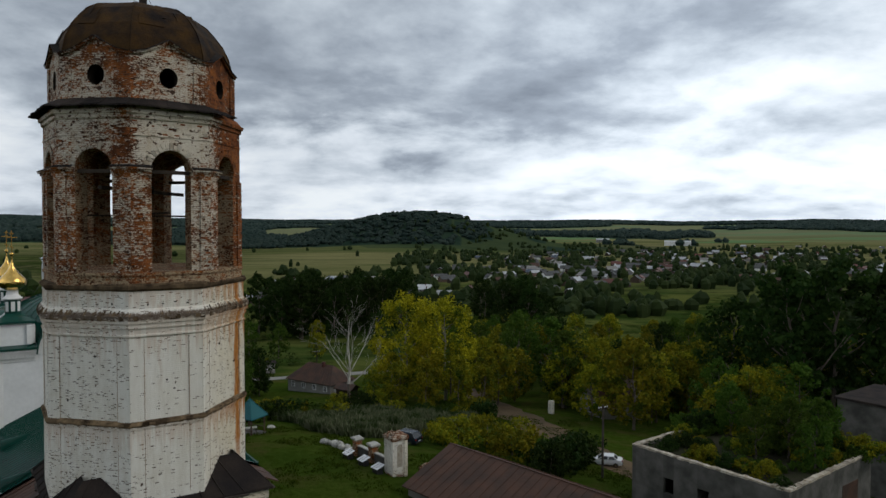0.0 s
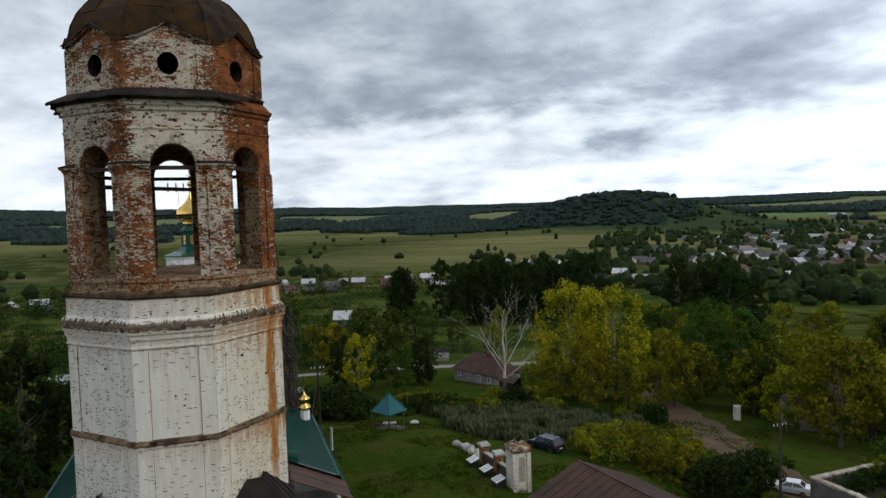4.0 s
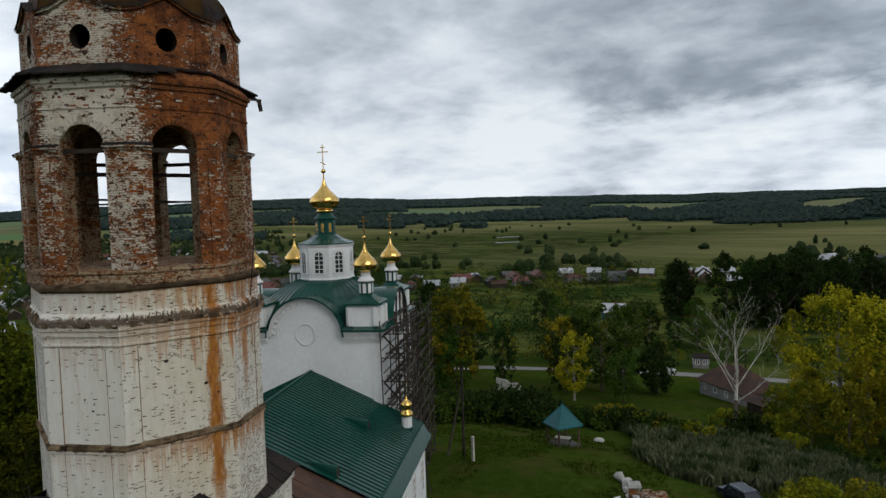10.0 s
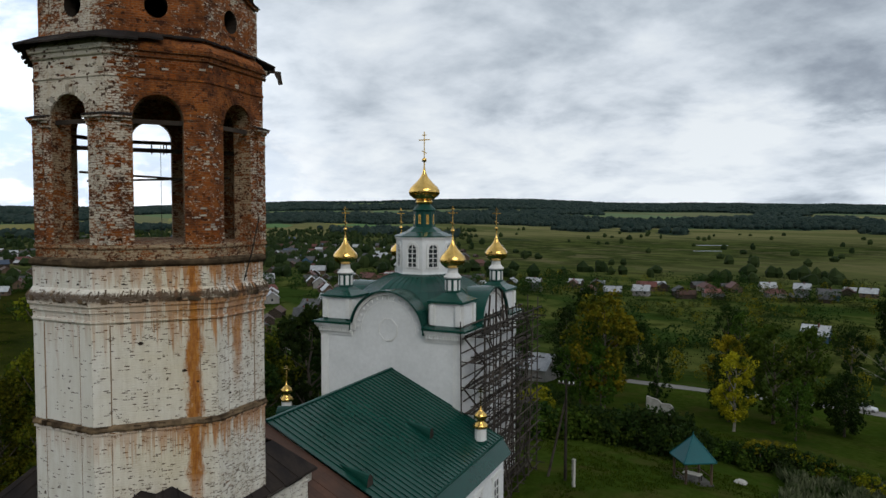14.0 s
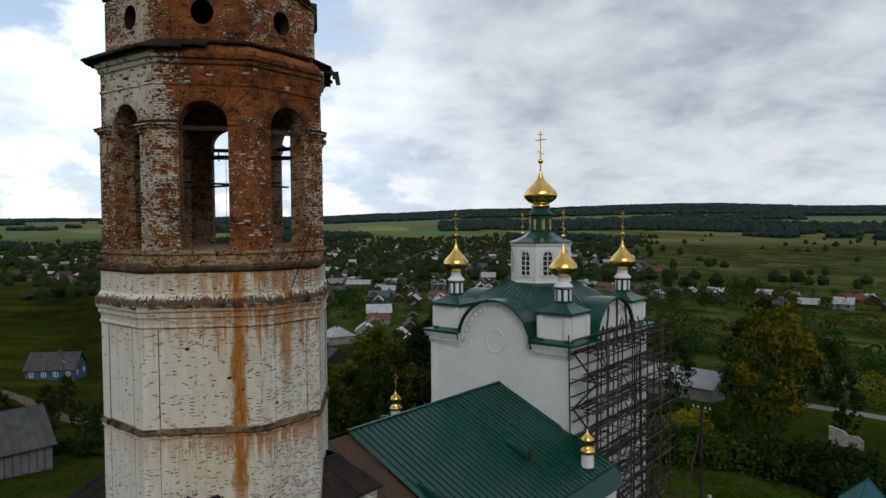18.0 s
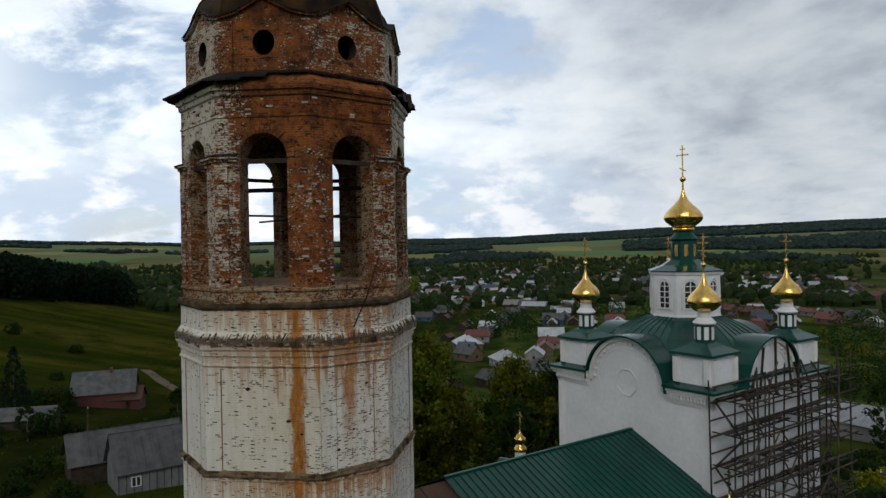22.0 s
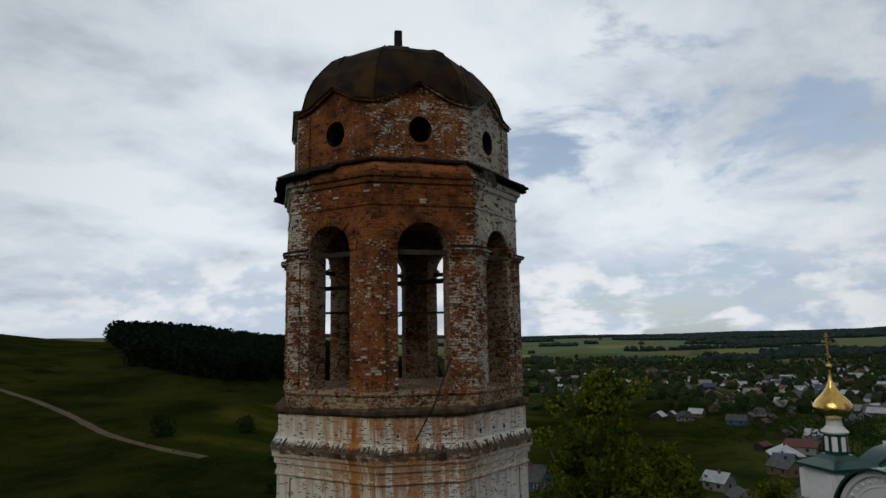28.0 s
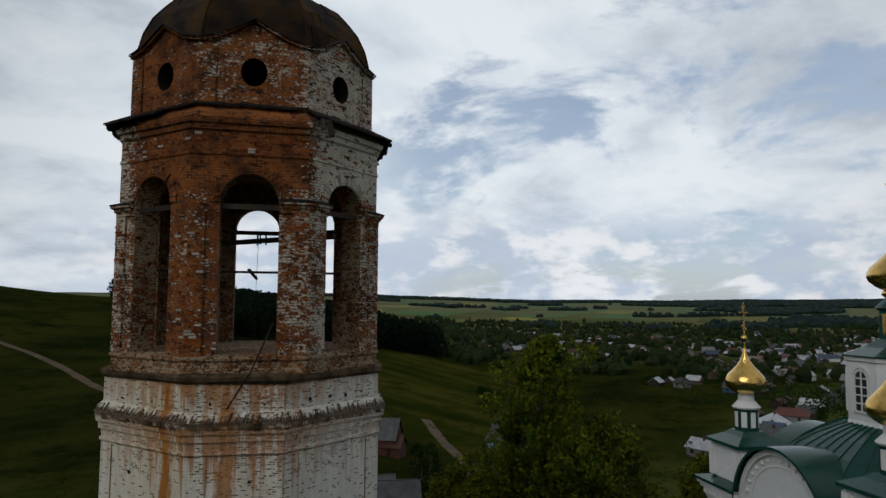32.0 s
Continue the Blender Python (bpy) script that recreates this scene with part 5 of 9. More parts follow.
            cols.append([bm.verts.new(Vector((r * math.cos(a0), r * math.sin(a0), z + random.uniform(-0.02, 0.02))).lerp(Vector((r * math.cos(a1), r * math.sin(a1), z)), t)) for z, r in prof])
        for c0, c1 in zip(cols, cols[1:]):
            for j in range(len(prof) - 1):
                bm.faces.new((c0[j], c1[j], c1[j + 1], c0[j + 1]))
        part("dome_panel", bm, "domesheet", tower, "rusty dark dome sheet")
        bm = B()
        for (z0, r0_), (z1, r1_) in zip(prof, prof[1:]):
            rod(bm, ((r0_ + 0.02) * math.cos(a0), (r0_ + 0.02) * math.sin(a0), z0), ((r1_ + 0.02) * math.cos(a0), (r1_ + 0.02) * math.sin(a0), z1), 0.035, 5)
        part("dome_rib", bm, "domesheet", tower)
    bm = rod(B(), (0, 0, 38.8), (0, 0, 40.5), 0.27, 4, 0.25)
    part("finial_stump", bm, "darkroof", tower, "blackened stump of the lost spire")
    for a in (20, 200):
        part("stay_wire", rod(B(), (0.25 * math.cos(radians(a)), 0.25 * math.sin(radians(a)), 39.9), (0.8 * math.cos(radians(a)), 0.8 * math.sin(radians(a)), 38.85), 0.02, 4), "darkroof", tower)
    rn = random.Random(14)
    for k in range(26):
        a, i = rn.uniform(0, 2 * math.pi), rn.randrange(1, 7)
        (z0, r0_), (z1, r1_) = prof[i], prof[i + 1]
        half = rn.uniform(0.35, 0.8) / r0_
        fl = [math.cos(radians(22.5)) / math.cos(((t - radians(22.5 + BELFRY)) % radians(45)) - radians(22.5)) + 0.012 for t in (a - half, a + half)]
        curl = rn.choice((0.0, 0.02, 0.05, 0.12))
        p = [(r0_ * fl[0], a - half, z0 - 0.02), (r0_ * fl[1], a + half, z0 - 0.02), (r1_ * fl[1], a + half, z1 + curl), (r1_ * fl[0], a - half, z1 + rn.choice((0.0, 0.03)))]
        bm = B()
        up_ = [bm.verts.new((r * math.cos(t), r * math.sin(t), z)) for r, t, z in p]
        dn_ = [bm.verts.new((r * 0.99 * math.cos(t), r * 0.99 * math.sin(t), z - 0.03)) for r, t, z in p]
        bm.faces.new(up_)
        bm.faces.new(dn_)
        for j in range(4):
            bm.faces.new((up_[j], up_[(j + 1) % 4], dn_[(j + 1) % 4], dn_[j]))
        part("dome_sheet", bm, "domesheet", tower, "loose rusty sheet on the dome")
    # tie beams inside the belfry
    for z, r_, mat_, w in ((28.1, 0.11, "oldwood", 0.2), (29.0, 0.1, "oldwood", 0.24), (26.7, 0.05, "oldwood", 0.1)):
        for k in range(4):
            a = radians(45 * k + BELFRY)
            d = Vector((math.cos(a), math.sin(a), 0)) * (r2 * Q - 0.5)
            if z > 28.5 or k % 2 == (0 if z > 28 else 1) or (z > 28 and k == 3):
                continue
            part("tie_beam", beam(B(), (-d.x, -d.y, z + 0.06 * k), (d.x, d.y, z + 0.06 * k), w, w), mat_, tower, "dark timber tie beam")
    # cross bars inside the arches at springing height
    for k in range(8):
        f = face_place(k, r2 * Q - 0.25, r2 * Q - 0.45)
        part("arch_bar", beam(B(), f(-ow / 2 - 0.05, 29.0, False), f(ow / 2 + 0.05, 29.0, False), 0.1, 0.2), "oldwood", tower, "timber bar across the arch")

    # single bricks standing proud of the worn belfry faces
    rn = random.Random(27)
    shapes = []
    for ln in (0.27, 0.25, 0.13):
        bm = box(B(), -ln / 2, ln / 2, -0.04, 0.018, -0.041, 0.041)
        for v in bm.verts:
            v.co += Vector((rn.uniform(-0.008, 0.008), rn.uniform(-0.004, 0.008), rn.uniform(-0.006, 0.006)))
        shapes.append({q: mesh_of("brick", bm.copy(), q) for q in ("brick_red", "oldlime")})
        bm.free()
    spots = []
    for k, lime, n in ((6, 0.62, 70), (7, 0.30, 80), (0, 0.22, 90), (1, 0.5, 50)):
        for i in range(n):
            if i % 3:
                sg = rn.choice((-1, 1))
                spots.append((k, sg * (ow / 2 + 0.55 + 0.17 * rn.randrange(0, 3) + 0.06), 23.75 + 0.105 * rn.randrange(0, 46), r2 * Q + 0.09, lime))
            else:
                spots.append((k, 0.31 * rn.randrange(-6, 7), 30.98 + 0.105 * rn.randrange(0, 7), r2 * Q, lime))
    for k, sx, z, off, lime in spots:
        f = face_place(k, off, 0)
        a = math.degrees(2 * math.pi * k / 8) + BELFRY
        p = f(sx, z, False)
        part("brick", rn.choice(shapes)["oldlime" if rn.random() < lime else "brick_red"], "", tower, m=pose(p.x, p.y, p.z, 0, 0, a - 90))
    # broken bracket hanging from the cornice, leaning stick on the parapet
    f = face_place(1, 5.35, 0)
    br = part("broken_bracket", beam(B(), f(-1.95, 32.2, False), f(-1.95, 32.2, False) + f(0, 0, False).normalized() * 0.62, 0.12, 0.1), "oldwood", tower, "broken timber bracket under the eave")
    end = f(-1.95, 32.2, False) + f(0, 0, False).normalized() * 0.5
    part("hanging_board", beam(B(), end, end + Vector((0.05, 0.1, -0.6)), 0.1, 0.2), "oldwood", br)
    part("hanging_board", beam(B(), end + Vector((-0.1, -0.25, 0.1)), end + Vector((0.1, -0.2, -0.35)), 0.16, 0.06), "oldwood", br)
    f = face_place(0, 5.62, 0)
    part("leaning_stick", rod(B(), f(0.15, 22.95, False), f(0.95, 25.2, False) * 0.985, 0.035, 5), "oldwood", tower, "thin stick leaning on the parapet")
    part("hanging_cable", rod(B(), f(0.15, 22.95, False) + Vector((0, 0, 0.05)), f(-0.55, 21.4, False) * 1.02, 0.03, 5), "darkroof", tower)
    # bell hooks and a cord
    for x, y in ((0.5, 0.3), (0.1, 0.5), (-0.3, 0.1)):
        part("bell_hook", rod(B(), (x, y, 28.5), (x, y, 28.0), 0.035, 5), "darkroof", tower)
    part("bell_cord", rod(B(), (0.2, 0.2, 28.4), (0.3, 0.1, 23.7), 0.012, 4), "darkroof", tower)


build_tower()


# ---- church ----
church = thing("church", "white church with green metal roofs and five gilded onion domes", "church", m=CHURCH)
CC = Vector((-0.35, 32.4, 0))


def onion(bm, z0, z1, rmax, n=24, c=(0, 0)):
    """An onion dome from its neck at z0 to its tip at z1."""
    h_ = z1 - z0
    prof = [(0.0, 0.50), (0.06, 0.72), (0.14, 0.92), (0.22, 1.0), (0.30, 0.985), (0.40, 0.86), (0.50, 0.64), (0.60, 0.42), (0.70, 0.26), (0.80, 0.15), (0.90, 0.09), (1.0, 0.05)]
    return rings(bm, [(z0 + k * h_, r * rmax) for k, r in prof], n, 0, c=c)


def cross_of(bm, c, z0, z1, w=0.5):
    x, y = c
    h_ = z1 - z0
    t = 0.035
    # the bars stand across the church's axis
    beam(bm, (x, y, z0), (x, y, z1), 2 * t, 2 * t)
    beam(bm, (x - w, y, z0 + 0.70 * h_), (x + w, y, z0 + 0.70 * h_), 2 * t, 0.09)
    beam(bm, (x - w * 0.4, y, z0 + 0.88 * h_), (x + w * 0.4, y, z0 + 0.88 * h_), 2 * t, 0.08)
    beam(bm, (x - w * 0.45, y, z0 + 0.30 * h_), (x + w * 0.45, y, z0 + 0.20 * h_), 2 * t, 0.08)
    return bm


def window_in(parent, f, s, z, w, h_, mat_frame="white2", bars=(2, 4), arched=True):
    """A small-paned window on a face: f(s, z, depth) gives the point."""
    bm = B()
    pts = [(s - w / 2, z), (s + w / 2, z)] + ([(s + w / 2 * math.cos(math.pi * k / 8), z + h_ - w / 2 + w / 2 * math.sin(math.pi * k / 8)) for k in range(9)] if arched else [(s + w / 2, z + h_), (s - w / 2, z + h_)])
    bm.faces.new([bm.verts.new(f(a, b_, 0.02)) for a, b_ in pts])
    pane = part("window", bm, "glass", parent, "dark small-paned window")
    bm = B()
    for i in range(len(pts)):
        a, b_ = pts[i], pts[(i + 1) % len(pts)]
        beam(bm, f(a[0], a[1], 0.04), f(b_[0], b_[1], 0.04), 0.10, 0.10)
    for i in range(1, bars[0]):
        x = s - w / 2 + w * i / bars[0]
        beam(bm, f(x, z, 0.04), f(x, z + h_ - 0.05, 0.04), 0.06, 0.06)
    for i in range(1, bars[1]):
        zz = z + h_ * i / bars[1]
        beam(bm, f(s - w / 2, zz, 0.04), f(s + w / 2, zz, 0.04), 0.06, 0.06)
    part("window_frame", bm, mat_frame, pane, "white window frame with glazing bars")


def build_church():
    hx, y0, y1 = 6.75, 25.4, 39.4
    cx = CC.x
    # main block
    part("main_wall", box(B(), cx - hx, cx + hx, y0, y1, -1, 15.4), "white", church, "smooth white plastered wall")
    for sx in (-1, 1):
        for yy in (y0, y1):
            x, s = cx + sx * (hx - 0.35), -1 if yy == y0 else 1
            part("corner_pilaster", box(B(), x - 0.36, x + 0.36, yy + s * 0.03 - 0.04, yy + s * 0.03 + 0.04, -1, 14.5), "white2", church)
    # cornices, one to each side, broken by the gable arches
    ra = 3.5
    for side in range(4):
        ang = radians(90 * side)
        rot = Matrix.Rotation(ang, 4, "Z")
        half = hx if side % 2 == 0 else (y1 - y0) / 2
        out = (y1 - y0) / 2 if side % 2 == 0 else hx

        def P(s, d, z):
            v = rot @ Vector((s, -(out + d), z))
            return Vector((CC.x + v.x, (y0 + y1) / 2 + v.y, z))
        for sg in (-1, 1):
            bm = B()
            for za, zb, d in ((14.45, 14.6, 0.10), (14.6, 15.05, 0.14), (15.05, 15.25, 0.34), (15.25, 15.55, 0.46)):
                lo = [P(sg * ra, d, za), P(sg * (half + d), d, za), P(sg * (half + d), -0.3, za), P(sg * ra, -0.3, za)]
                v0, v1 = [bm.verts.new(p) for p in lo], [bm.verts.new((p.x, p.y, zb)) for p in lo]
                bm.faces.new(v0)
                bm.faces.new(v1)
                for j in range(4):
                    bm.faces.new((v0[j], v0[(j + 1) % 4], v1[(j + 1) % 4], v1[j]))
            co = part("cornice", bm, "white2", church, "white moulded cornice")
            m = 13
            for i in range(m):
                s = sg * (ra + 0.2 + (half - ra - 0.25) * i / (m - 1))
                bm = B()
                a, b_ = P(s - 0.07, 0.14, 14.75), P(s + 0.07, 0.30, 15.05)
                box(bm, min(a.x, b_.x), max(a.x, b_.x), min(a.y, b_.y), max(a.y, b_.y), 14.75, 15.05)
                part("dentil", bm, "white2", co)
        # gable arch
        bm = B()
        arc = [(ra * math.cos(math.pi * k / 20), 15.0 + ra * math.sin(math.pi * k / 20)) for k in range(21)]
        o = [bm.verts.new(P(s, 0.006, z)) for s, z in arc]
        i_ = [bm.verts.new(P(s, -0.8, z)) for s, z in arc]
        bm.faces.new(o)
        bm.faces.new(i_)
        for a in range(20):
            bm.faces.new((o[a], o[a + 1], i_[a + 1], i_[a]))
        bm.faces.new((o[0], o[20], i_[20], i_[0]))
        gab = part("gable_arch", bm, "white", church, "white semicircular gable")
        for rr, d, wdt in ((3.32, 0.10, 0.30), (2.65, 0.03, 0.07)):
            bm = B()
            pts = [(rr * math.cos(math.pi * k / 20), 15.0 + rr * math.sin(math.pi * k / 20)) for k in range(21)]
            for a, b_ in zip(pts, pts[1:]):
                beam(bm, P(a[0], d, a[1]), P(b_[0], d, b_[1]), wdt * 0.6, wdt)
            part("arch_moulding", bm, "white2", gab)
        for k in range(17):
            a = math.pi * (k + 0.5) / 17
            part("arch_dentil", beam(B(), P(2.86 * math.cos(a), 0.06, 15 + 2.86 * math.sin(a)), P(3.06 * math.cos(a), 0.06, 15 + 3.06 * math.sin(a)), 0.14, 0.14), "white2", gab)
        bm = B()
        oc = [[(k_ * math.cos(radians(22.5 + 45 * k)), 15.2 + 1.07 * k_ * math.sin(radians(22.5 + 45 * k))) for k in range(8)] for k_ in (0.98, 0.88)]
        lp = [[bm.verts.new(P(s_, d_, z_)) for s_, z_ in ring] for ring, d_ in ((oc[0], -0.01), (oc[0], 0.07), (oc[1], 0.07), (oc[1], -0.01))]
        for a, b_ in zip(lp, lp[1:]):
            for k in range(8):
                bm.faces.new((a[k], a[(k + 1) % 8], b_[(k + 1) % 8], b_[k]))
        part("roundel", bm, "white2", gab, "octagonal plaster frame")
        # curved sheet over the gable, running back to the drum
        bm = B()
        rr = ra + 0.10
        rows = []
        for k in range(21):
            a = math.pi * k / 20
            row = []
            for d, f in ((0.50, 1.0), (-1.0, 1.0), (-2.6, 0.97), (-4.2, 0.86)):
                row.append(bm.verts.new(P(rr * f * math.cos(a), d, 15.0 + rr * math.sin(a) * f + (0.5 if d < -3 else 0))))
            rows.append(row)
        for a, b_ in zip(rows, rows[1:]):
            for j in range(3):
                bm.faces.new((a[j], a[j + 1], b_[j + 1], b_[j]))
        part("gable_roof", bm, "green", church, "green metal sheet over the gable", smooth=True)
        bm = B()
        for k in range(20):
            a, b_ = math.pi * k / 20, math.pi * (k + 1) / 20
            quad(bm, P(rr * math.cos(a), 0.50, 15 + rr * math.sin(a)), P(rr * math.cos(b_), 0.50, 15 + rr * math.sin(b_)), P((rr - 0.13) * math.cos(b_), 0.50, 15 + (rr - 0.13) * math.sin(b_)), P((rr - 0.13) * math.cos(a), 0.50, 15 + (rr - 0.13) * math.sin(a)))
        part("gable_edge", bm, "greentrim", church)
        # low corner roofs
        for sg in (-1, 1):
            bm = B()
            quad(bm, P(sg * (ra - 0.1), 0.62, 15.62), P(sg * (half + 0.62), 0.62, 15.62), P(sg * (half - 3.0), -3.0, 16.5), P(sg * (ra - 0.1), -3.0, 16.5))
            quad(bm, P(sg * (ra - 0.1), 0.62, 15.48), P(sg * (half + 0.62), 0.62, 15.48), P(sg * (half + 0.62), 0.62, 15.64), P(sg * (ra - 0.1), 0.62, 15.64))
            quad(bm, P(sg * (ra - 0.1), 0.62, 15.50), P(sg * (half + 0.62), 0.62, 15.50), P(sg * (half - 0.2), -0.2, 15.50), P(sg * (ra - 0.1), -0.2, 15.50))
            part("eave_roof", bm, "green", church, "green metal eave")
    # big vaulted roof to the drum
    mx, my = CC.x, (y0 + y1) / 2
    prof = [(15.7, 7.5), (16.6, 7.05), (17.5, 6.3), (18.3, 5.3), (18.95, 4.2), (19.4, 3.2), (19.7, 2.3)]
    for k in range(8):
        a0, a1 = radians(22.5 + 45 * k), radians(67.5 + 45 * k)
        bm = B()
        cols = []
        for i in range(5):
            t = i / 4
            cols.append([bm.verts.new(Vector((mx + r * math.cos(a0), my + r * math.sin(a0), z)).lerp(Vector((mx + r * math.cos(a1), my + r * math.sin(a1), z)), t)) for z, r in prof])
        for c0, c1 in zip(cols, cols[1:]):
            for j in range(len(prof) - 1):
                bm.faces.new((c0[j], c1[j], c1[j + 1], c0[j + 1]))
        vault = part("vault_panel", bm, "green", church, "curved green metal roof panel", smooth=False)
    for k in range(48):
        a = 2 * math.pi * k / 48
        kk = math.cos(radians(22.5)) / math.cos(((a - radians(22.5)) % radians(45)) - radians(22.5))
        bm = B()
        for (z0, r0), (z1, r1) in zip(prof, prof[1:]):
            beam(bm, (mx + r0 * kk * math.cos(a), my + r0 * kk * math.sin(a), z0 + 0.02), (mx + r1 * kk * math.cos(a), my + r1 * kk * math.sin(a), z1 + 0.02), 0.03, 0.06)
        part("seam", bm, "green", vault)
    # light drum
    dr = 2.62
    drum = part("drum", rings(B(), [(19.0, dr + 0.34), (19.45, dr + 0.12), (19.75, dr), (22.85, dr)], c=(mx, my)), "white", church, "white octagonal light drum")
    part("drum_cornice", rings(B(), [(22.70, dr + 0.04), (22.75, dr + 0.10), (22.95, dr + 0.13)], c=(mx, my)), "white2", drum)
    for k in range(8):
        ang = radians(45 * k)
        n, t = Vector((math.cos(ang), math.sin(ang), 0)), Vector((-math.sin(ang), math.cos(ang), 0))
        o = Vector((mx, my, 0)) + n * dr * Q
        window_in(drum, lambda s, z, d, o=o, n=n, t=t: o + n * d + t * s + Vector((0, 0, z)), 0, 20.2, 0.92, 2.1, bars=(2, 5))
        bm = B()
        arc = [(0.58 * math.cos(math.pi * j / 10), 21.84 + 0.62 * math.sin(math.pi * j / 10)) for j in range(11)]
        for (s0, z0), (s1, z1) in zip([(0.58, 20.1)] + arc, arc + [(-0.58, 20.1)]):
            beam(bm, o + n * 0.04 + t * s0 + Vector((0, 0, z0)), o + n * 0.04 + t * s1 + Vector((0, 0, z1)), 0.12, 0.12)
        part("window_surround", bm, "white2", drum)
    part("drum_roof", rings(B(), [(22.95, dr + 0.20), (23.03, dr + 0.22), (23.42, 1.75), (23.85, 1.12)], c=(mx, my)), "green", drum, "green metal roof of the drum")
    lan = part("lantern", rings(B(), [(23.75, 1.04), (25.35, 0.98)], c=(mx, my)), "greentrim", church, "dark green lantern")
    for k in range(8):
        a = radians(45 * k)
        n, t = Vector((math.cos(a), math.sin(a), 0)), Vector((-math.sin(a), math.cos(a), 0))
        o = Vector((mx, my, 0)) + n * 0.965
        bm = B()
        quad(bm, *[o + t * s + Vector((0, 0, z)) for s, z in ((-0.14, 24.1), (0.14, 24.1), (0.14, 25.0), (-0.14, 25.0))])
        part("lantern_panel", bm, "gold", lan)
    part("lantern_crown", rings(B(), [(25.3, 1.0), (25.42, 1.12), (25.55, 1.02), (25.9, 0.66), (26.1, 0.55)], 16, 0, c=(mx, my)), "greentrim", lan)
    dome = part("main_dome", onion(B(), 26.35, 29.4, 1.46, 28, c=(mx, my)), "gold", church, "gilded main onion dome", smooth=True)
    part("dome_collar", rings(B(), [(25.95, 0.62), (26.08, 0.80), (26.22, 0.80), (26.42, 0.66)], 24, 0, c=(mx, my)), "gold", dome, smooth=True)
    part("orb", rings(B(), [(29.85, 0.05), (29.95, 0.2), (30.08, 0.24), (30.2, 0.2), (30.32, 0.05)], 14, 0, c=(mx, my)), "gold", dome, smooth=True)
    part("cross", cross_of(rod(B(), (mx, my, 29.2), (mx, my, 30.2), 0.07, 8), (mx, my), 30.2, 32.7, 0.55), "gold", dome, "gilded eight-pointed cross")
    # four corner domes
    for sx in (-1, 1):
        for yy in (26.95, 37.6):
            x = CC.x + sx * 5.2 + (0.1 if sx > 0 else 0)
            c = (x, yy)
            ped = part("dome_pedestal", box(B(), x - 1.35, x + 1.35, yy - 1.35, yy + 1.35, 15.5, 17.75), "white", church, "white square pedestal")
            for ang in range(4):
                rot = Matrix.Rotation(radians(90 * ang), 3, "Z")
                for s in (-1.15, 1.15):
                    v = rot @ Vector((s, -1.38, 0))
                    part("pedestal_pilaster", box(B(), x + v.x - 0.2, x + v.x + 0.2, yy + v.y - 0.2, yy + v.y + 0.2, 15.9, 17.55), "white2", ped)
            part("pedestal_cornice", box(B(), x - 1.62, x + 1.62, yy - 1.62, yy + 1.62, 17.72, 17.9), "greentrim", ped)
            part("pedestal_roof", rings(B(), [(17.9, 1.62 * 1.41), (18.25, 0.9 * 1.41), (18.5, 0.6 * 1.41)], 4, 45, c=c), "green", ped)
            la = part("cupola_lantern", rings(B(), [(18.3, 0.66), (19.75, 0.62)], c=c), "greentrim", ped)
            for k in range(8):
                a = radians(45 * k)
                n, t = Vector((math.cos(a), math.sin(a), 0)), Vector((-math.sin(a), math.cos(a), 0))
                o = Vector((x, yy, 0)) + n * 0.625
                la2 = B()
                quad(la2, *[o + t * s + Vector((0, 0, z)) for s, z in ((-0.15, 18.7), (0.15, 18.7), (0.15, 19.55), (-0.15, 19.55))])
                part("lantern_panel", la2, "white2", ped)
            part("cupola_neck", rings(B(), [(19.7, 0.70), (19.8, 0.77), (19.9, 0.68), (20.15, 0.45), (20.6, 0.42)], 16, 0, c=c), "white2", ped)
            part("onion_dome", onion(B(), 20.55, 23.15, 1.10, 24, c=c), "gold", ped, "small gilded onion dome", smooth=True)
            part("orb", rings(B(), [(23.45, 0.04), (23.55, 0.15), (23.65, 0.17), (23.75, 0.15), (23.85, 0.04)], 12, 0, c=c), "gold", ped, smooth=True)
            part("cross", cross_of(rod(B(), (x, yy, 23.0), (x, yy, 23.8), 0.055, 8), c, 23.8, 25.7, 0.42), "gold", ped, "gilded cross")
    # refectory: walls, roof slopes with standing seams
    rx, r0, r1 = 10.1, 8.9, 25.4
    part("refectory_wall", box(B(), -rx, rx, r0 + 0.3, r1 - 0.02, -1, 6.2), "white", church, "white plastered refectory wall")
    rz, ez = 11.9, 7.3
    bm = B()
    for yy in (r0 + 0.3, r1 - 0.06):
        bm.faces.new([bm.verts.new(v) for v in ((-rx, yy, 6.2), (rx, yy, 6.2), (0, yy, rz - 0.12))])
    part("refectory_gable", bm, "white", church)
    for sg in (-1, 1):
        sheet_roof("roof_panel", church, [(0, r0, rz), (0, r1 - 0.01, rz), (sg * 10.0, r1 - 0.01, ez), (sg * 10.0, r0, ez)], 0.52, "green", 0.06)
        bm = B()
        quad(bm, (sg * 10.0, r0, ez), (sg * 10.0, r1, ez), (sg * 10.75, r1, 6.15), (sg * 10.75, r0, 6.15))
        quad(bm, (sg * 10.75, r0, 6.15), (sg * 10.75, r1, 6.15), (sg * 10.05, r1, 6.1), (sg * 10.05, r0, 6.1))
        part("eave_strip", bm, "green", church, "steep green eave strip")
        part("eave_fold", beam(B(), (sg * 10.0, r0, ez + 0.03), (sg * 10.0, r1, ez + 0.03), 0.16, 0.08), "greentrim", church)
        for yy in (12.2, 16.0, 19.8, 23.6):
            o = Vector((sg * rx, yy, 0))
            window_in(church, lambda s, z, d, o=o, sg=sg: o + Vector((sg * d, s, z)), 0, 2.0, 1.1, 2.6, bars=(2, 4), arched=False)
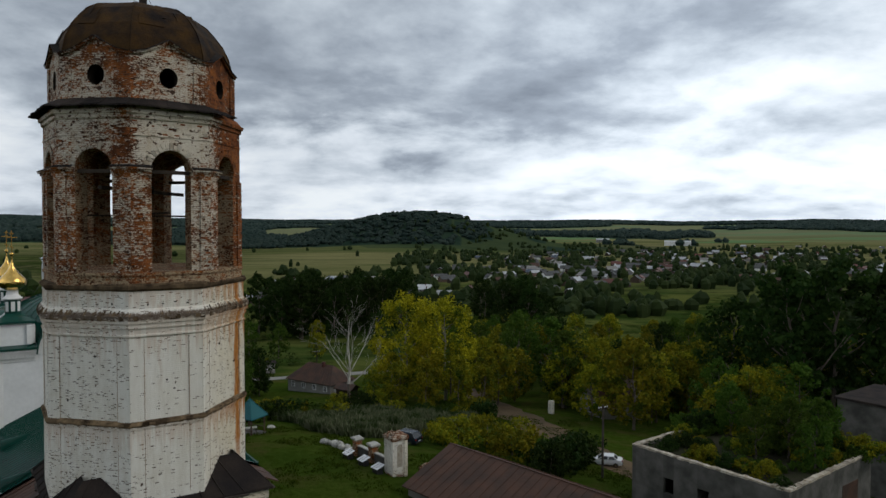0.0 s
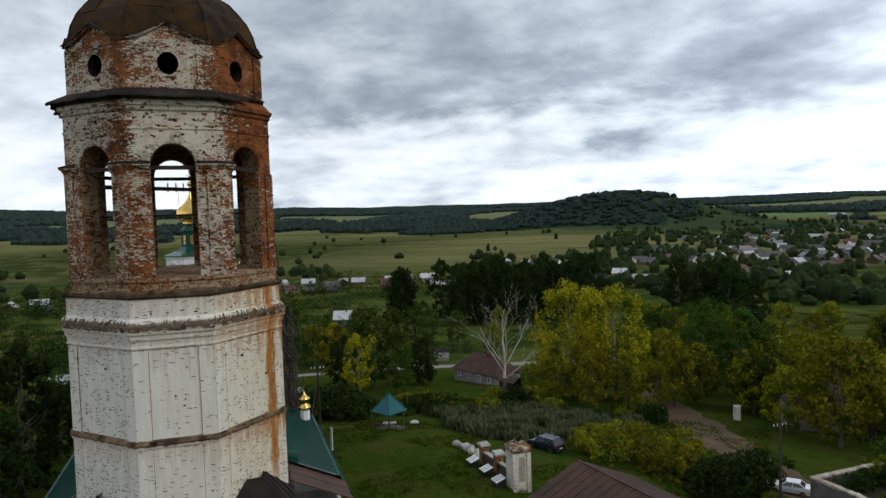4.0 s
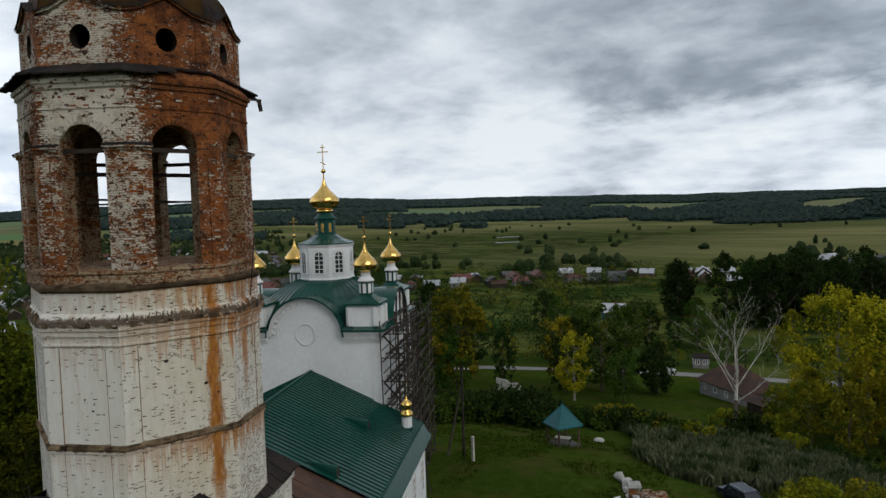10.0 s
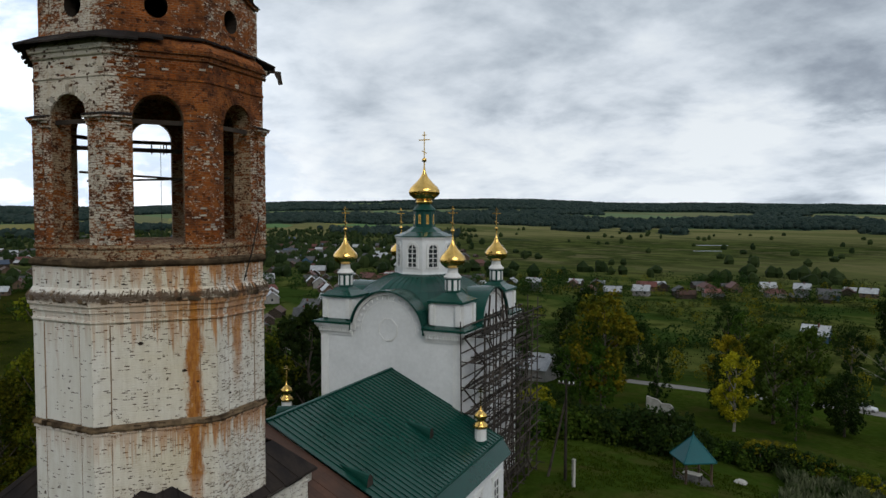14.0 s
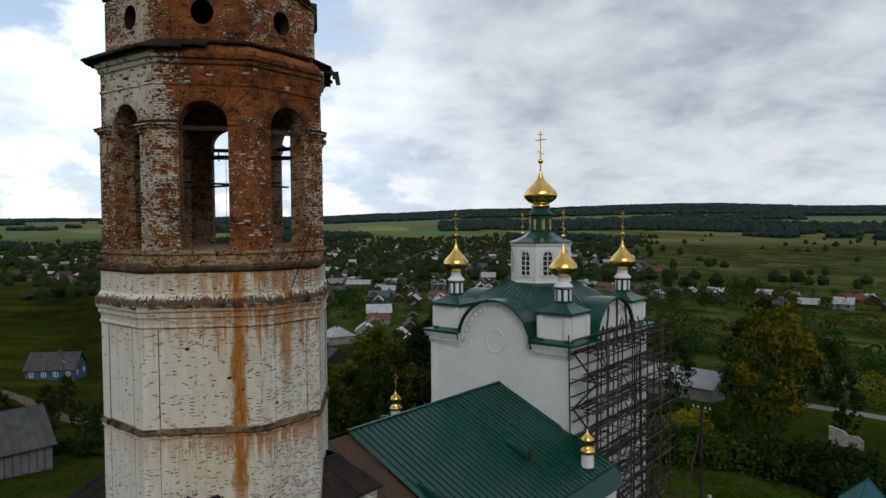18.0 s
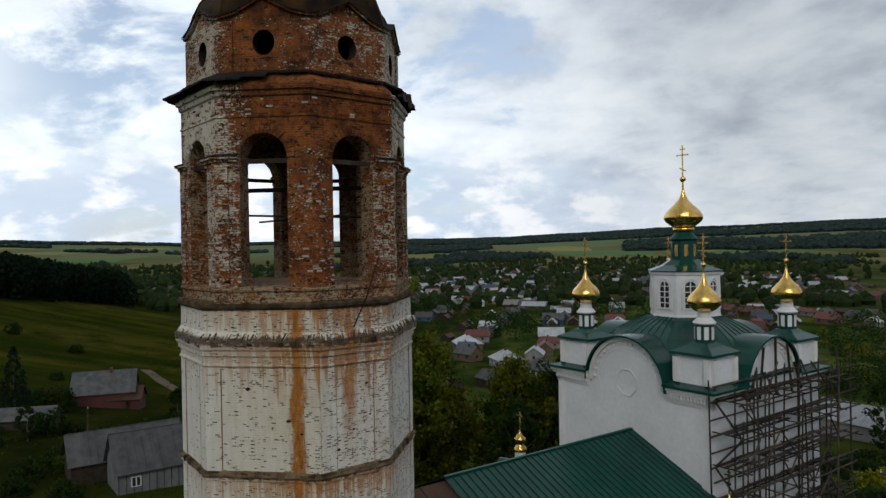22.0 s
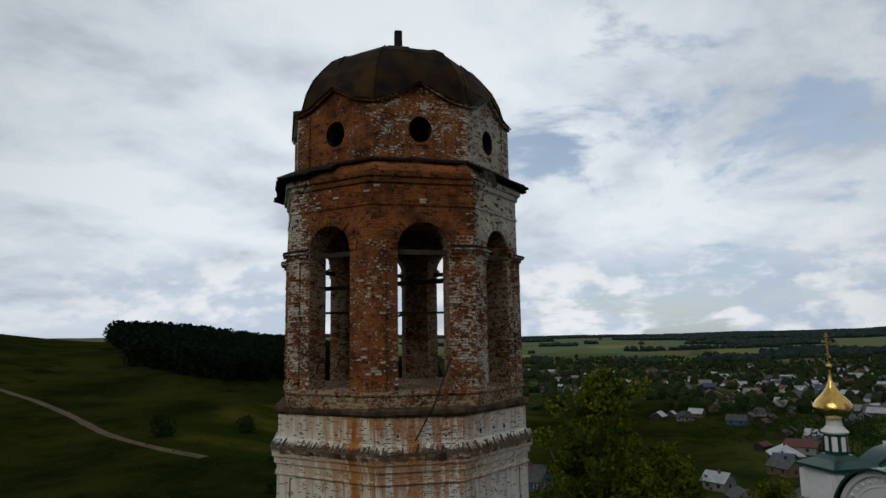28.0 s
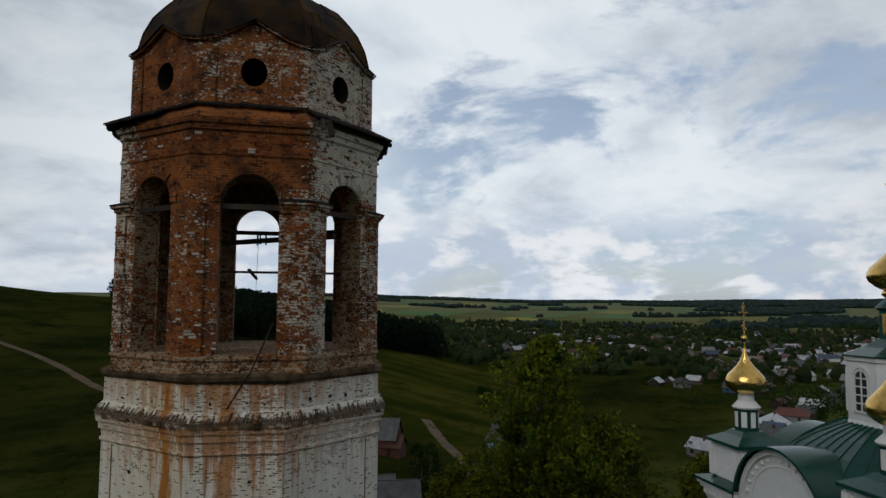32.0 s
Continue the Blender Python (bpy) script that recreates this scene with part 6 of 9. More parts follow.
            for s in (-0.75, 0.75):
                part("window_surround", box(B(), o.x - 0.08, o.x + 0.08, yy + s - 0.12, yy + s + 0.12, 1.8, 4.9), "white2", church)
            part("window_hood", box(B(), o.x - 0.12, o.x + 0.12, yy - 1.0, yy + 1.0, 4.85, 5.05), "white2", church)
        # small dormer vents
        for xx, yy in ((6.6, 18.9), (6.9, 9.6)):
            bm = B()
            zr = rz - (rz - ez) * xx / 10.0
            arc = [(0.36 * math.cos(math.pi * k / 8), 0.75 * math.sin(math.pi * k / 8)) for k in range(9)]
            tip = bm.verts.new((sg * (xx - 2.0), yy, zr + 0.97))
            v = [bm.verts.new((sg * (xx + 0.25), yy + s, zr - 0.1 + z)) for s, z in arc]
            for a, b_ in zip(v, v[1:]):
                bm.faces.new((a, b_, tip))
            do = part("roof_vent", bm, "green", church, "small half-round roof vent")
            bm = B()
            bm.faces.new([bm.verts.new((sg * (xx + 0.24), yy + s, zr - 0.1 + z)) for s, z in arc])
            part("vent_face", bm, "wood", do)
        # small dome on a white post at the roof's corner
        x, yy = sg * 9.1, 22.9
        c = (x, yy)
        po = part("small_turret", rings(B(), [(7.3, 0.46), (8.75, 0.44)], c=c), "white2", church, "white turret with a small gilded dome")
        part("turret_foot", rings(B(), [(7.2, 0.55), (7.75, 0.5)], c=c), "greentrim", po)
        part("turret_dome", rings(B(), [(8.72, 0.55), (8.85, 0.62), (9.05, 0.45), (9.25, 0.26), (9.35, 0.3), (9.55, 0.52), (9.75, 0.48), (9.95, 0.25), (10.15, 0.08), (10.4, 0.04)], 20, 0, c=c), "gold", po, smooth=True)
        part("turret_cross", cross_of(rod(B(), (x, yy, 10.3), (x, yy, 10.9), 0.04, 6), c, 10.75, 11.8, 0.28), "gold", po)
    part("ridge_cap", beam(B(), (0, r0, rz + 0.06), (0, r1, rz + 0.06), 0.22, 0.08), "greentrim", church)
    # passage between tower and refectory with a rusty roof
    part("passage_wall", box(B(), -6.0, 6.0, 5.3, r0 + 0.35, -1, 8.3), "wash", church, "whitewashed brick passage")
    part("passage_side", box(B(), -9.6, 9.6, 5.9, r0 + 0.25, -1, 6.4), "wash", church, "whitewashed side walls of the passage")
    for sg in (-1, 1):
        for k in range(6):
            ya, yb = 5.4 + (r0 - 5.4 + 0.1) * k / 6, 5.4 + (r0 - 5.4 + 0.1) * (k + 1) / 6 - 0.02
            lf = random.uniform(-0.03, 0.02)
            bm = B()
            a = [(0, ya, 11.72 + lf), (0, yb, 11.72 + lf), (sg * 10.4, yb, 6.9 + lf + random.uniform(-0.06, 0.02)), (sg * 10.4, ya, 6.9 + lf)]
            up_, dn_ = [bm.verts.new(v) for v in a], [bm.verts.new((v[0], v[1], v[2] - 0.08)) for v in a]
            bm.faces.new(up_)
            bm.faces.new(dn_)
            for j in range(4):
                bm.faces.new((up_[j], up_[(j + 1) % 4], dn_[(j + 1) % 4], dn_[j]))
            part("passage_roof_sheet", bm, "rustroof", church, "rusty brown roof sheet")


build_church()


# ---- scaffolding on the church's south wall ----


def build_scaffold():
    sc = thing("scaffolding", "weathered timber scaffolding lashed against the white church wall", "scaffolding", m=CHURCH)
    x0 = CC.x + 6.75 + 0.35
    xs = (x0, x0 + 1.9)
    ys = [25.3 + 2.05 * k for k in range(8)]
    lv = [0.4 + 2.1 * k for k in range(8)]
    base = -0.6
    rnd = random.Random(4)
    for i, x in enumerate((xs[0], (xs[0] + xs[1]) / 2, xs[1])):
        for y in [y_ + rnd.uniform(-0.5, 0.5) for y_ in ys if i != 1 or rnd.random() < 0.4]:
            top = lv[-1] + rnd.uniform(-1.6, 2.2) if i else lv[-1] + rnd.uniform(0.4, 1.6)
            j = rnd.uniform(-0.3, 0.3)
            part("standard", rod(B(), (x + rnd.uniform(-0.12, 0.12), y + rnd.uniform(-0.2, 0.2), base), (x + rnd.uniform(-0.3, 0.3), y + j, top), rnd.uniform(0.06, 0.095), 6, 0.055), "wood", sc, "grey round timber pole")
    for z in lv:
        for x in xs:
            for dz in (0.0, rnd.uniform(0.85, 1.2)):
                part("ledger", rod(B(), (x + 0.08, ys[0] - rnd.uniform(0.3, 0.9), z + dz + rnd.uniform(-0.12, 0.12)), (x + 0.08, ys[-1] + rnd.uniform(0.3, 0.9), z + dz + rnd.uniform(-0.12, 0.12)), rnd.uniform(0.05, 0.075), 6), "wood", sc)
        for y in ys:
            part("putlog", rod(B(), (xs[0] - 0.3, y + 0.1, z + 0.05), (xs[1] + rnd.uniform(0.3, 0.9), y + 0.1, z + 0.05 + rnd.uniform(-0.1, 0.1)), 0.05, 6), "wood", sc)
        for y in range(len(ys) - 1):
            for k in range(3):
                if rnd.random() < 0.25:
                    continue
                xx = xs[0] + 0.2 + k * 0.55 + rnd.uniform(-0.1, 0.1)
                dz = rnd.uniform(0, 0.06)
                part("deck_plank", beam(B(), (xx, ys[y] - rnd.uniform(0.1, 0.4), z + 0.13 + dz), (xx + rnd.uniform(-0.15, 0.15), ys[y + 1] + rnd.uniform(0.0, 0.5), z + 0.13 + rnd.uniform(0, 0.08)), rnd.uniform(0.2, 0.34), 0.05), "wood", sc, "weathered deck plank")
        for side in range(4):
            a = rnd.randrange(0, 6)
            up = rnd.choice((0, 1))
            part("brace", rod(B(), (xs[1] + 0.12, ys[a + up], z + rnd.uniform(-0.3, 0.3)), (xs[1] + 0.12, ys[a + 1 - up] + rnd.uniform(-0.6, 0.6), z + 2.1 + rnd.uniform(-0.3, 0.3)), 0.055, 5), "wood", sc)
    # end bay braces seen from the west
    for k, z in enumerate(lv[:-1]):
        a, b = (xs[0], xs[1]) if k % 2 else (xs[1], xs[0])
        part("brace", rod(B(), (a, ys[0] - 0.12, z), (b, ys[0] - 0.12, z + 2.1), 0.075, 5), "wood", sc)
    # slanting poles round the gable arch
    for k in range(5):
        a = math.pi * (k + 0.5) / 5
        yy = 32.4 + 3.6 * math.cos(a)
        part("raker", rod(B(), (xs[0] + 0.1, yy, 14.5), (xs[0] + 0.1, 32.4 + 2.6 * math.cos(a), 15.6 + 2.9 * math.sin(a)), 0.09, 5), "oldwood", sc)
    # ladder
    lad = part("ladder", rod(B(), (xs[1] + 1.6, 27.5, base), (xs[1] + 0.3, 27.9, 5.8), 0.04, 5), "wood", sc, "long timber ladder")
    part("ladder_side", rod(B(), (xs[1] + 1.6, 28.0, base), (xs[1] + 0.3, 28.4, 5.8), 0.04, 5), "wood", lad)
    for k in range(16):
        t = (k + 0.5) / 16
        part("rung", rod(B(), (xs[1] + 1.6 - 1.3 * t, 27.5 + 0.4 * t, base + 6.4 * t), (xs[1] + 1.6 - 1.3 * t, 28.0 + 0.4 * t, base + 6.4 * t), 0.025, 5), "wood", lad)


build_scaffold()

# ---- plants ----


def leaf_mesh(name, clumps, per, size, material, seed, droop=0.0):
    """Leaves as small quads in clumps (x, y, z, radius)."""
    g = np.random.default_rng(seed)
    cl = np.array(clumps)
    n = len(cl) * per
    c = np.repeat(cl, per, axis=0)
    d = g.normal(size=(n, 3))
    d /= np.linalg.norm(d, axis=1, keepdims=True)
    rad = g.uniform(0.35, 1.0, n) ** 0.5
    p = c[:, :3] + d * (c[:, 3] * rad)[:, None]
    p[:, 2] -= droop * g.uniform(0, 1, n) * c[:, 3]
    u = g.normal(size=(n, 3))
    u /= np.linalg.norm(u, axis=1, keepdims=True)
    w = np.cross(u, d + 0.4 * g.normal(size=(n, 3)))
    w /= np.linalg.norm(w, axis=1, keepdims=True) + 1e-9
    s = size * g.uniform(0.6, 1.3, n)[:, None]
    v = np.stack([p - u * s * 0.5, p + w * s * 0.38, p + u * s * 0.5, p - w * s * 0.38], axis=1).reshape(-1, 3)
    me = bpy.data.meshes.new(name)
    me.from_pydata(v.tolist(), [], np.arange(n * 4).reshape(n, 4).tolist())
    me.materials.append(M[material])
    return me


def trunk_mesh(name, h_, r, limbs, material, seed, spread=0.3, top=0.85):
    rnd = random.Random(seed)
    bm = B()
    pts = [Vector((0, 0, -0.6))]
    n = 6
    for k in range(1, n + 1):
        pts.append(Vector((rnd.uniform(-0.02, 0.02) * h_, rnd.uniform(-0.02, 0.02) * h_, h_ * top * k / n)))
    for k in range(n):
        rod(bm, pts[k], pts[k + 1], r * (1 - k / n * 0.85), 7, r * (1 - (k + 1) / n * 0.85))
    tips = []
    for k in range(limbs):
        t = rnd.uniform(0.28, 0.92)
        i = min(n - 1, int(t * n))
        p = pts[i].lerp(pts[i + 1], t * n - i)
        a = 2.4 * k + rnd.uniform(-0.4, 0.4)
        ln = h_ * spread * (1.15 - 0.6 * t) * rnd.uniform(0.8, 1.2)
        mid = p + Vector((math.cos(a) * ln * 0.55, math.sin(a) * ln * 0.55, ln * 0.45))
        q = p + Vector((math.cos(a) * ln, math.sin(a) * ln, ln * rnd.uniform(0.8, 1.25)))
        rr = r * (1 - t * 0.8) * 0.5
        rod(bm, p, mid, rr, 5, rr * 0.7)
        rod(bm, mid, q, rr * 0.7, 5, rr * 0.25)
        tips.append((p, mid, q, rr))
    return bm, tips, pts


def tree_kind(name, leaf, bark, h_, w, seed, clumps, per, size, low=0.22, label="", slim=1.0, droop=0.0):
    """One tree, 1:1 in metres; crown of leaf clumps with gaps."""
    rnd = random.Random(seed)
    bm, tips, pts = trunk_mesh("trunk", h_, h_ * 0.016 + 0.05, 9, bark, seed, 0.28)
    cl = []
    for p, mid, q, rr in tips:
        cl.append((q.x, q.y, q.z, w * rnd.uniform(0.10, 0.17)))
    while len(cl) < clumps:
        t = rnd.uniform(0, 1)
        z = h_ * (low + (1 - low) * t)
        env = (math.sin(math.pi * min(1, (t * 0.86 + 0.12))) ** 0.75) * slim
        a, rr = rnd.uniform(0, 2 * math.pi), rnd.uniform(0.25, 1.0) ** 0.6
        k = 1 + 0.28 * noise.noise(Vector((math.cos(a) * 1.5, math.sin(a) * 1.5, z * 0.25 + seed * 7.1)))
        r = w / 2 * env * rr * k
        cl.append((r * math.cos(a), r * math.sin(a), z * (1 + 0.03 * rnd.uniform(-1, 1)), w * rnd.uniform(0.07, 0.13)))
    crown = leaf_mesh("crown", cl, per, size, leaf, seed, droop)
    ob = thing(name, label, "tree")
    part("trunk", bm, bark, ob)
    part("crown", crown, leaf, ob)
    return ob


def spruce_kind(seed, h_=16):
    rnd = random.Random(seed)
    ob = thing("spruce", "dark green spruce standing in the meadow", "tree")
    part("trunk", rod(B(), (0, 0, -0.5), (0, 0, h_ * 0.97), 0.22, 7, 0.03), "bark", ob)
    cl = []
    n = 26
    for k in range(n):
        t = k / n
        z = h_ * (0.06 + 0.92 * t)
        r = h_ * 0.26 * (1 - t) + 0.15
        m = max(3, int(11 * (1 - t)))
        for j in range(m):
            a = 2 * math.pi * j / m + k * 1.3 + rnd.uniform(-0.2, 0.2)
            q = r * rnd.uniform(0.55, 1.0)
            cl.append((q * math.cos(a), q * math.sin(a), z - 0.15 * q, 0.30 + 0.16 * r))
    part("crown", leaf_mesh("crown", cl, 26, 0.42, "needle", seed), "needle", ob)
    return ob


def put(kind, x, y, scale=1.0, turn=0.0, squash=1.0, label="", group=""):
    m = pose(x, y, ground_z(x, y), 0, 0, turn) @ Matrix.Diagonal((scale, scale, scale * squash, 1))
    ob = copy_thing(kind, m)
    return tagged(ob, label, "", group)


def bare_birch():
    """The leafless birch: dark foot, pale crooked limbs spreading into fine twigs."""
    x, y = -17.0, 123.0
    ob = thing("dead_birch", "leafless white birch with a wide fan of bare branches", "tree", m=pose(x, y, ground_z(x, y)))
    rnd = random.Random(11)
    part("trunk", rod(rod(B(), (0, 0, -0.6), (0.1, 0, 3.2), 0.36, 8, 0.28), (0.1, 0, 3.2), (0.05, 0.05, 4.6), 0.28, 8, 0.25), "bark", ob, "dark rough trunk foot")
    part("upper_trunk", rod(rod(B(), (0.05, 0.05, 4.5), (0.25, 0.1, 7.4), 0.25, 8, 0.19), (0.25, 0.1, 7.4), (0.1, 0.2, 10.5), 0.19, 7, 0.10), "deadwood", ob)

    def crooked(bm, p, d, ln, r, depth):
        n = 5 if depth == 0 else 4
        for k in range(n):
            d = (d + Vector((rnd.uniform(-0.22, 0.22), rnd.uniform(-0.22, 0.22), rnd.uniform(-0.02, 0.22) if depth < 2 else rnd.uniform(-0.16, 0.14)))).normalized()
            q = p + d * ln / n
            r1 = r * (0.80 if depth == 0 else 0.72)
            rod(bm, p, q, r, 5 if depth == 0 else 4, r1)
            if depth < 3 and k > 0:
                for _ in range(1 if depth == 0 else rnd.choice((1, 1, 2))):
                    e = (d + Vector((rnd.uniform(-0.9, 0.9), rnd.uniform(-0.9, 0.9), rnd.uniform(-0.25, 0.4)))).normalized()
                    crooked(bm, q, e, ln * rnd.uniform(0.34, 0.52), max(0.014, r1 * 0.5), depth + 1)
            p, r = q, r1

    for k, (z, tilt, ln) in enumerate(((4.4, 1.1, 7.4), (5.2, 0.8, 9.0), (5.8, 1.2, 7.0), (6.4, 0.55, 9.4), (7.0, 0.9, 7.6), (7.4, 0.45, 9.0), (8.6, 0.5, 7.4), (9.8, 0.25, 6.6))):
        bm = B()
        a = 2.4 * k + rnd.uniform(-0.3, 0.3)
        crooked(bm, Vector((0.18, 0.1, z)), Vector((math.cos(a) * tilt, math.sin(a) * tilt, 0.8)).normalized(), ln, 0.115, 0)
        part("limb", bm, "deadwood", ob, "bare pale limb with fine twigs")


T = {}
T["green"] = [tree_kind("tree", "leaf_green", "bark", 15, 10, 21, 70, 42, 0.60, 0.10, label="leafy green deciduous tree"),
              tree_kind("tree", "leaf_green", "bark", 17, 9, 22, 70, 42, 0.60, 0.12, label="tall leafy green tree")]
T["dark"] = [tree_kind("tree", "leaf_dark", "bark", 18, 11, 31, 80, 40, 0.68, 0.08, label="dark green broad-crowned tree"),
             tree_kind("tree", "leaf_dark", "bark", 20, 9.5, 32, 80, 40, 0.68, 0.10, label="tall dark green leafy tree")]
T["gold"] = [tree_kind("tree", "leaf_gold", "birchbark", 19, 13, 41, 85, 130, 0.42, 0.12, "yellowing birch with a full crown", droop=0.5),
             tree_kind("tree", "leaf_gold", "birchbark", 15, 8, 42, 70, 60, 0.48, 0.2, "young birch turning bright yellow", droop=0.6)]
T["ochre"] = [tree_kind("tree", "leaf_ochre", "bark", 12, 10, 51, 70, 46, 0.54, 0.12, "rounded green tree turning ochre"),
              tree_kind("tree", "leaf_ochre", "bark", 14, 9, 52, 70, 46, 0.54, 0.15, "bushy tree with ochre-green leaves")]
T["poplar"] = [tree_kind("poplar", "leaf_green", "bark", 26, 10, 61, 130, 80, 0.5, 0.08, "tall poplar with a ragged crown", 0.9),
               tree_kind("poplar", "leaf_poplar", "bark", 20, 12, 62, 130, 90, 0.48, 0.04, "broad poplar with yellow-green leaves", 1.0),
               tree_kind("poplar", "leaf_poplar", "bark", 26, 12, 63, 170, 90, 0.48, 0.06, "tall yellow-green poplar with a ragged crown", 0.9)]


def bush_kind(name, leaf, seed, label, w=5.0, h_=3.2):
    rnd = random.Random(seed)
    cl = []
    for _ in range(34):
        a, r, t = rnd.uniform(0, 6.28), w / 2 * rnd.uniform(0, 1) ** 0.6, rnd.uniform(0, 1)
        cl.append((r * math.cos(a), r * math.sin(a), 0.2 + (h_ - 0.5) * t * (1 - 0.45 * (2 * r / w) ** 2), rnd.uniform(0.4, 0.75)))
    ob = thing(name, label, "bush")
    part("stem", rod(B(), (0, 0, -0.3), (0.1, 0.05, h_ * 0.6), 0.07, 5, 0.03), "bark", ob)
    part("foliage", leaf_mesh("foliage", cl, 40, 0.34, leaf, seed), leaf, ob)
    return ob


T["bush"] = [bush_kind("bush", "leaf_ochre", 71, "dense bush with yellow-green leaves"), bush_kind("bush", "leaf_dark", 72, "dense dark green leafy bush"), bush_kind("bush", "leaf_green", 73, "low spreading bush, fresh green", 5.5, 2.6)]
SPRUCE = spruce_kind(81)


def away(kinds):
    """Take the patterns out again once they have been copied."""
    for k in kinds:
        for o in (*k.children_recursive, k):
            bpy.data.objects.remove(o)


R = random.Random(77)


def grove(kind, spots, group, lo=0.85, hi=1.15):
    for x, y, s in spots:
        put(R.choice(T[kind]), x, y, s * R.uniform(lo, hi), R.uniform(0, 360), R.uniform(0.92, 1.1), group=group)


def polar(h_, r):
    a = radians(h_)
    return -22 - r * math.sin(a), 62 + r * math.cos(a)


# big yellow birches beyond the weeds
bare_birch()
for x, y, s, k in ((-7.5, 138, 1.12, 0), (0.5, 141, 1.10, 0), (-3, 133, 0.8, 1), (4, 136, 0.75, 1), (-10, 132, 0.65, 1)):
    put(T["gold"][k], x, y, s, R.uniform(0, 360), group="yellow birches")
grove("ochre", [(-8, 126, 0.55), (-3, 124, 0.6), (3, 128, 0.65), (8, 130, 0.7), (-13, 128, 0.5), (11, 136, 0.8), (15, 142, 0.95)], "trees by the dirt road")
grove("green", [(-48.5, 141, 1.05), (-46, 146, 0.8), (-66, 119, 0.7), (-70, 118, 0.8), (-74, 126, 0.9)], "trees behind the churchyard")
for x, y, s in ((-58, 142, 0.9), (-45.8, 127, 0.8)):
    put(T["gold"][1], x, y, s, R.uniform(0, 360), group="yellow birches")
grove("green", [(-39, 132, 0.5), (-41, 148, 0.7)], "trees behind the churchyard")
grove("dark", [(-78, 131, 0.8), (-84, 140, 0.85), (-90, 133, 0.8), (-97, 145, 0.9), (-94, 158, 0.8), (-72, 170, 0.6), (-110, 150, 0.9)], "trees by the street")
put(T["ochre"][1], -67.5, 121, 1.4, 40, group="trees behind the churchyard")
# hedge of bushes behind the gazebo
HEDGE = [(-56, 84), (-49.5, 92), (-43.5, 100.5), (-35.5, 103), (-28, 110), (-18, 112.5)]
for (x0, y0), (x1, y1) in zip(HEDGE, HEDGE[1:]):
    for k in range(11):
        t = k / 11
        w = R.uniform(-1.8, 2.6)
        put(T["bush"][R.choice((2, 2, 1) if x0 < -40 else (0, 2, 2, 1))], x0 + (x1 - x0) * t - w * 0.7, y0 + (y1 - y0) * t + w * 0.7, R.uniform(0.85, 1.25) * (1.4 if x0 < -40 else 0.95), R.uniform(0, 360), group="bushes behind the gazebo")
grove("dark", [(-52, 134, 0.55), (-66, 133, 0.6), (-39, 145, 0.65), (-97, 124, 0.7)], "trees behind the churchyard")
for x, y, k in ((-70, 110, 1), (-66, 104, 0), (-75, 103, 1), (-61, 98, 0), (-72, 106, 1), (-64, 108, 1), (-68, 98, 1), (-78, 110, 1), (-80, 100, 2)):
    put(T["bush"][k], x, y, R.uniform(1.2, 1.6), R.uniform(0, 360), group="bushes behind the hedge")
for k in range(14):
    put(T["bush"][R.choice((0, 0, 2, 1))], R.uniform(-20, 8), R.uniform(118, 125), R.uniform(0.7, 1.2), R.uniform(0, 360), group="bushes at the weeds' edge")
# ochre bushes near the parked car and the brown roof
for x, y, s, k in ((2, 90, 1.35, 0), (6, 93, 1.5, 0), (9, 88, 1.5, 0), (4, 97, 1.3, 0), (11, 95, 1.3, 0), (0, 95, 1.0, 0), (15, 86, 1.35, 1), (17, 89, 1.3, 1), (13, 82, 1.2, 1), (20, 95, 1.1, 1), (12, 90, 1.2, 2)):
    put(T["bush"][k], x, y, s, R.uniform(0, 360), R.uniform(0.9, 1.2), group="bushes by the car")
# wood on the slope east of the lane
spots = []
for _ in range(125):
    h_, r = R.uniform(-58, -7), R.uniform(85, 215)
    x, y = polar(h_, r)
    if math.hypot(x - 22, y - 91) < 14 or (abs(x - 12) < 9 and y < 150) or (20 < x < 62 and y < 96):
        continue
    spots.append((x, y))
for i, (x, y) in enumerate(spots):
    d = math.hypot(x + 22, y - 62)
    kind = R.choice(("ochre", "ochre", "ochre", "dark", "green")) if d > 110 else R.choice(("ochre", "ochre", "green"))
    put(R.choice(T[kind]), x, y, R.uniform(0.7, 1.02), R.uniform(0, 360), R.uniform(0.9, 1.1), group="trees on the slope")
for x, y, k in ((33, 118, 1.25), (27, 124, 0.8), (40, 128, 0.9), (46, 136, 0.9), (36, 142, 0.85), (30, 150, 0.9), (52, 146, 0.95), (24, 140, 0.8), (44, 156, 0.9), (58, 158, 0.95), (35, 165, 0.85), (50, 170, 0.9)):
    put(R.choice(T["ochre"]), x, y, k, R.uniform(0, 360), group="trees on the slope")
for h_, r, s in ((-45, 118, 1.35), (-52, 112, 1.6), (-55, 118, 1.7), (-50, 128, 1.65), (-57, 130, 1.6), (-60, 122, 1.5), (-48, 135, 1.5)):
    x, y = polar(h_, r)
    put(R.choice(T["dark"]), x, y, s, R.uniform(0, 360), group="tall trees on the slope")
# dark belt in the valley
for _ in range(46):
    h_ = R.uniform(-2, 19) if R.random() < 0.72 else R.uniform(-16, -8)
    x, y = polar(h_, R.uniform(205, 262))
    put(R.choice(T["dark"]), x, y, R.uniform(1.0, 1.3), R.uniform(0, 360), group="tree belt in the valley")
for _ in range(26):
    x, y = polar(R.uniform(-22, 34), R.uniform(150, 205))
    put(R.choice(T[R.choice(("ochre", "green", "dark"))]), x, y, R.uniform(0.5, 0.8), R.uniform(0, 360), group="trees below the churchyard")
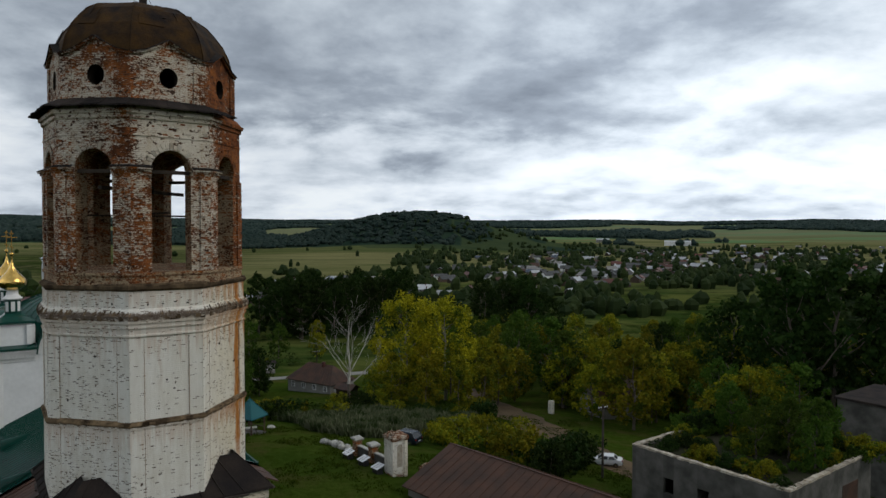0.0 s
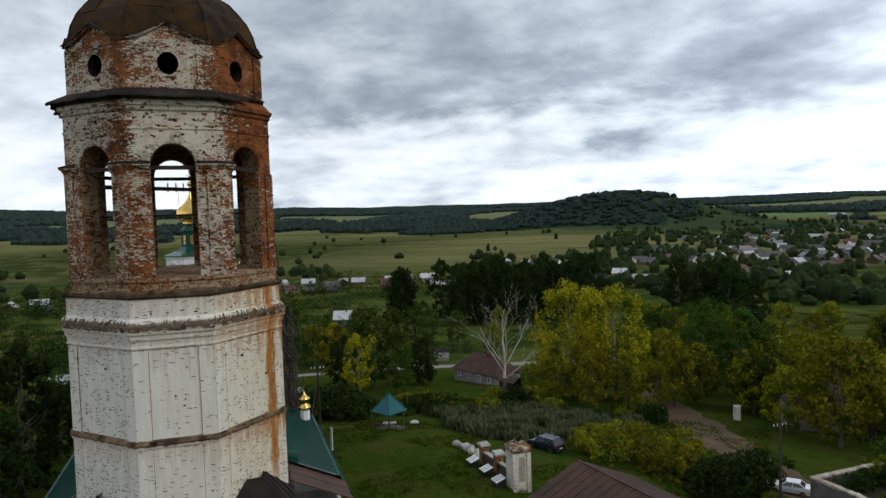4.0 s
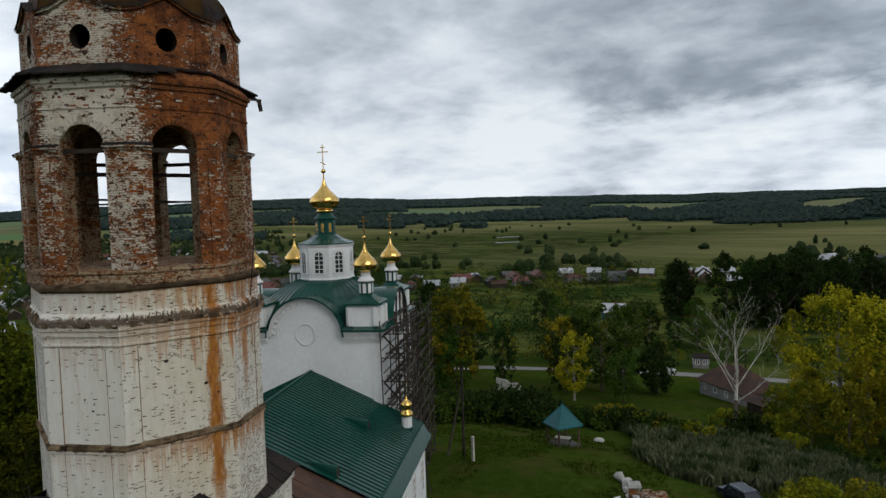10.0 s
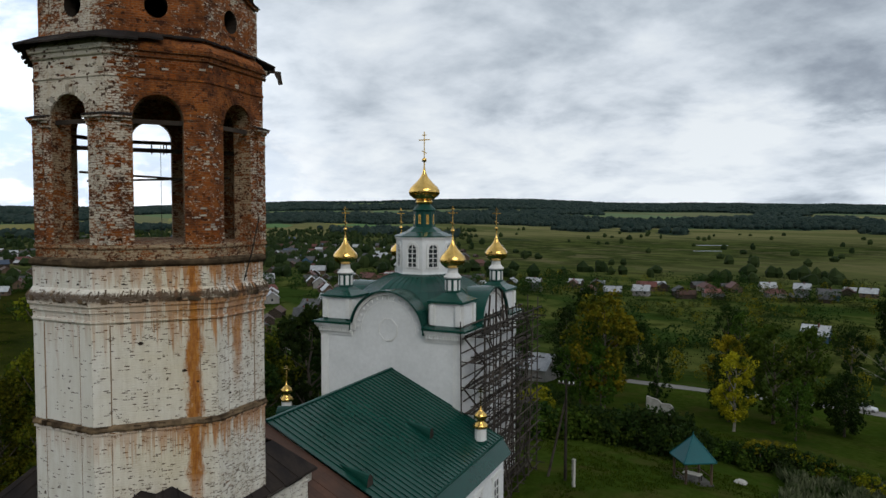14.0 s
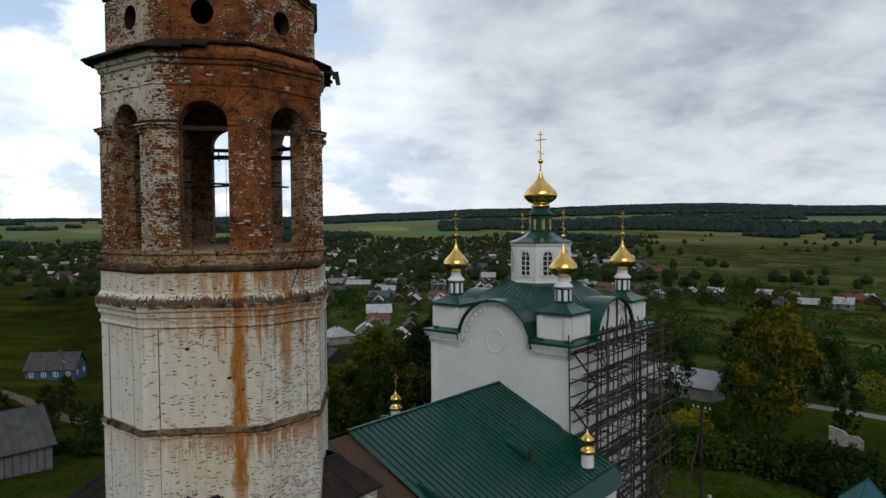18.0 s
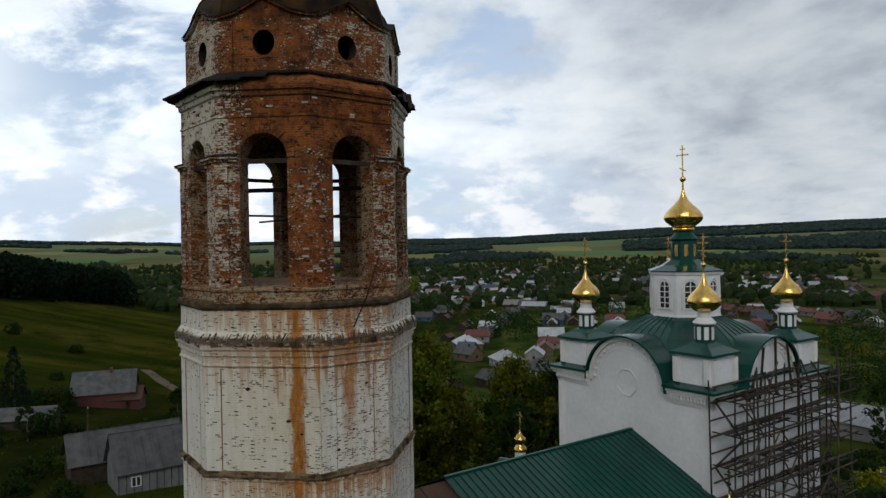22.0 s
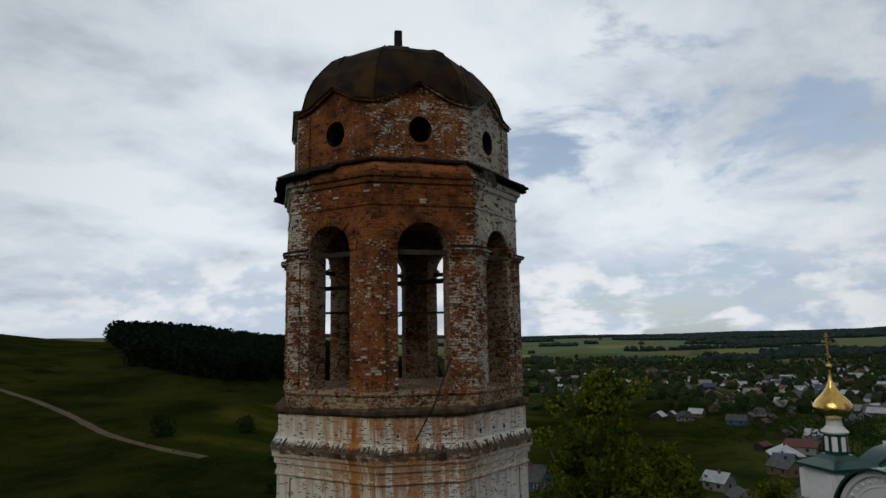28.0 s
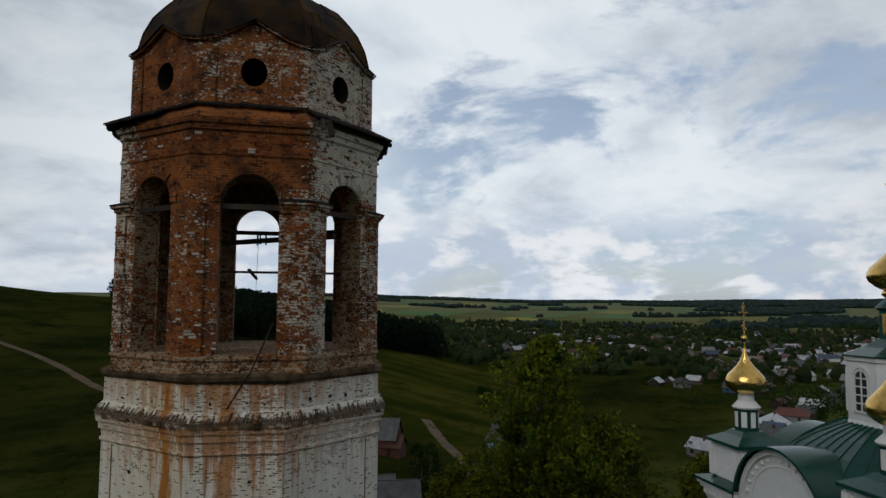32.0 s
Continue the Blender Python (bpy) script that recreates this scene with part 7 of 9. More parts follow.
# poplars and bushes north-west of the tower
for x, y, s, k in ((-58, 42, 0.96, 2), (-60, 39, 0.72, 2), (-55, 46, 0.80, 1), (-61, 47, 0.90, 1), (-52, 38, 0.62, 1), (-57, 57, 0.76, 1), (-58, 33, 0.6, 1), (-64, 36, 0.7, 1), (-54, 50, 0.62, 1), (-50, 44, 0.5, 1)):
    put(T["poplar"][k], x, y, s, R.uniform(0, 360), group="poplars behind the tower")
grove("dark", [(-60, 58, 0.62), (-55, 63, 0.8), (-66, 64, 0.8), (-62, 70, 0.75), (-70, 56, 0.62), (-58, 77, 0.7), (-75, 70, 0.8), (-68, 80, 0.7), (-50, 56, 0.55), (-73, 45, 0.7)], "dark trees behind the church")
grove("green", [(-80, 60, 0.7), (-84, 75, 0.75), (-90, 66, 0.7), (-77, 88, 0.7), (-88, 92, 0.75), (-100, 80, 0.8)], "trees behind the church")
grove("dark", [(-108, 4, 0.36), (-114, 0, 0.42), (-104, 12, 0.36), (-98, 18, 0.32), (-120, 8, 0.38), (-128, -4, 0.4), (-92, 22, 0.34), (-100, -20, 0.3), (-134, 8, 0.35)], "dark trees round the barns")
for x, y in ((-70, 2), (-74, -6), (-80, -8), (-88, -8), (-95, -2), (-98, 6), (-94, 12), (-90, 17), (-86, 21), (-101, -10), (-108, -16), (-118, -28), (-104, -28), (-96, -24)):
    put(T["bush"][1], x, y, R.uniform(0.6, 1.0), R.uniform(0, 360), group="bushes round the barns")
# meadow bushes and spruces to the west
for x, y, s in ((-120, -34, 0.9), (-112, -29, 0.45)):
    put(SPRUCE, x, y, s, 0)
for x, y, s, k in ((-128, -30, 1.5, 1), (-132, -38, 1.3, 1), (-116, -40, 1.2, 1), (-140, -55, 2.0, 1), (-147, -62, 1.8, 1), (-165, -50, 0.8, 1), (-297, -59, 1.6, 1), (-260, -45, 1.1, 1), (-170, -95, 1.3, 1), (-176, -100, 1.2, 1), (-150, -110, 1.5, 1), (-158, -118, 1.4, 1), (-215, -70, 1.0, 1), (-106, -20, 1.4, 1), (-98, -6, 1.3, 1), (-105, 6, 1.2, 1), (-88, 22, 1.1, 2), (-95, 30, 1.2, 1), (-112, 20, 1.4, 1), (-230, -100, 1.2, 1), (-140, -20, 1.0, 1), (-85, -5, 1.0, 2)):
    put(T["bush"][k], x, y, s, R.uniform(0, 360), R.uniform(0.9, 1.25), group="meadow bushes")


def woods(name, spots, label, leaf, per=60, seed=5, size=1.3, wide=(0.20, 0.32)):
    """Far woods in one mesh: every tree an uneven lump of leaf quads."""
    g = np.random.default_rng(seed)
    rnd = random.Random(seed)
    vs = []
    for x, y, hh in spots:
        z = ground_z(x, y)
        w = hh * rnd.uniform(*wide)
        t = g.uniform(0, 1, per)
        a = g.uniform(0, 2 * np.pi, per)
        env = np.sin(np.pi * np.clip(t * 0.85 + 0.12, 0, 1)) ** 0.8
        r = w * env * g.uniform(0.4, 1.1, per)
        p = np.stack([x + r * np.cos(a), y + r * np.sin(a), z + hh * (0.04 + 0.96 * t)], axis=1)
        u = g.normal(size=(per, 3))
        u /= np.linalg.norm(u, axis=1, keepdims=True)
        q = np.cross(u, g.normal(size=(per, 3)))
        q /= np.linalg.norm(q, axis=1, keepdims=True)
        s = size * hh / 15 * g.uniform(0.7, 1.4, per)[:, None]
        vs.append(np.stack([p - u * s, p + q * s * 0.8, p + u * s, p - q * s * 0.8], axis=1).reshape(-1, 3))
    v = np.concatenate(vs)
    me = bpy.data.meshes.new(name)
    me.from_pydata(v.tolist(), [], np.arange(len(v)).reshape(-1, 4).tolist())
    me.materials.append(M[leaf])
    return tagged(new(name, me), label, "woods", kind="stuff")


def canopy(name, spots, label, material, seed):
    """Far woods in one mesh: every tree a low uneven crown (x, y, height, radius)."""
    g = np.random.default_rng(seed)
    n, k = len(spots), 5
    sp = np.array([(x, y, ground_z(x, y), h_, r) for x, y, h_, r in spots])
    a = g.uniform(0, 2 * np.pi, (n, 1)) + np.arange(k) * 2 * np.pi / k
    vs = []
    for zf, rf in ((-0.05, 0.75), (0.45, 1.0), (0.8, 0.6)):
        rr = sp[:, 4:5] * rf * g.uniform(0.7, 1.25, (n, k))
        zz = sp[:, 2:3] + sp[:, 3:4] * (zf + g.uniform(-0.07, 0.07, (n, k)))
        vs.append(np.stack([sp[:, 0:1] + rr * np.cos(a), sp[:, 1:2] + rr * np.sin(a), zz], axis=2))
    tip = np.stack([sp[:, 0] + g.normal(0, 0.12, n) * sp[:, 4], sp[:, 1] + g.normal(0, 0.12, n) * sp[:, 4], sp[:, 2] + sp[:, 3]], axis=1)[:, None, :]
    v = np.concatenate(vs + [tip], axis=1).reshape(-1, 3)
    one = []
    for b in (0, k):
        one += [(b + i, b + (i + 1) % k, b + k + (i + 1) % k, b + k + i) for i in range(k)]
    top = [(2 * k + i, 2 * k + (i + 1) % k, 3 * k) for i in range(k)]
    faces = []
    for i in range(n):
        o = i * (3 * k + 1)
        faces += [tuple(o + q for q in f) for f in one] + [tuple(o + q for q in f) for f in top]
    me = bpy.data.meshes.new(name)
    me.from_pydata(v.tolist(), [], faces)
    me.materials.append(M[material])
    return tagged(new(name, me), label, "woods", kind="stuff")


def village_trees():
    near, far = [], []

    def clump(x, y, r):
        n = noise.noise(Vector((x * 0.017, y * 0.017, 3))) + 0.5 * noise.noise(Vector((x * 0.05, y * 0.05, 5)))
        if n > 0.0:
            (near if r < 430 else far).append((x, y, R.uniform(3.0, 7.5) + 8 * max(0, n - 0.2)))
    for _ in range(9500):
        h_, r = R.uniform(24, 118), 160 + 1500 * R.random() ** 0.9
        x, y = polar(h_, r)
        if h_ < 58 and r > 500 and R.random() < 0.97:
            continue
        if h_ < 52 and 190 < r < 330 and R.random() < 0.6:
            continue
        if (h_ > 97 and r < 430) or (72 < h_ < 96 and r < 262):
            continue
        clump(x, y, r)
    for _ in range(3200):
        h_, r = R.uniform(-42, 14), R.uniform(290, 1500)
        if h_ > 2 and r > 620:
            continue
        clump(*polar(h_, r), 500)
    woods("village_trees", near, "dark garden trees and hedges of the near village", "leaf_dark", 110, 9, 0.8, (0.42, 0.75))
    for _ in range(9000):
        west = R.random() < 0.62
        h_, r = (R.uniform(56, 116), R.uniform(430, 1750)) if west else (R.uniform(-44, 3), R.uniform(430, 1700))
        x, y = polar(h_, r)
        if (h_ > 86 and R.random() < 0.6) or R.random() < 0.35 or math.hypot(x / 2, y - 1500) < 300:
            continue
        if noise.noise(Vector((x * 0.012, y * 0.012, 31))) + 0.5 * noise.noise(Vector((x * 0.045, y * 0.045, 7))) > 0.17:
            far.append((x, y, 0))
    for _ in range(900):
        x, y = polar(R.uniform(6, 60), R.uniform(560, 1750))
        if noise.noise(Vector((x * 0.02, y * 0.02, 17))) > 0.48:
            far.append((x, y, 0))
    canopy("village_trees", [(x, y, R.uniform(4.5, 10.5), R.uniform(2.6, 5.4)) for x, y, _ in far], "dark garden trees of the far village", "garden_crowns", 10)


village_trees()


def valley_hedges():
    """Hedges, garden trees and thickets between the churchyard and the river street."""
    dark, pale = [], []
    for k in range(26):
        h_, r = R.uniform(18, 58), R.uniform(118, 420)
        x, y = polar(h_, r)
        a = radians(R.choice((28, 28, 118, 60)) + R.uniform(-12, 12))
        for i in range(R.randrange(10, 26)):
            d = i * R.uniform(1.8, 3.0)
            px, py = x + d * math.cos(a) + R.uniform(-1.5, 1.5), y + d * math.sin(a) + R.uniform(-1.5, 1.5)
            if math.hypot(px + 22, py - 62) < 95 or abs((py - 175) - 0.5 * (px + 46)) < 9:
                continue
            (dark if R.random() < 0.7 else pale).append((px, py, R.uniform(2.0, 4.5) * (1.6 if R.random() < 0.12 else 1.0)))
    for _ in range(900):
        h_, r = R.uniform(14, 60), R.uniform(110, 450)
        x, y = polar(h_, r)
        if noise.noise(Vector((x * 0.028, y * 0.028, 13))) > 0.12 and abs((y - 175) - 0.5 * (x + 46)) > 9 and r > 112:
            (dark if R.random() < 0.75 else pale).append((x, y, R.uniform(2.5, 7.5)))
    woods("valley_thickets", dark, "dark hedges and thickets in the valley gardens", "leaf_dark", 150, 15, 0.62, (0.42, 0.7))
    woods("valley_thickets", pale, "yellow-green hedges and young trees in the valley", "leaf_ochre", 150, 16, 0.62, (0.38, 0.6))


valley_hedges()


def far_woods():
    sp = []
    # wood on the western hill
    for _ in range(2600):
        h_, r = R.uniform(117, 146), R.uniform(300, 560)
        edge = 316 + 55 * (1 - smooth(127, 136, h_)) + 60 * (1 - smooth(117, 127, h_)) + 40 * smooth(137, 144, h_) + 14 * noise.noise(Vector((h_ * 0.3, 1, 0)))
        if r > edge and h_ < 143 + 3 * noise.noise(Vector((r * 0.02, 0, 0))):
            sp.append((*polar(h_, r), R.uniform(10, 15) + 5 * (1 - smooth(126, 134, h_))))
    woods("hill_wood", sp, "dark wood covering the western hillside", "needle", 105, 5, 0.8)
    near, far, hill = [], [], []
    for _ in range(52000):
        h_, r = R.uniform(-44, 134), 1250 + 3250 * R.random() ** 0.75
        x, y = polar(h_, r)
        if math.hypot(x / 2.0, y - 1500) < 270:
            continue
        if wood_at(x, y) > 0.5:
            (near if r < 2400 else far).append((x, y, R.uniform(10, 17), R.uniform(7, 11) if r < 2400 else R.uniform(11, 18)))
    for _ in range(3400):
        x, y = R.uniform(-540, 180), R.uniform(1270, 1760)
        if math.hypot(x / 2.0, y - 1500) < 270 and wood_at(x, y) > 0.5:
            hill.append((x, y, R.uniform(5, 9), R.uniform(5, 8)))
    canopy("valley_wood", near, "dark wood belt beyond the meadow", "hazed_crowns", 6)
    canopy("ridge_wood", far, "far dark woods along the ridges", "hazed_crowns", 7)
    canopy("round_hill_wood", hill, "dark wood on one flank of the round hill", "hazed_crowns", 8)


far_woods()


# ---- houses ----


def windowed(parent, bm_place, spots, w, h_, deep=True):
    for p, ax in spots:
        bm = B()
        x, y, z = p
        if ax == 0:
            box(bm, x - w / 2, x + w / 2, y - 0.03, y + 0.03, z, z + h_)
        else:
            box(bm, x - 0.03, x + 0.03, y - w / 2, y + w / 2, z, z + h_)
        pane = part("window", bm, "glass", parent)
        if deep:
            bm = B()
            t = 0.09
            for a, b in (((-w / 2, 0), (w / 2, 0)), ((-w / 2, h_), (w / 2, h_)), ((-w / 2, 0), (-w / 2, h_)), ((w / 2, 0), (w / 2, h_)), ((0, 0), (0, h_))):
                q0 = (x + a[0], y, z + a[1]) if ax == 0 else (x, y + a[0], z + a[1])
                q1 = (x + b[0], y, z + b[1]) if ax == 0 else (x, y + b[0], z + b[1])
                beam(bm, q0, q1, t + 0.06, t)
            part("window_frame", bm, "white2", pane)


def house(name, label, L_, W_, wall_h, roof_h, wall_mat, roof_mat, m=None, hip=0.0, windows=True, chimney=True, over=0.45, group="", category="house", fine=False, fnd=0.0):
    """A village house: walls, gable or hip roof with thickness, windows, chimney. Local x runs along the ridge."""
    ob = thing(name, label, category, group, m)
    bm = box(B(), -L_ / 2, L_ / 2, -W_ / 2, W_ / 2, -3.0, wall_h)
    if not hip:
        for s in (-1, 1):
            bm.faces.new([bm.verts.new(v) for v in ((s * L_ / 2, -W_ / 2, wall_h), (s * L_ / 2, W_ / 2, wall_h), (s * L_ / 2, 0, wall_h + roof_h * 0.96))])
    part("wall", bm, wall_mat, ob)
    e, ez = over, over * roof_h / (W_ / 2)
    rx = L_ / 2 + over - hip
    for s in (-1, 1):
        bm = B()
        a = [Vector(v) for v in ((-rx if hip else -L_ / 2 - e, 0, wall_h + roof_h), (rx if hip else L_ / 2 + e, 0, wall_h + roof_h), (L_ / 2 + e, s * (W_ / 2 + e), wall_h - ez), (-L_ / 2 - e, s * (W_ / 2 + e), wall_h - ez))]
        up = [bm.verts.new(v + Vector((0, 0, 0.10))) for v in a]
        dn = [bm.verts.new(v) for v in a]
        bm.faces.new(up)
        bm.faces.new(dn)
        for k in range(4):
            bm.faces.new((up[k], up[(k + 1) % 4], dn[(k + 1) % 4], dn[k]))
        sl = part("roof_slope", bm, roof_mat, ob)
        if fine:
            n = int(L_ / 0.9)
            for k in range(1, n):
                t = k / n
                bm = B()
                p, q = up_at(a[0], a[1], t), up_at(a[3], a[2], t)
                beam(bm, p + Vector((0, 0, 0.12)), q + Vector((0, 0, 0.12)), 0.05, 0.05)
                part("sheet_joint", bm, roof_mat, sl)
    if hip:
        for s in (-1, 1):
            bm = B()
            a = [Vector(v) for v in ((s * rx, 0, wall_h + roof_h + 0.1), (s * (L_ / 2 + e), W_ / 2 + e, wall_h - ez + 0.1), (s * (L_ / 2 + e), -W_ / 2 - e, wall_h - ez + 0.1))]
            bm.faces.new([bm.verts.new(v) for v in a])
            bm.faces.new([bm.verts.new(v - Vector((0, 0, 0.1))) for v in a])
            part("roof_hip", bm, roof_mat, ob)
    elif fine:
        part("ridge_cap", beam(B(), (-L_ / 2 - e, 0, wall_h + roof_h + 0.12), (L_ / 2 + e, 0, wall_h + roof_h + 0.12), 0.2, 0.06), roof_mat, ob)
    if windows:
        n = max(2, int(L_ / 2.8)) if fine else 2
        sp = []
        for s in (-1, 1):
            for k in range(n):
                sp.append(((-L_ / 2 + L_ * (k + 0.5) / n, s * (W_ / 2 + 0.02), wall_h * 0.38), 0))
            for y in (-W_ / 4, W_ / 4) if fine else (0,):
                sp.append(((s * (L_ / 2 + 0.02), y, wall_h * 0.38), 1))
        windowed(ob, None, sp, 0.95, wall_h * 0.38, fine)
    if chimney:
        ch = part("chimney", box(B(), L_ * 0.1 - 0.3, L_ * 0.1 + 0.3, -0.75, -0.15, wall_h + roof_h * 0.5, wall_h + roof_h + 0.7), "redroof", ob)
    return ob


def up_at(a, b, t):
    return a.lerp(b, t)


def on_ground(x, y, turn=0.0, dz=0.0):
    return pose(x, y, ground_z(x, y) + dz, 0, 0, turn)


# village: a few kinds, copied along the streets
KINDS, PLAIN = [], []
for i, (wl, rf, lab) in enumerate((("log", "slate", "low log house with a grey corrugated roof"), ("log", "tin", "log house with a bright tin roof"), ("palewall", "slate", "pale house with a grey roof"), ("log", "redroof", "brown house with a red sheet roof"),
                                   ("palewall", "redroof", "pale house with a rust-red roof"), ("bluewall", "slate", "blue-boarded house with a grey roof"), ("oldwood", "tin", "dark timber shed with a tin roof"), ("palewall", "tin", "white house with a tin roof"),
                                   ("log", "blueroof", "house with a blue sheet roof"), ("oldwood", "slate", "dark barn with a grey roof"), ("oldwood", "rustroof", "weathered barn with a rusty roof"))):
    rn = random.Random(100 + i)
    KINDS.append(house("house" if i not in (6, 9, 10) else "shed", lab, rn.uniform(7, 11), rn.uniform(5.5, 7.5), rn.uniform(2.4, 3.0), rn.uniform(1.9, 2.8), wl, rf, on_ground(0, 0, 0, -300), hip=(1.6 if i in (2, 4) else 0), windows=i not in (6, 9, 10), chimney=i not in (6, 9, 10), category="house" if i not in (6, 9, 10) else "shed"))
    rn = random.Random(100 + i)
    PLAIN.append(house("house" if i not in (6, 9, 10) else "shed", lab, rn.uniform(7, 11), rn.uniform(5.5, 7.5), rn.uniform(2.4, 3.0), rn.uniform(1.9, 2.8), wl, rf, on_ground(0, 0, 0, -300), hip=(1.6 if i in (2, 4) else 0), windows=False, chimney=i in (0, 3, 7), category="house" if i not in (6, 9, 10) else "shed"))
V = random.Random(31)


def street(pts, step, group, gap=14, both=True):
    for (x0, y0), (x1, y1) in zip(pts, pts[1:]):
        ln = math.hypot(x1 - x0, y1 - y0)
        ang = math.degrees(math.atan2(y1 - y0, x1 - x0))
        n = max(1, int(ln / step))
        for k in range(n):
            for side in ((-1, 1) if both else (1,)):
                if V.random() < 0.12:
                    continue
                t = (k + V.uniform(0.2, 0.8)) / n
                off = side * (gap + V.uniform(-2, 3))
                x = x0 + (x1 - x0) * t - math.sin(radians(ang)) * off
                y = y0 + (y1 - y0) * t + math.cos(radians(ang)) * off
                kinds = KINDS if math.hypot(x + 22, y - 62) < 440 else PLAIN
                kd = V.choice(kinds) if V.random() < 0.5 else kinds[V.choice((0, 1, 2, 3, 7, 9))]
                tagged(copy_thing(kd, on_ground(x, y, ang + V.choice((0, 90)) + V.uniform(-8, 8)) @ Matrix.Diagonal((*[V.uniform(0.85, 1.15)] * 3, 1))), group=group)
                if V.random() < 0.7:
                    kd = PLAIN[V.choice((6, 9, 10, 6, 0))]
                    o2 = off + side * V.uniform(10, 16)
                    x = x0 + (x1 - x0) * t - math.sin(radians(ang)) * o2
                    y = y0 + (y1 - y0) * t + math.cos(radians(ang)) * o2
                    tagged(copy_thing(kd, on_ground(x, y, ang + V.uniform(-15, 15)) @ Matrix.Diagonal((*[V.uniform(0.55, 0.9)] * 3, 1))), group=group)


street([(-420, 225), (-330, 270), (-247, 335), (-205, 395), (-120, 432), (-20, 455), (40, 445)], 15, "houses of the river street")
street([(-230, 72), (-330, 95), (-450, 130), (-560, 160), (-700, 190)], 17, "houses of the west street")
street([(-300, 150), (-420, 180), (-540, 240), (-640, 330)], 19, "houses of the middle street")
street([(-380, 30), (-520, 60), (-680, 80), (-860, 110)], 20, "houses of the far street")
street([(-190, 118), (-262, 150), (-330, 205), (-400, 235)], 18, "houses of the lower lane", 11)
street([(-480, 320), (-560, 400), (-640, 420)], 32, "houses by the meadow")
street([(60, 480), (140, 560), (200, 680), (300, 760)], 22, "houses of the east street")
street([(250, 560), (360, 640), (480, 720)], 26, "houses of the lower street")



def far_village():
    """The hundreds of small far houses of the valley, each with walls and a pitched roof."""
    rn = random.Random(53)
    mats = ("palewall", "log", "white2", "oldwood", "slate", "tin", "redroof", "rustroof", "blueroof", "palewall")
    verts, faces, slots = [], [], []

    def add(x, y, turn, ln, w, wall, roof, mw, mr):
        o, c, s_ = len(verts), math.cos(turn), math.sin(turn)
        z = ground_z(x, y)
        for lx, ly, lz in [(sx * ln / 2, sy * w / 2, zz) for zz in (-2.0, wall) for sx, sy in ((-1, -1), (1, -1), (1, 1), (-1, 1))] + [(-ln / 2, 0, wall + roof * 0.95), (ln / 2, 0, wall + roof * 0.95)]:
            verts.append((x + lx * c - ly * s_, y + lx * s_ + ly * c, z + lz))
        for f in ((0, 1, 5, 4), (1, 2, 6, 5), (2, 3, 7, 6), (3, 0, 4, 7), (5, 6, 9), (7, 4, 8)):
            faces.append(tuple(o + q for q in f))
            slots.append(mw)
        o = len(verts)
        for lx, ly, lz in [(sx * (ln / 2 + 0.4), sy * (w / 2 + 0.4), wall - 0.3 + d) for d in (0, 0.15) for sx, sy in ((-1, -1), (1, -1), (1, 1), (-1, 1))] + [(sx * (ln / 2 + 0.4), 0, wall + roof + d) for d in (0, 0.15) for sx in (-1, 1)]:
            verts.append((x + lx * c - ly * s_, y + lx * s_ + ly * c, z + lz))
        for f in ((4, 5, 11, 10), (6, 7, 10, 11), (0, 8, 9, 1), (2, 9, 8, 3), (0, 1, 5, 4), (2, 3, 7, 6), (1, 9, 11, 5), (9, 2, 6, 11), (0, 4, 10, 8), (8, 10, 7, 3)):
            faces.append(tuple(o + q for q in f))
            slots.append(mr)

    def row(h0, r0, h1, r1, n):
        n = max(3, int(n * 0.72))
        (x0, y0), (x1, y1) = polar(h0, r0), polar(h1, r1)
        ang = math.atan2(y1 - y0, x1 - x0)
        for k in range(n):
            for side in (-1, 1):
                t = (k + rn.uniform(0.1, 0.9)) / n
                off = side * rn.uniform(11, 19)
                x, y = x0 + (x1 - x0) * t - math.sin(ang) * off, y0 + (y1 - y0) * t + math.cos(ang) * off
                if wood_at(x, y) > 0.4 or math.hypot(x / 2, y - 1500) < 280:
                    continue
                big = rn.random() < 0.10
                add(x, y, ang + rn.choice((0, math.pi / 2)) + rn.uniform(-0.15, 0.15), rn.uniform(8, 12) * (1.6 if big else 1), rn.uniform(6, 8), rn.uniform(2.4, 3.4), rn.uniform(1.8, 3.2), rn.choice((0, 0, 1, 1, 2, 3)), rn.choice((4, 4, 4, 5, 5, 9, 6, 7, 8)))
                if rn.random() < 0.55:
                    off += side * rn.uniform(11, 20)
                    add(x0 + (x1 - x0) * t - math.sin(ang) * off, y0 + (y1 - y0) * t + math.cos(ang) * off, ang + rn.uniform(-0.3, 0.3), rn.uniform(5, 8), rn.uniform(4, 5), 2.2, 1.6, 3, rn.choice((4, 4, 5, 7)))

    # west village
    for h0, r0, h1, r1, n in ((60, 640, 78, 760, 12), (62, 820, 84, 900, 13), (66, 960, 90, 1010, 13), (70, 1120, 96, 1150, 12), (80, 520, 92, 700, 10), (88, 760, 100, 980, 11), (96, 620, 106, 800, 10), (100, 880, 112, 1050, 10), (74, 560, 70, 900, 12),
                              (84, 640, 82, 1100, 14), (92, 500, 94, 820, 10), (104, 560, 112, 700, 8), (72, 1300, 100, 1380, 12), (86, 1200, 108, 1250, 10), (98, 1500, 110, 1650, 8), (56, 520, 66, 600, 8), (58, 720, 64, 900, 7), (78, 430, 90, 470, 8)):
        row(h0, r0, h1, r1, n)
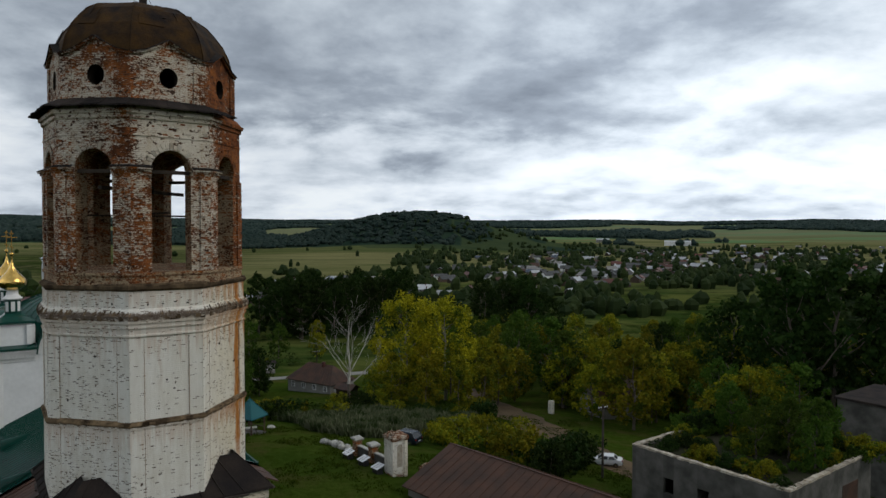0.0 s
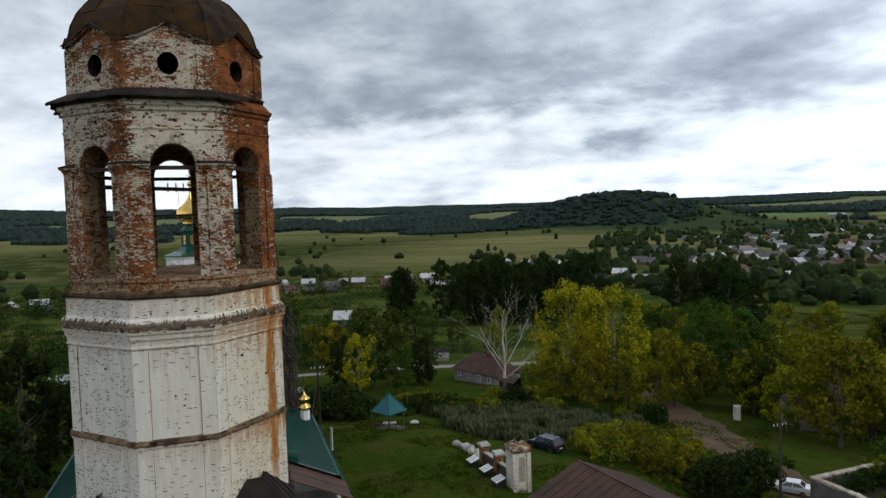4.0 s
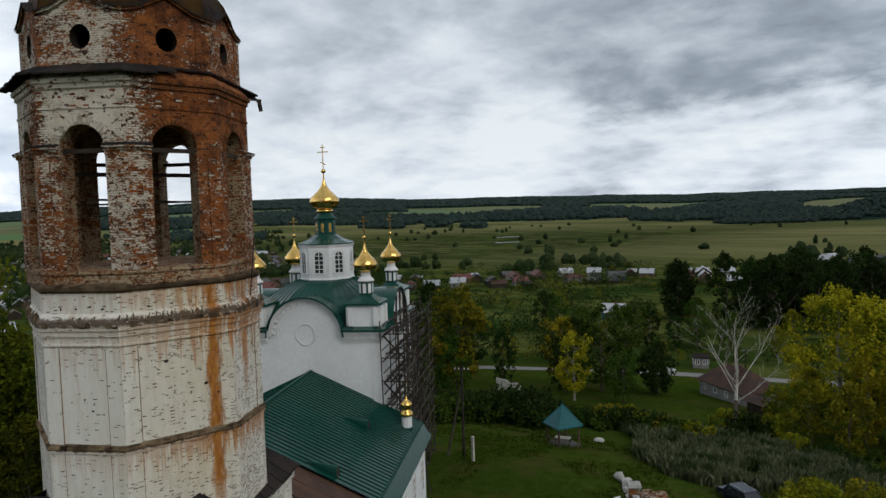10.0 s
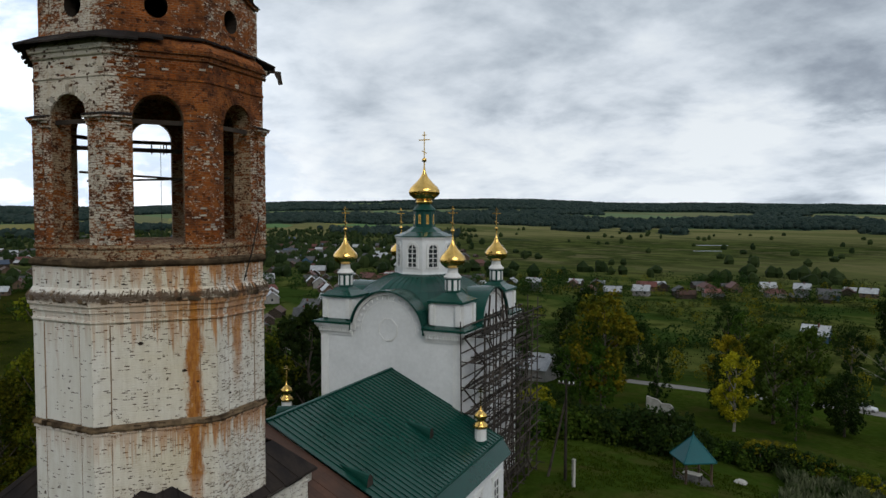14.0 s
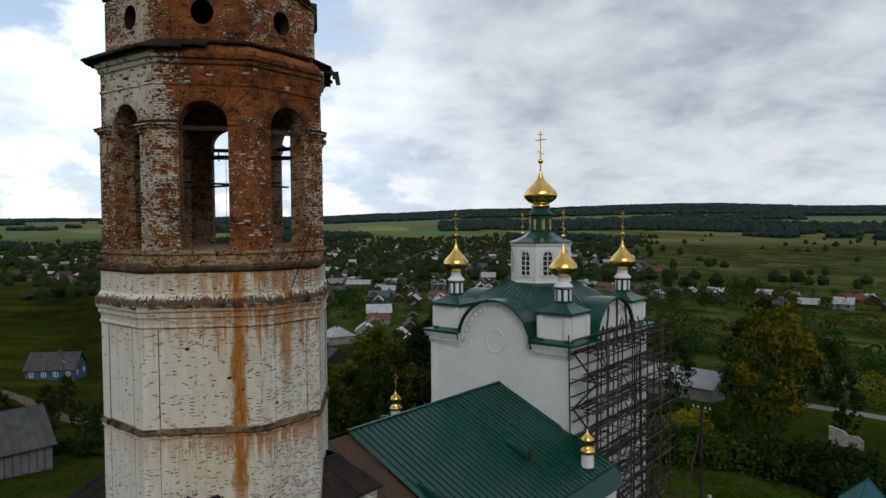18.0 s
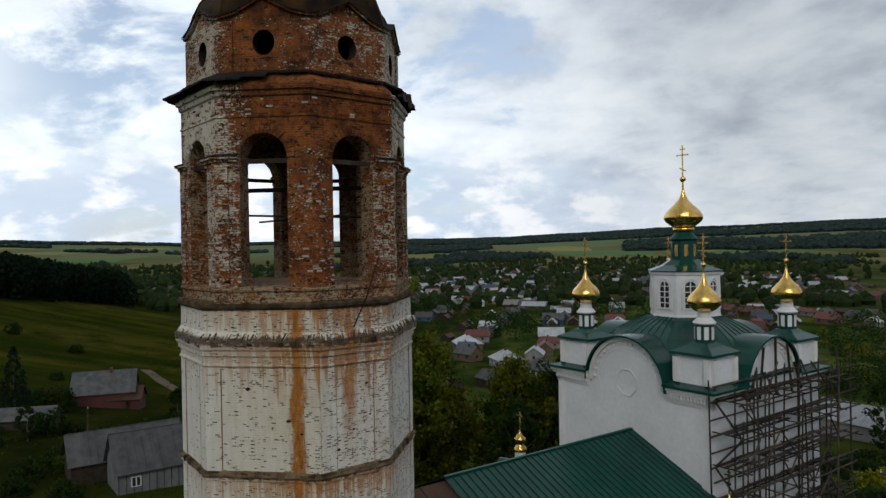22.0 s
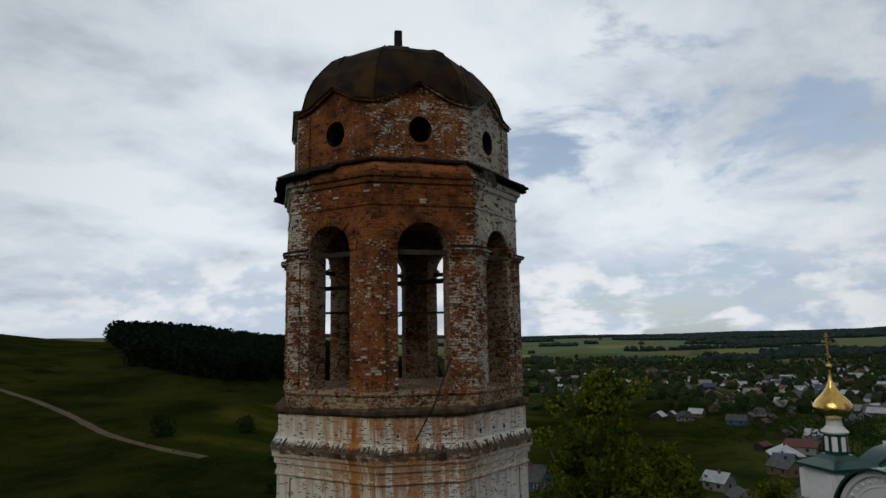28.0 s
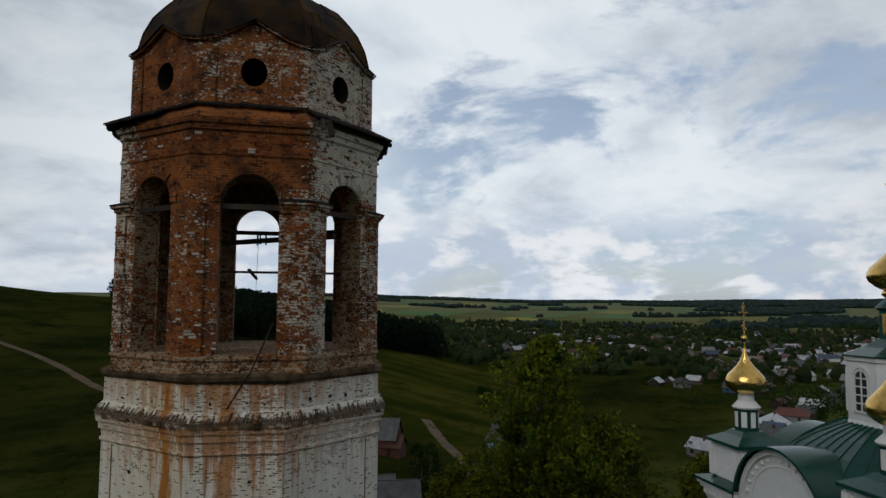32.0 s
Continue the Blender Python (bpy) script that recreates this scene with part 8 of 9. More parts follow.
    # east village
    for h0, r0, h1, r1, n in ((-2, 520, -16, 600, 11), (0, 640, -20, 700, 13), (-6, 780, -26, 820, 14), (-4, 920, -30, 960, 15), (-10, 1080, -34, 1100, 14), (-14, 1240, -38, 1260, 13), (-12, 560, -10, 1000, 12), (-20, 620, -19, 1150, 14),
                              (-27, 700, -28, 1250, 13), (-20, 1420, -40, 1450, 11), (-24, 1620, -42, 1700, 9), (-34, 800, -42, 1100, 8), (4, 470, 12, 520, 6)):
        row(h0, r0, h1, r1, n)
    me = bpy.data.meshes.new("far_village")
    me.from_pydata(verts, [], faces)
    for q in mats:
        me.materials.append(M[q])
    me.polygons.foreach_set("material_index", slots)
    tagged(new("far_village_houses", me), "hundreds of small far houses with grey, tin and rust-red roofs", "houses", kind="stuff")


far_village()

# houses that stand nearer
house("house", "long old house with a brown hipped roof and grey walls", 13, 7.5, 3.0, 3.0, "palewall", "rustroof", on_ground(-27.5, 154, -34), hip=3.2, fine=True)
house("shed", "little rusty-roofed shed standing by the old house", 3.8, 2.6, 1.9, 0.7, "oldwood", "rustroof", on_ground(-20.2, 144, -30), windows=False, chimney=False, category="shed")
house("kiosk", "small white kiosk by the street with a flat dark roof", 3.4, 3.0, 2.9, 0.35, "palewall", "darkroof", on_ground(-48, 187, 28), chimney=False, category="kiosk", fine=True)
barn = house("barn", "grey boarded barn with a corrugated sheet roof", 13, 7.4, 3.3, 4.0, "greyboard", "slate", pose(-78.4, 11.0, -6.2, 0, 0, 124), windows=False, chimney=False, fine=True, category="barn")
windowed(barn, None, [((-4.3, -3.73, 1.1), 0)], 1.1, 1.2)
for k in range(14):
    part("wall_board", box(B(), -6.4 + k * 0.92, -6.38 + k * 0.92 + 0.05, -3.74, -3.69, 0.0, 3.2), "oldwood", barn)
house("barn", "second grey barn with a long corrugated roof", 14.5, 6.8, 3.0, 3.2, "oldwood", "slate", pose(-83.5, 3.4, -6.3, 0, 0, 124), chimney=False, windows=False, fine=True, category="barn")
house("house", "dark red-brown house with a grey and white sheet roof", 12.5, 9.7, 3.6, 4.0, "redroof", "slate", on_ground(-141, -26, 108), windows=False, fine=True)
house("shed", "rusty-roofed shed behind the barns", 7, 5, 2.5, 2.2, "redroof", "rustroof", on_ground(-140, -21, 100), windows=False, chimney=False, category="shed")
house("shed", "low fenced shed with a sagging roof", 9, 5, 2.2, 1.6, "oldwood", "slate", on_ground(-111, -26, 100), windows=False, chimney=False, category="shed")
house("house", "blue boarded house with a grey sheet roof", 12, 8, 3.2, 3.6, "bluewall", "slate", on_ground(-182, -5, 80), fine=True)
house("house", "timber house with pale window frames and a grey hip roof", 11, 9, 3.2, 2.6, "log", "slate", on_ground(-197, 83, 20), hip=3.5, fine=True)
house("house", "house with a light grey hipped sheet roof", 9, 9, 3.0, 2.8, "palewall", "tin", on_ground(-221, 74, 15), hip=3.8, fine=True)
house("house", "house with a light tin hip roof among trees", 11, 10, 3.6, 3.0, "log", "tin", on_ground(-262, 63, 10), hip=3.8)
house("house", "orange-brown house with a green-grey roof", 9, 6, 3.0, 2.6, "log", "slate", on_ground(-238, 62, 40))
house("shed", "grey shed beside the houses", 9, 6, 2.6, 2.0, "oldwood", "slate", on_ground(-182, 66, 30), windows=False, category="shed")
house("house", "small house with a white tin roof", 7, 6, 2.8, 2.2, "palewall", "tin", on_ground(-205, 44, 60))
house("shed", "long dark shed with a low roof", 13, 6, 2.6, 1.8, "oldwood", "slate", on_ground(-176, 52, 20), windows=False, category="shed")
house("warehouse", "long building with a bright tin roof", 22, 9, 3.4, 2.6, "palewall", "tin", on_ground(-108.5, 131, 28), windows=False, chimney=False, fine=True, category="warehouse")
house("warehouse", "low building with a white sheet roof", 16, 9, 3.0, 2.2, "palewall", "tin", on_ground(-150, 118, 40), windows=False, chimney=False, category="warehouse")
house("house", "house with a white roof by the lane", 10, 8, 3.0, 2.6, "palewall", "tin", on_ground(-172, 128, 60))
house("house", "small blue-green house among dark trees", 8, 7, 3.2, 2.8, "bluewall", "tin", on_ground(-112, 262, 20))
house("house", "white two-storey block standing in the fields", 9, 8, 5.2, 1.2, "white2", "slate", on_ground(114, 501, 10), chimney=False)
house("school", "long white public building on the far slope", 60, 16, 9, 3, "white2", "tin", on_ground(560, 1640, -20), category="building", chimney=False)
house("hall", "pale building on the far slope", 34, 14, 8, 3, "palewall", "tin", on_ground(430, 1850, -10), category="building", chimney=False)

# ---- roads and river ----
ribbon("road", [(-190, 100), (-120, 138), (-76, 160), (-46, 175), (-10, 193), (40, 215)], 6.5, "asphalt", "dusty pale street below the churchyard", "road")
ribbon("dirt_track", [(34, 78), (22, 92), (17, 108), (14, 122), (9, 140), (7, 152), (2, 170), (-8, 190)], 8.5, "dirt", "bare dirt track with wheel ruts", "track", 0.05, 0.5)
ribbon("lane", [(-95, 60), (-105, 35), (-118, 13), (-132, 5), (-151, -5), (-173, -22), (-202, -42)], 4.0, "dirt", "muddy village lane", "lane")
ribbon("hill_path", [(-136, -80), (-138, -100), (-141, -123), (-150, -151), (-155, -175), (-156, -199), (-151, -220), (-135, -255)], 3.6, "dirt", "pale dirt path up the grassy hillside", "path")
for pts, w in (([(-548, 740), (-540, 756), (-528, 768)], 7), ([(-655, 880), (-640, 900), (-628, 915)], 8)):
    ribbon("river", pts, w, "water", "bright bend of the river in the meadow", "river", 0.3)

# ---- churchyard things ----


def gazebo():
    x, y = -26.4, 93.4
    g = thing("gazebo", "open timber gazebo with a teal pyramid roof", "gazebo", m=on_ground(x, y, 20))
    n, r = 4, 1.9
    for k in range(n):
        a = 2 * math.pi * k / n
        part("post", beam(B(), (r * math.cos(a), r * math.sin(a), -0.4), (r * math.cos(a), r * math.sin(a), 2.75), 0.2, 0.2), "log", g, "brown timber post")
        b = 2 * math.pi * (k + 1) / n
        p, q = Vector((r * math.cos(a), r * math.sin(a), 0)), Vector((r * math.cos(b), r * math.sin(b), 0))
        part("wall_plate", beam(B(), (p.x, p.y, 2.75), (q.x, q.y, 2.75), 0.16, 0.18), "log", g)
        if k != 3:
            part("handrail", beam(B(), (p.x, p.y, 0.85), (q.x, q.y, 0.85), 0.1, 0.08), "log", g)
        bm = B()
        e = 2.42
        bm.faces.new([bm.verts.new(v) for v in ((0, 0, 4.85), (e * math.cos(a), e * math.sin(a), 2.5), (e * math.cos(b), e * math.sin(b), 2.5))])
        quad(bm, (e * math.cos(a), e * math.sin(a), 2.5), (e * math.cos(b), e * math.sin(b), 2.5), (e * math.cos(b), e * math.sin(b), 2.38), (e * math.cos(a), e * math.sin(a), 2.38))
        bm.faces.new([bm.verts.new(v) for v in ((0, 0, 4.75), (e * math.cos(b), e * math.sin(b), 2.4), (e * math.cos(a), e * math.sin(a), 2.4))])
        sl = part("roof_slope", bm, "teal", g, "teal sheet roof slope")
        part("hip_cap", beam(B(), (0, 0, 4.87), (e * math.cos(a), e * math.sin(a), 2.52), 0.12, 0.05), "teal", sl)
    part("finial", rod(B(), (0, 0, 4.75), (0, 0, 5.2), 0.05, 6, 0.03), "teal", g)
    part("floor", rings(B(), [(-0.3, 2.2), (0.12, 2.2)], 4, 0), "concrete", g)
    tb = thing("garden_table", "plain pale table inside the gazebo", "table", m=on_ground(x, y, 20))
    part("tabletop", box(B(), -0.9, 0.9, -0.45, 0.45, 0.82, 0.87), "stone", tb)
    for sx in (-0.8, 0.8):
        for sy in (-0.35, 0.35):
            part("leg", box(B(), sx - 0.04, sx + 0.04, sy - 0.04, sy + 0.04, 0.12, 0.82), "wood", tb)


gazebo()


def boulder(x, y, s):
    bm = B()
    bmesh.ops.create_icosphere(bm, subdivisions=2, radius=s)
    for v in bm.verts:
        v.co *= 1 + 0.25 * noise.noise(v.co * 1.5)
        v.co.z *= 0.6
    single("boulder", bm, "stone", "pale boulder lying in the grass", "stone", m=on_ground(x, y), smooth=True)


boulder(-25.0, 99.3, 0.7)


def power_pole(x, y, h_, strut=None, label="weathered timber power pole with a crossarm", arms=1, lean=0.0):
    p = thing("power_pole", label, "power pole", "power poles", on_ground(x, y, 30))
    part("mast", rod(B(), (0, 0, -0.8), (lean, 0, h_), 0.16, 8, 0.11), "wood", p)
    if strut:
        part("strut", rod(B(), (strut, 0.2, -0.6), (0, 0, h_ * 0.82), 0.13, 7, 0.1), "wood", p, "raking timber strut")
    for k in range(arms):
        arm = part("crossarm", beam(B(), (-0.8, 0, h_ - 0.4 - 0.6 * k), (0.8, 0, h_ - 0.4 - 0.6 * k), 0.1, 0.12), "wood", p)
        for s in (-0.7, -0.3, 0.3, 0.7):
            part("insulator", rod(B(), (s, 0, h_ - 0.35 - 0.6 * k), (s, 0, h_ - 0.13 - 0.6 * k), 0.05, 6, 0.03), "white2", arm)
    return p


power_pole(-29.0, 78.6, 9.6, -1.9, "weathered timber power pole with a raking strut")
post = thing("marker_post", "short white concrete post beside the power pole", "post", m=on_ground(-27.4, 78.2))
part("shaft", box(B(), -0.12, 0.12, -0.12, 0.12, -0.4, 2.6), "stone", post)
power_pole(58, 122, 11, None)
power_pole(1.5, 129, 9, None)
power_pole(19.5, 83, 9, None)
power_pole(-31, 168, 8, None)
power_pole(-64, 171, 8, None)
power_pole(-84.0, -2.0, 9.5, None)
power_pole(-120, 22, 8.5, None)
power_pole(-150, 4, 8.5, None)


def wire(p, q, sag=0.8):
    bm = B()
    p, q = Vector(p), Vector(q)
    pts = [p.lerp(q, k / 10) - Vector((0, 0, sag * 4 * (k / 10) * (1 - k / 10))) for k in range(11)]
    for a, b in zip(pts, pts[1:]):
        rod(bm, a, b, 0.018, 4)
    single("power_line", bm, "black", "thin black overhead wire between poles", "wire", "overhead wires")


zz = ground_z(58, 122) + 10.6
wire((58.0, 122.0, zz), (84, 108, zz + 1), 1.0)
wire((58.6, 122.3, zz), (84.6, 108.3, zz + 1), 1.0)


def gate_pier():
    g = thing("gate_pier", "ruined gate pier of crumbling brick with white plaster and niches", "gate pier", m=on_ground(-5.0, 72.8, 34.5))
    part("shaft", box(B(), -0.9, 0.9, -0.8, 0.8, 0.3, 4.0), "wash", g)
    part("plinth", box(B(), -0.95, 0.95, -0.85, 0.85, -1.2, 0.3), "bare", g, "bare red brick foot")
    for sx in (-1, 1):
        part("pilaster", box(B(), sx * 0.72 - 0.2, sx * 0.72 + 0.2, -0.88, 0.88, -0.8, 3.9), "wash", g)
    bm = B()
    pts = [(-0.34, 1.0)] + [(0.34, 1.0)] + [(0.34 * math.cos(math.pi * k / 8), 3.1 + 0.34 * math.sin(math.pi * k / 8)) for k in range(9)]
    bm.faces.new([bm.verts.new((s, -0.804, z)) for s, z in pts])
    part("niche", bm, "oldlime", g, "shallow arched niche")
    part("cornice", rings(B(), [(3.85, 1.28), (4.0, 1.42), (4.2, 1.46), (4.3, 1.3)], 4, 45, wob=0.06), "bare", g)
    rn = random.Random(9)
    for k in range(16):
        x, y = rn.uniform(-0.75, 0.75), rn.uniform(-0.7, 0.7)
        bm = box(B(), x - 0.17, x + 0.17, y - 0.1, y + 0.1, 4.25, 4.25 + rn.choice((0.12, 0.24, 0.36)))
        part("brick", bm, "bare", g)


gate_pier()
stub = thing("pier_stub", "low broken stub of the second gate pier", "gate pier", m=on_ground(-1.6, 73.2, 34.5))
part("shaft", rings(B(), [(-0.8, 1.05), (0.5, 1.05), (1.1, 0.95)], 4, 45, wob=0.05), "bare", stub)
part("broken_top", rings(B(), [(1.08, 0.9), (1.3, 0.75), (1.5, 0.35)], 4, 45, wob=0.08), "bare", stub)


def fence():
    spots = [(-9.9, 79.0), (-7.8, 76.5)]
    for x, y in spots:
        p = thing("fence_pier", "square crumbling brick fence pier", "fence pier", "fence piers", on_ground(x, y, 34.5))
        part("shaft", box(B(), -0.42, 0.42, -0.42, 0.42, -0.5, 2.0), "inner", p)
        part("cap", rings(B(), [(1.95, 0.78), (2.1, 0.86), (2.25, 0.7)], 4, 45, wob=0.04), "stone", p)
    w = thing("fence_wall", "low grey plastered wall between the piers", "wall", m=on_ground(-8.9, 77.8, -50))
    part("panel", box(B(), -1.15, 1.15, -0.16, 0.16, -0.5, 1.25), "concrete", w)
    part("coping", box(B(), -1.2, 1.2, -0.24, 0.24, 1.25, 1.36), "stone", w)
    w = thing("fence_wall", "low grey plastered wall beside the gate", "wall", m=on_ground(-6.6, 75.0, -50))
    part("panel", box(B(), -1.4, 1.4, -0.16, 0.16, -0.5, 1.2), "concrete", w)
    part("coping", box(B(), -1.45, 1.45, -0.24, 0.24, 1.2, 1.31), "stone", w)
    # heap of rubble stones along the old fence line
    rn = random.Random(3)
    h_ = thing("rubble_bank", "low bank of pale rubble along the old fence", "rubble")
    for k in range(46):
        t = rn.random()
        x, y = -15.2 + 4.6 * t + rn.uniform(-0.5, 0.5), 86.0 - 5.2 * t + rn.uniform(-0.4, 0.4)
        bm = B()
        bmesh.ops.create_icosphere(bm, subdivisions=1, radius=rn.uniform(0.22, 0.5), matrix=Matrix.Translation((x, y, ground_z(x, y) + rn.uniform(0.05, 0.4))))
        for v in bm.verts:
            v.co += Vector((rn.uniform(-0.08, 0.08), rn.uniform(-0.08, 0.08), rn.uniform(-0.06, 0.06)))
        part("stone", bm, "stone", h_)
    for k, (x, y) in enumerate(((-10.7, 77.2), (-8.7, 74.8), (-6.9, 72.3))):
        c = thing("covered_stack", "dark stack under a tilted white sheet", "stack", "covered stacks", on_ground(x, y, 38) @ Matrix.Diagonal((0.68, 0.68, 0.8, 1)))
        part("covered_body", box(B(), -0.55, 0.55, -0.75, 0.75, -0.1, 0.75), "black", c)
        bm = B()
        a = [(-0.75, -0.9, 0.72), (0.75, -0.9, 1.15), (0.75, 0.9, 1.15), (-0.75, 0.9, 0.72)]
        up, dn = [bm.verts.new((x_, y_, z_ + 0.05)) for x_, y_, z_ in a], [bm.verts.new(v) for v in a]
        bm.faces.new(up)
        bm.faces.new(dn)
        for j in range(4):
            bm.faces.new((up[j], up[(j + 1) % 4], dn[(j + 1) % 4], dn[j]))
        part("cover_sheet", bm, "carwhite", c, "white sheet")
        for s in (-0.3, 0.3):
            part("batten", beam(B(), (-0.75, s, 0.80), (0.75, s, 1.23), 0.05, 0.04), "slate", c)


fence()


def car(name, label, m, paint, L_=4.5, W_=1.82, H_=1.68, suv=True):
    c = thing(name, label, "car", m=m)
    hl, hw = L_ / 2, W_ / 2
    sec = [(-hl, 0.45, 0.95), (-hl + 0.05, 0.32, 1.05 if suv else 0.95), (-hl + 0.55, 0.28, 1.08 if suv else 0.98), (hl - 1.3, 0.28, 1.02 if suv else 0.92), (hl - 0.3, 0.30, 0.92 if suv else 0.80), (hl, 0.42, 0.72)]
    bm = B()
    loops = []
    for x, z0, z1 in sec:
        k = 0.9 if abs(x) > hl - 0.1 else 1.0
        loops.append([bm.verts.new((x, s * hw * kk * k, z)) for s, kk, z in ((-1, 0.94, z0), (-1, 1.0, (z0 + z1) / 2), (-1, 0.96, z1), (1, 0.96, z1), (1, 1.0, (z0 + z1) / 2), (1, 0.94, z0))])
    for a, b in zip(loops, loops[1:]):
        for k in range(6):
            bm.faces.new((a[k], a[(k + 1) % 6], b[(k + 1) % 6], b[k]))
    bm.faces.new(loops[0])
    bm.faces.new(loops[-1])
    body = part("body", bm, paint, c)
    x0, x1, x2, x3 = (-hl + 0.12, -hl + 0.65, hl - 1.75, hl - 1.15) if suv else (-hl + 0.55, -hl + 1.15, hl - 2.0, hl - 1.25)
    zb = 1.02 if suv else 0.92
    bm = B()
    lo = [bm.verts.new((x, s * hw * 0.94, zb)) for x, s in ((x0, -1), (x3, -1), (x3, 1), (x0, 1))]
    hi = [bm.verts.new((x, s * hw * 0.76, H_ - 0.06)) for x, s in ((x1, -1), (x2, -1), (x2, 1), (x1, 1))]
    for k in range(4):
        bm.faces.new((lo[k], lo[(k + 1) % 4], hi[(k + 1) % 4], hi[k]))
    part("window_glass", bm, "glass", c, "dark window glass")
    bm = B()
    a = [(x1 - 0.1, -hw * 0.78), (x2 + 0.1, -hw * 0.78), (x2 + 0.1, hw * 0.78), (x1 - 0.1, hw * 0.78)]
    v0, v1 = [bm.verts.new((x, y, H_ - 0.08)) for x, y in a], [bm.verts.new((x * 0.95, y * 0.93, H_)) for x, y in a]
    bm.faces.new(v1)
    for k in range(4):
        bm.faces.new((v0[k], v0[(k + 1) % 4], v1[(k + 1) % 4], v1[k]))
    part("roof", bm, paint, c)
    for s in (-1, 1):
        for xa, xb in ((x0, x1), (x3, x2), ((x0 + x3) / 2, (x1 + x2) / 2)):
            part("pillar", beam(B(), (xa, s * hw * 0.945, zb), (xb, s * hw * 0.77, H_ - 0.05), 0.07, 0.09), paint, c)
        part("roof_rail", rod(B(), (x1, s * hw * 0.66, H_ + 0.05), (x2, s * hw * 0.66, H_ + 0.05), 0.025, 5), "chrome", c) if suv else None
        for x in (-hl + 0.85, hl - 0.85):
            r = 0.35 if suv else 0.30
            wh = part("wheel", rod(B(), (x, s * (hw - 0.2), r), (x, s * (hw + 0.01), r), r, 18), "black", c, "black tyre")
            part("rim", rod(B(), (x, s * (hw - 0.05), r), (x, s * (hw + 0.02), r), r * 0.62, 12), "chrome", wh)
        part("headlight", box(B(), hl - 0.12, hl - 0.01, s * hw * 0.66 - 0.16, s * hw * 0.66 + 0.16, 0.62, 0.76), "chrome", c)
        part("tail_light", box(B(), -hl - 0.02, -hl + 0.1, s * hw * 0.80 - 0.1, s * hw * 0.80 + 0.08, 0.78, 1.02), "lamp_red", c)
    part("bumper", box(B(), -hl - 0.06, -hl + 0.1, -hw * 0.85, hw * 0.85, 0.36, 0.56), "black", c)
    part("front_bumper", box(B(), hl - 0.1, hl + 0.05, -hw * 0.82, hw * 0.82, 0.34, 0.52), "black", c)
    part("number_plate", box(B(), -hl - 0.075, -hl - 0.05, -0.26, 0.26, 0.62, 0.73), "white2", c)


car("parked_car", "dark blue parked station wagon on the grass", on_ground(-5.0, 90.2, 148), "carblue")
car("parked_car", "white parked saloon car on bare ground", on_ground(21.5, 90.0, 165), "carwhite", 4.4, 1.7, 1.42, False)
car("parked_car", "white car parked along the street", on_ground(-50.5, 173.5, 28), "carwhite", 4.2, 1.7, 1.42, False)
car("parked_car", "pale car parked at the street's edge", on_ground(-66, 161, 28), "carwhite", 4.2, 1.7, 1.42, False)

slab = thing("concrete_slab", "leaning pale concrete slab with a stepped top", "slab", m=on_ground(-60, 127, 22))
bm = B()
ol = [(-2.4, 0), (2.3, 0), (2.3, 1.5), (1.6, 2.1), (0.2, 2.0), (-0.4, 2.5), (-2.4, 2.9)]
f0, f1 = [bm.verts.new((x, -0.15, z - 0.2)) for x, z in ol], [bm.verts.new((x, 0.25, z - 0.2)) for x, z in ol]
bm.faces.new(f0)
bm.faces.new(f1)
for j in range(len(ol)):
    bm.faces.new((f0[j], f0[(j + 1) % len(ol)], f1[(j + 1) % len(ol)], f1[j]))
part("slab", bm, "stone", slab)

# ---- buildings below the camera ----
house("outbuilding", "long outbuilding with a rusty brown sheet roof", 22, 12.2, 2.4, 2.6, "palewall", "rustroof", pose(8.6, 62.6, -1.5, 0, 0, -47), windows=False, chimney=False, fine=True, category="outbuilding")


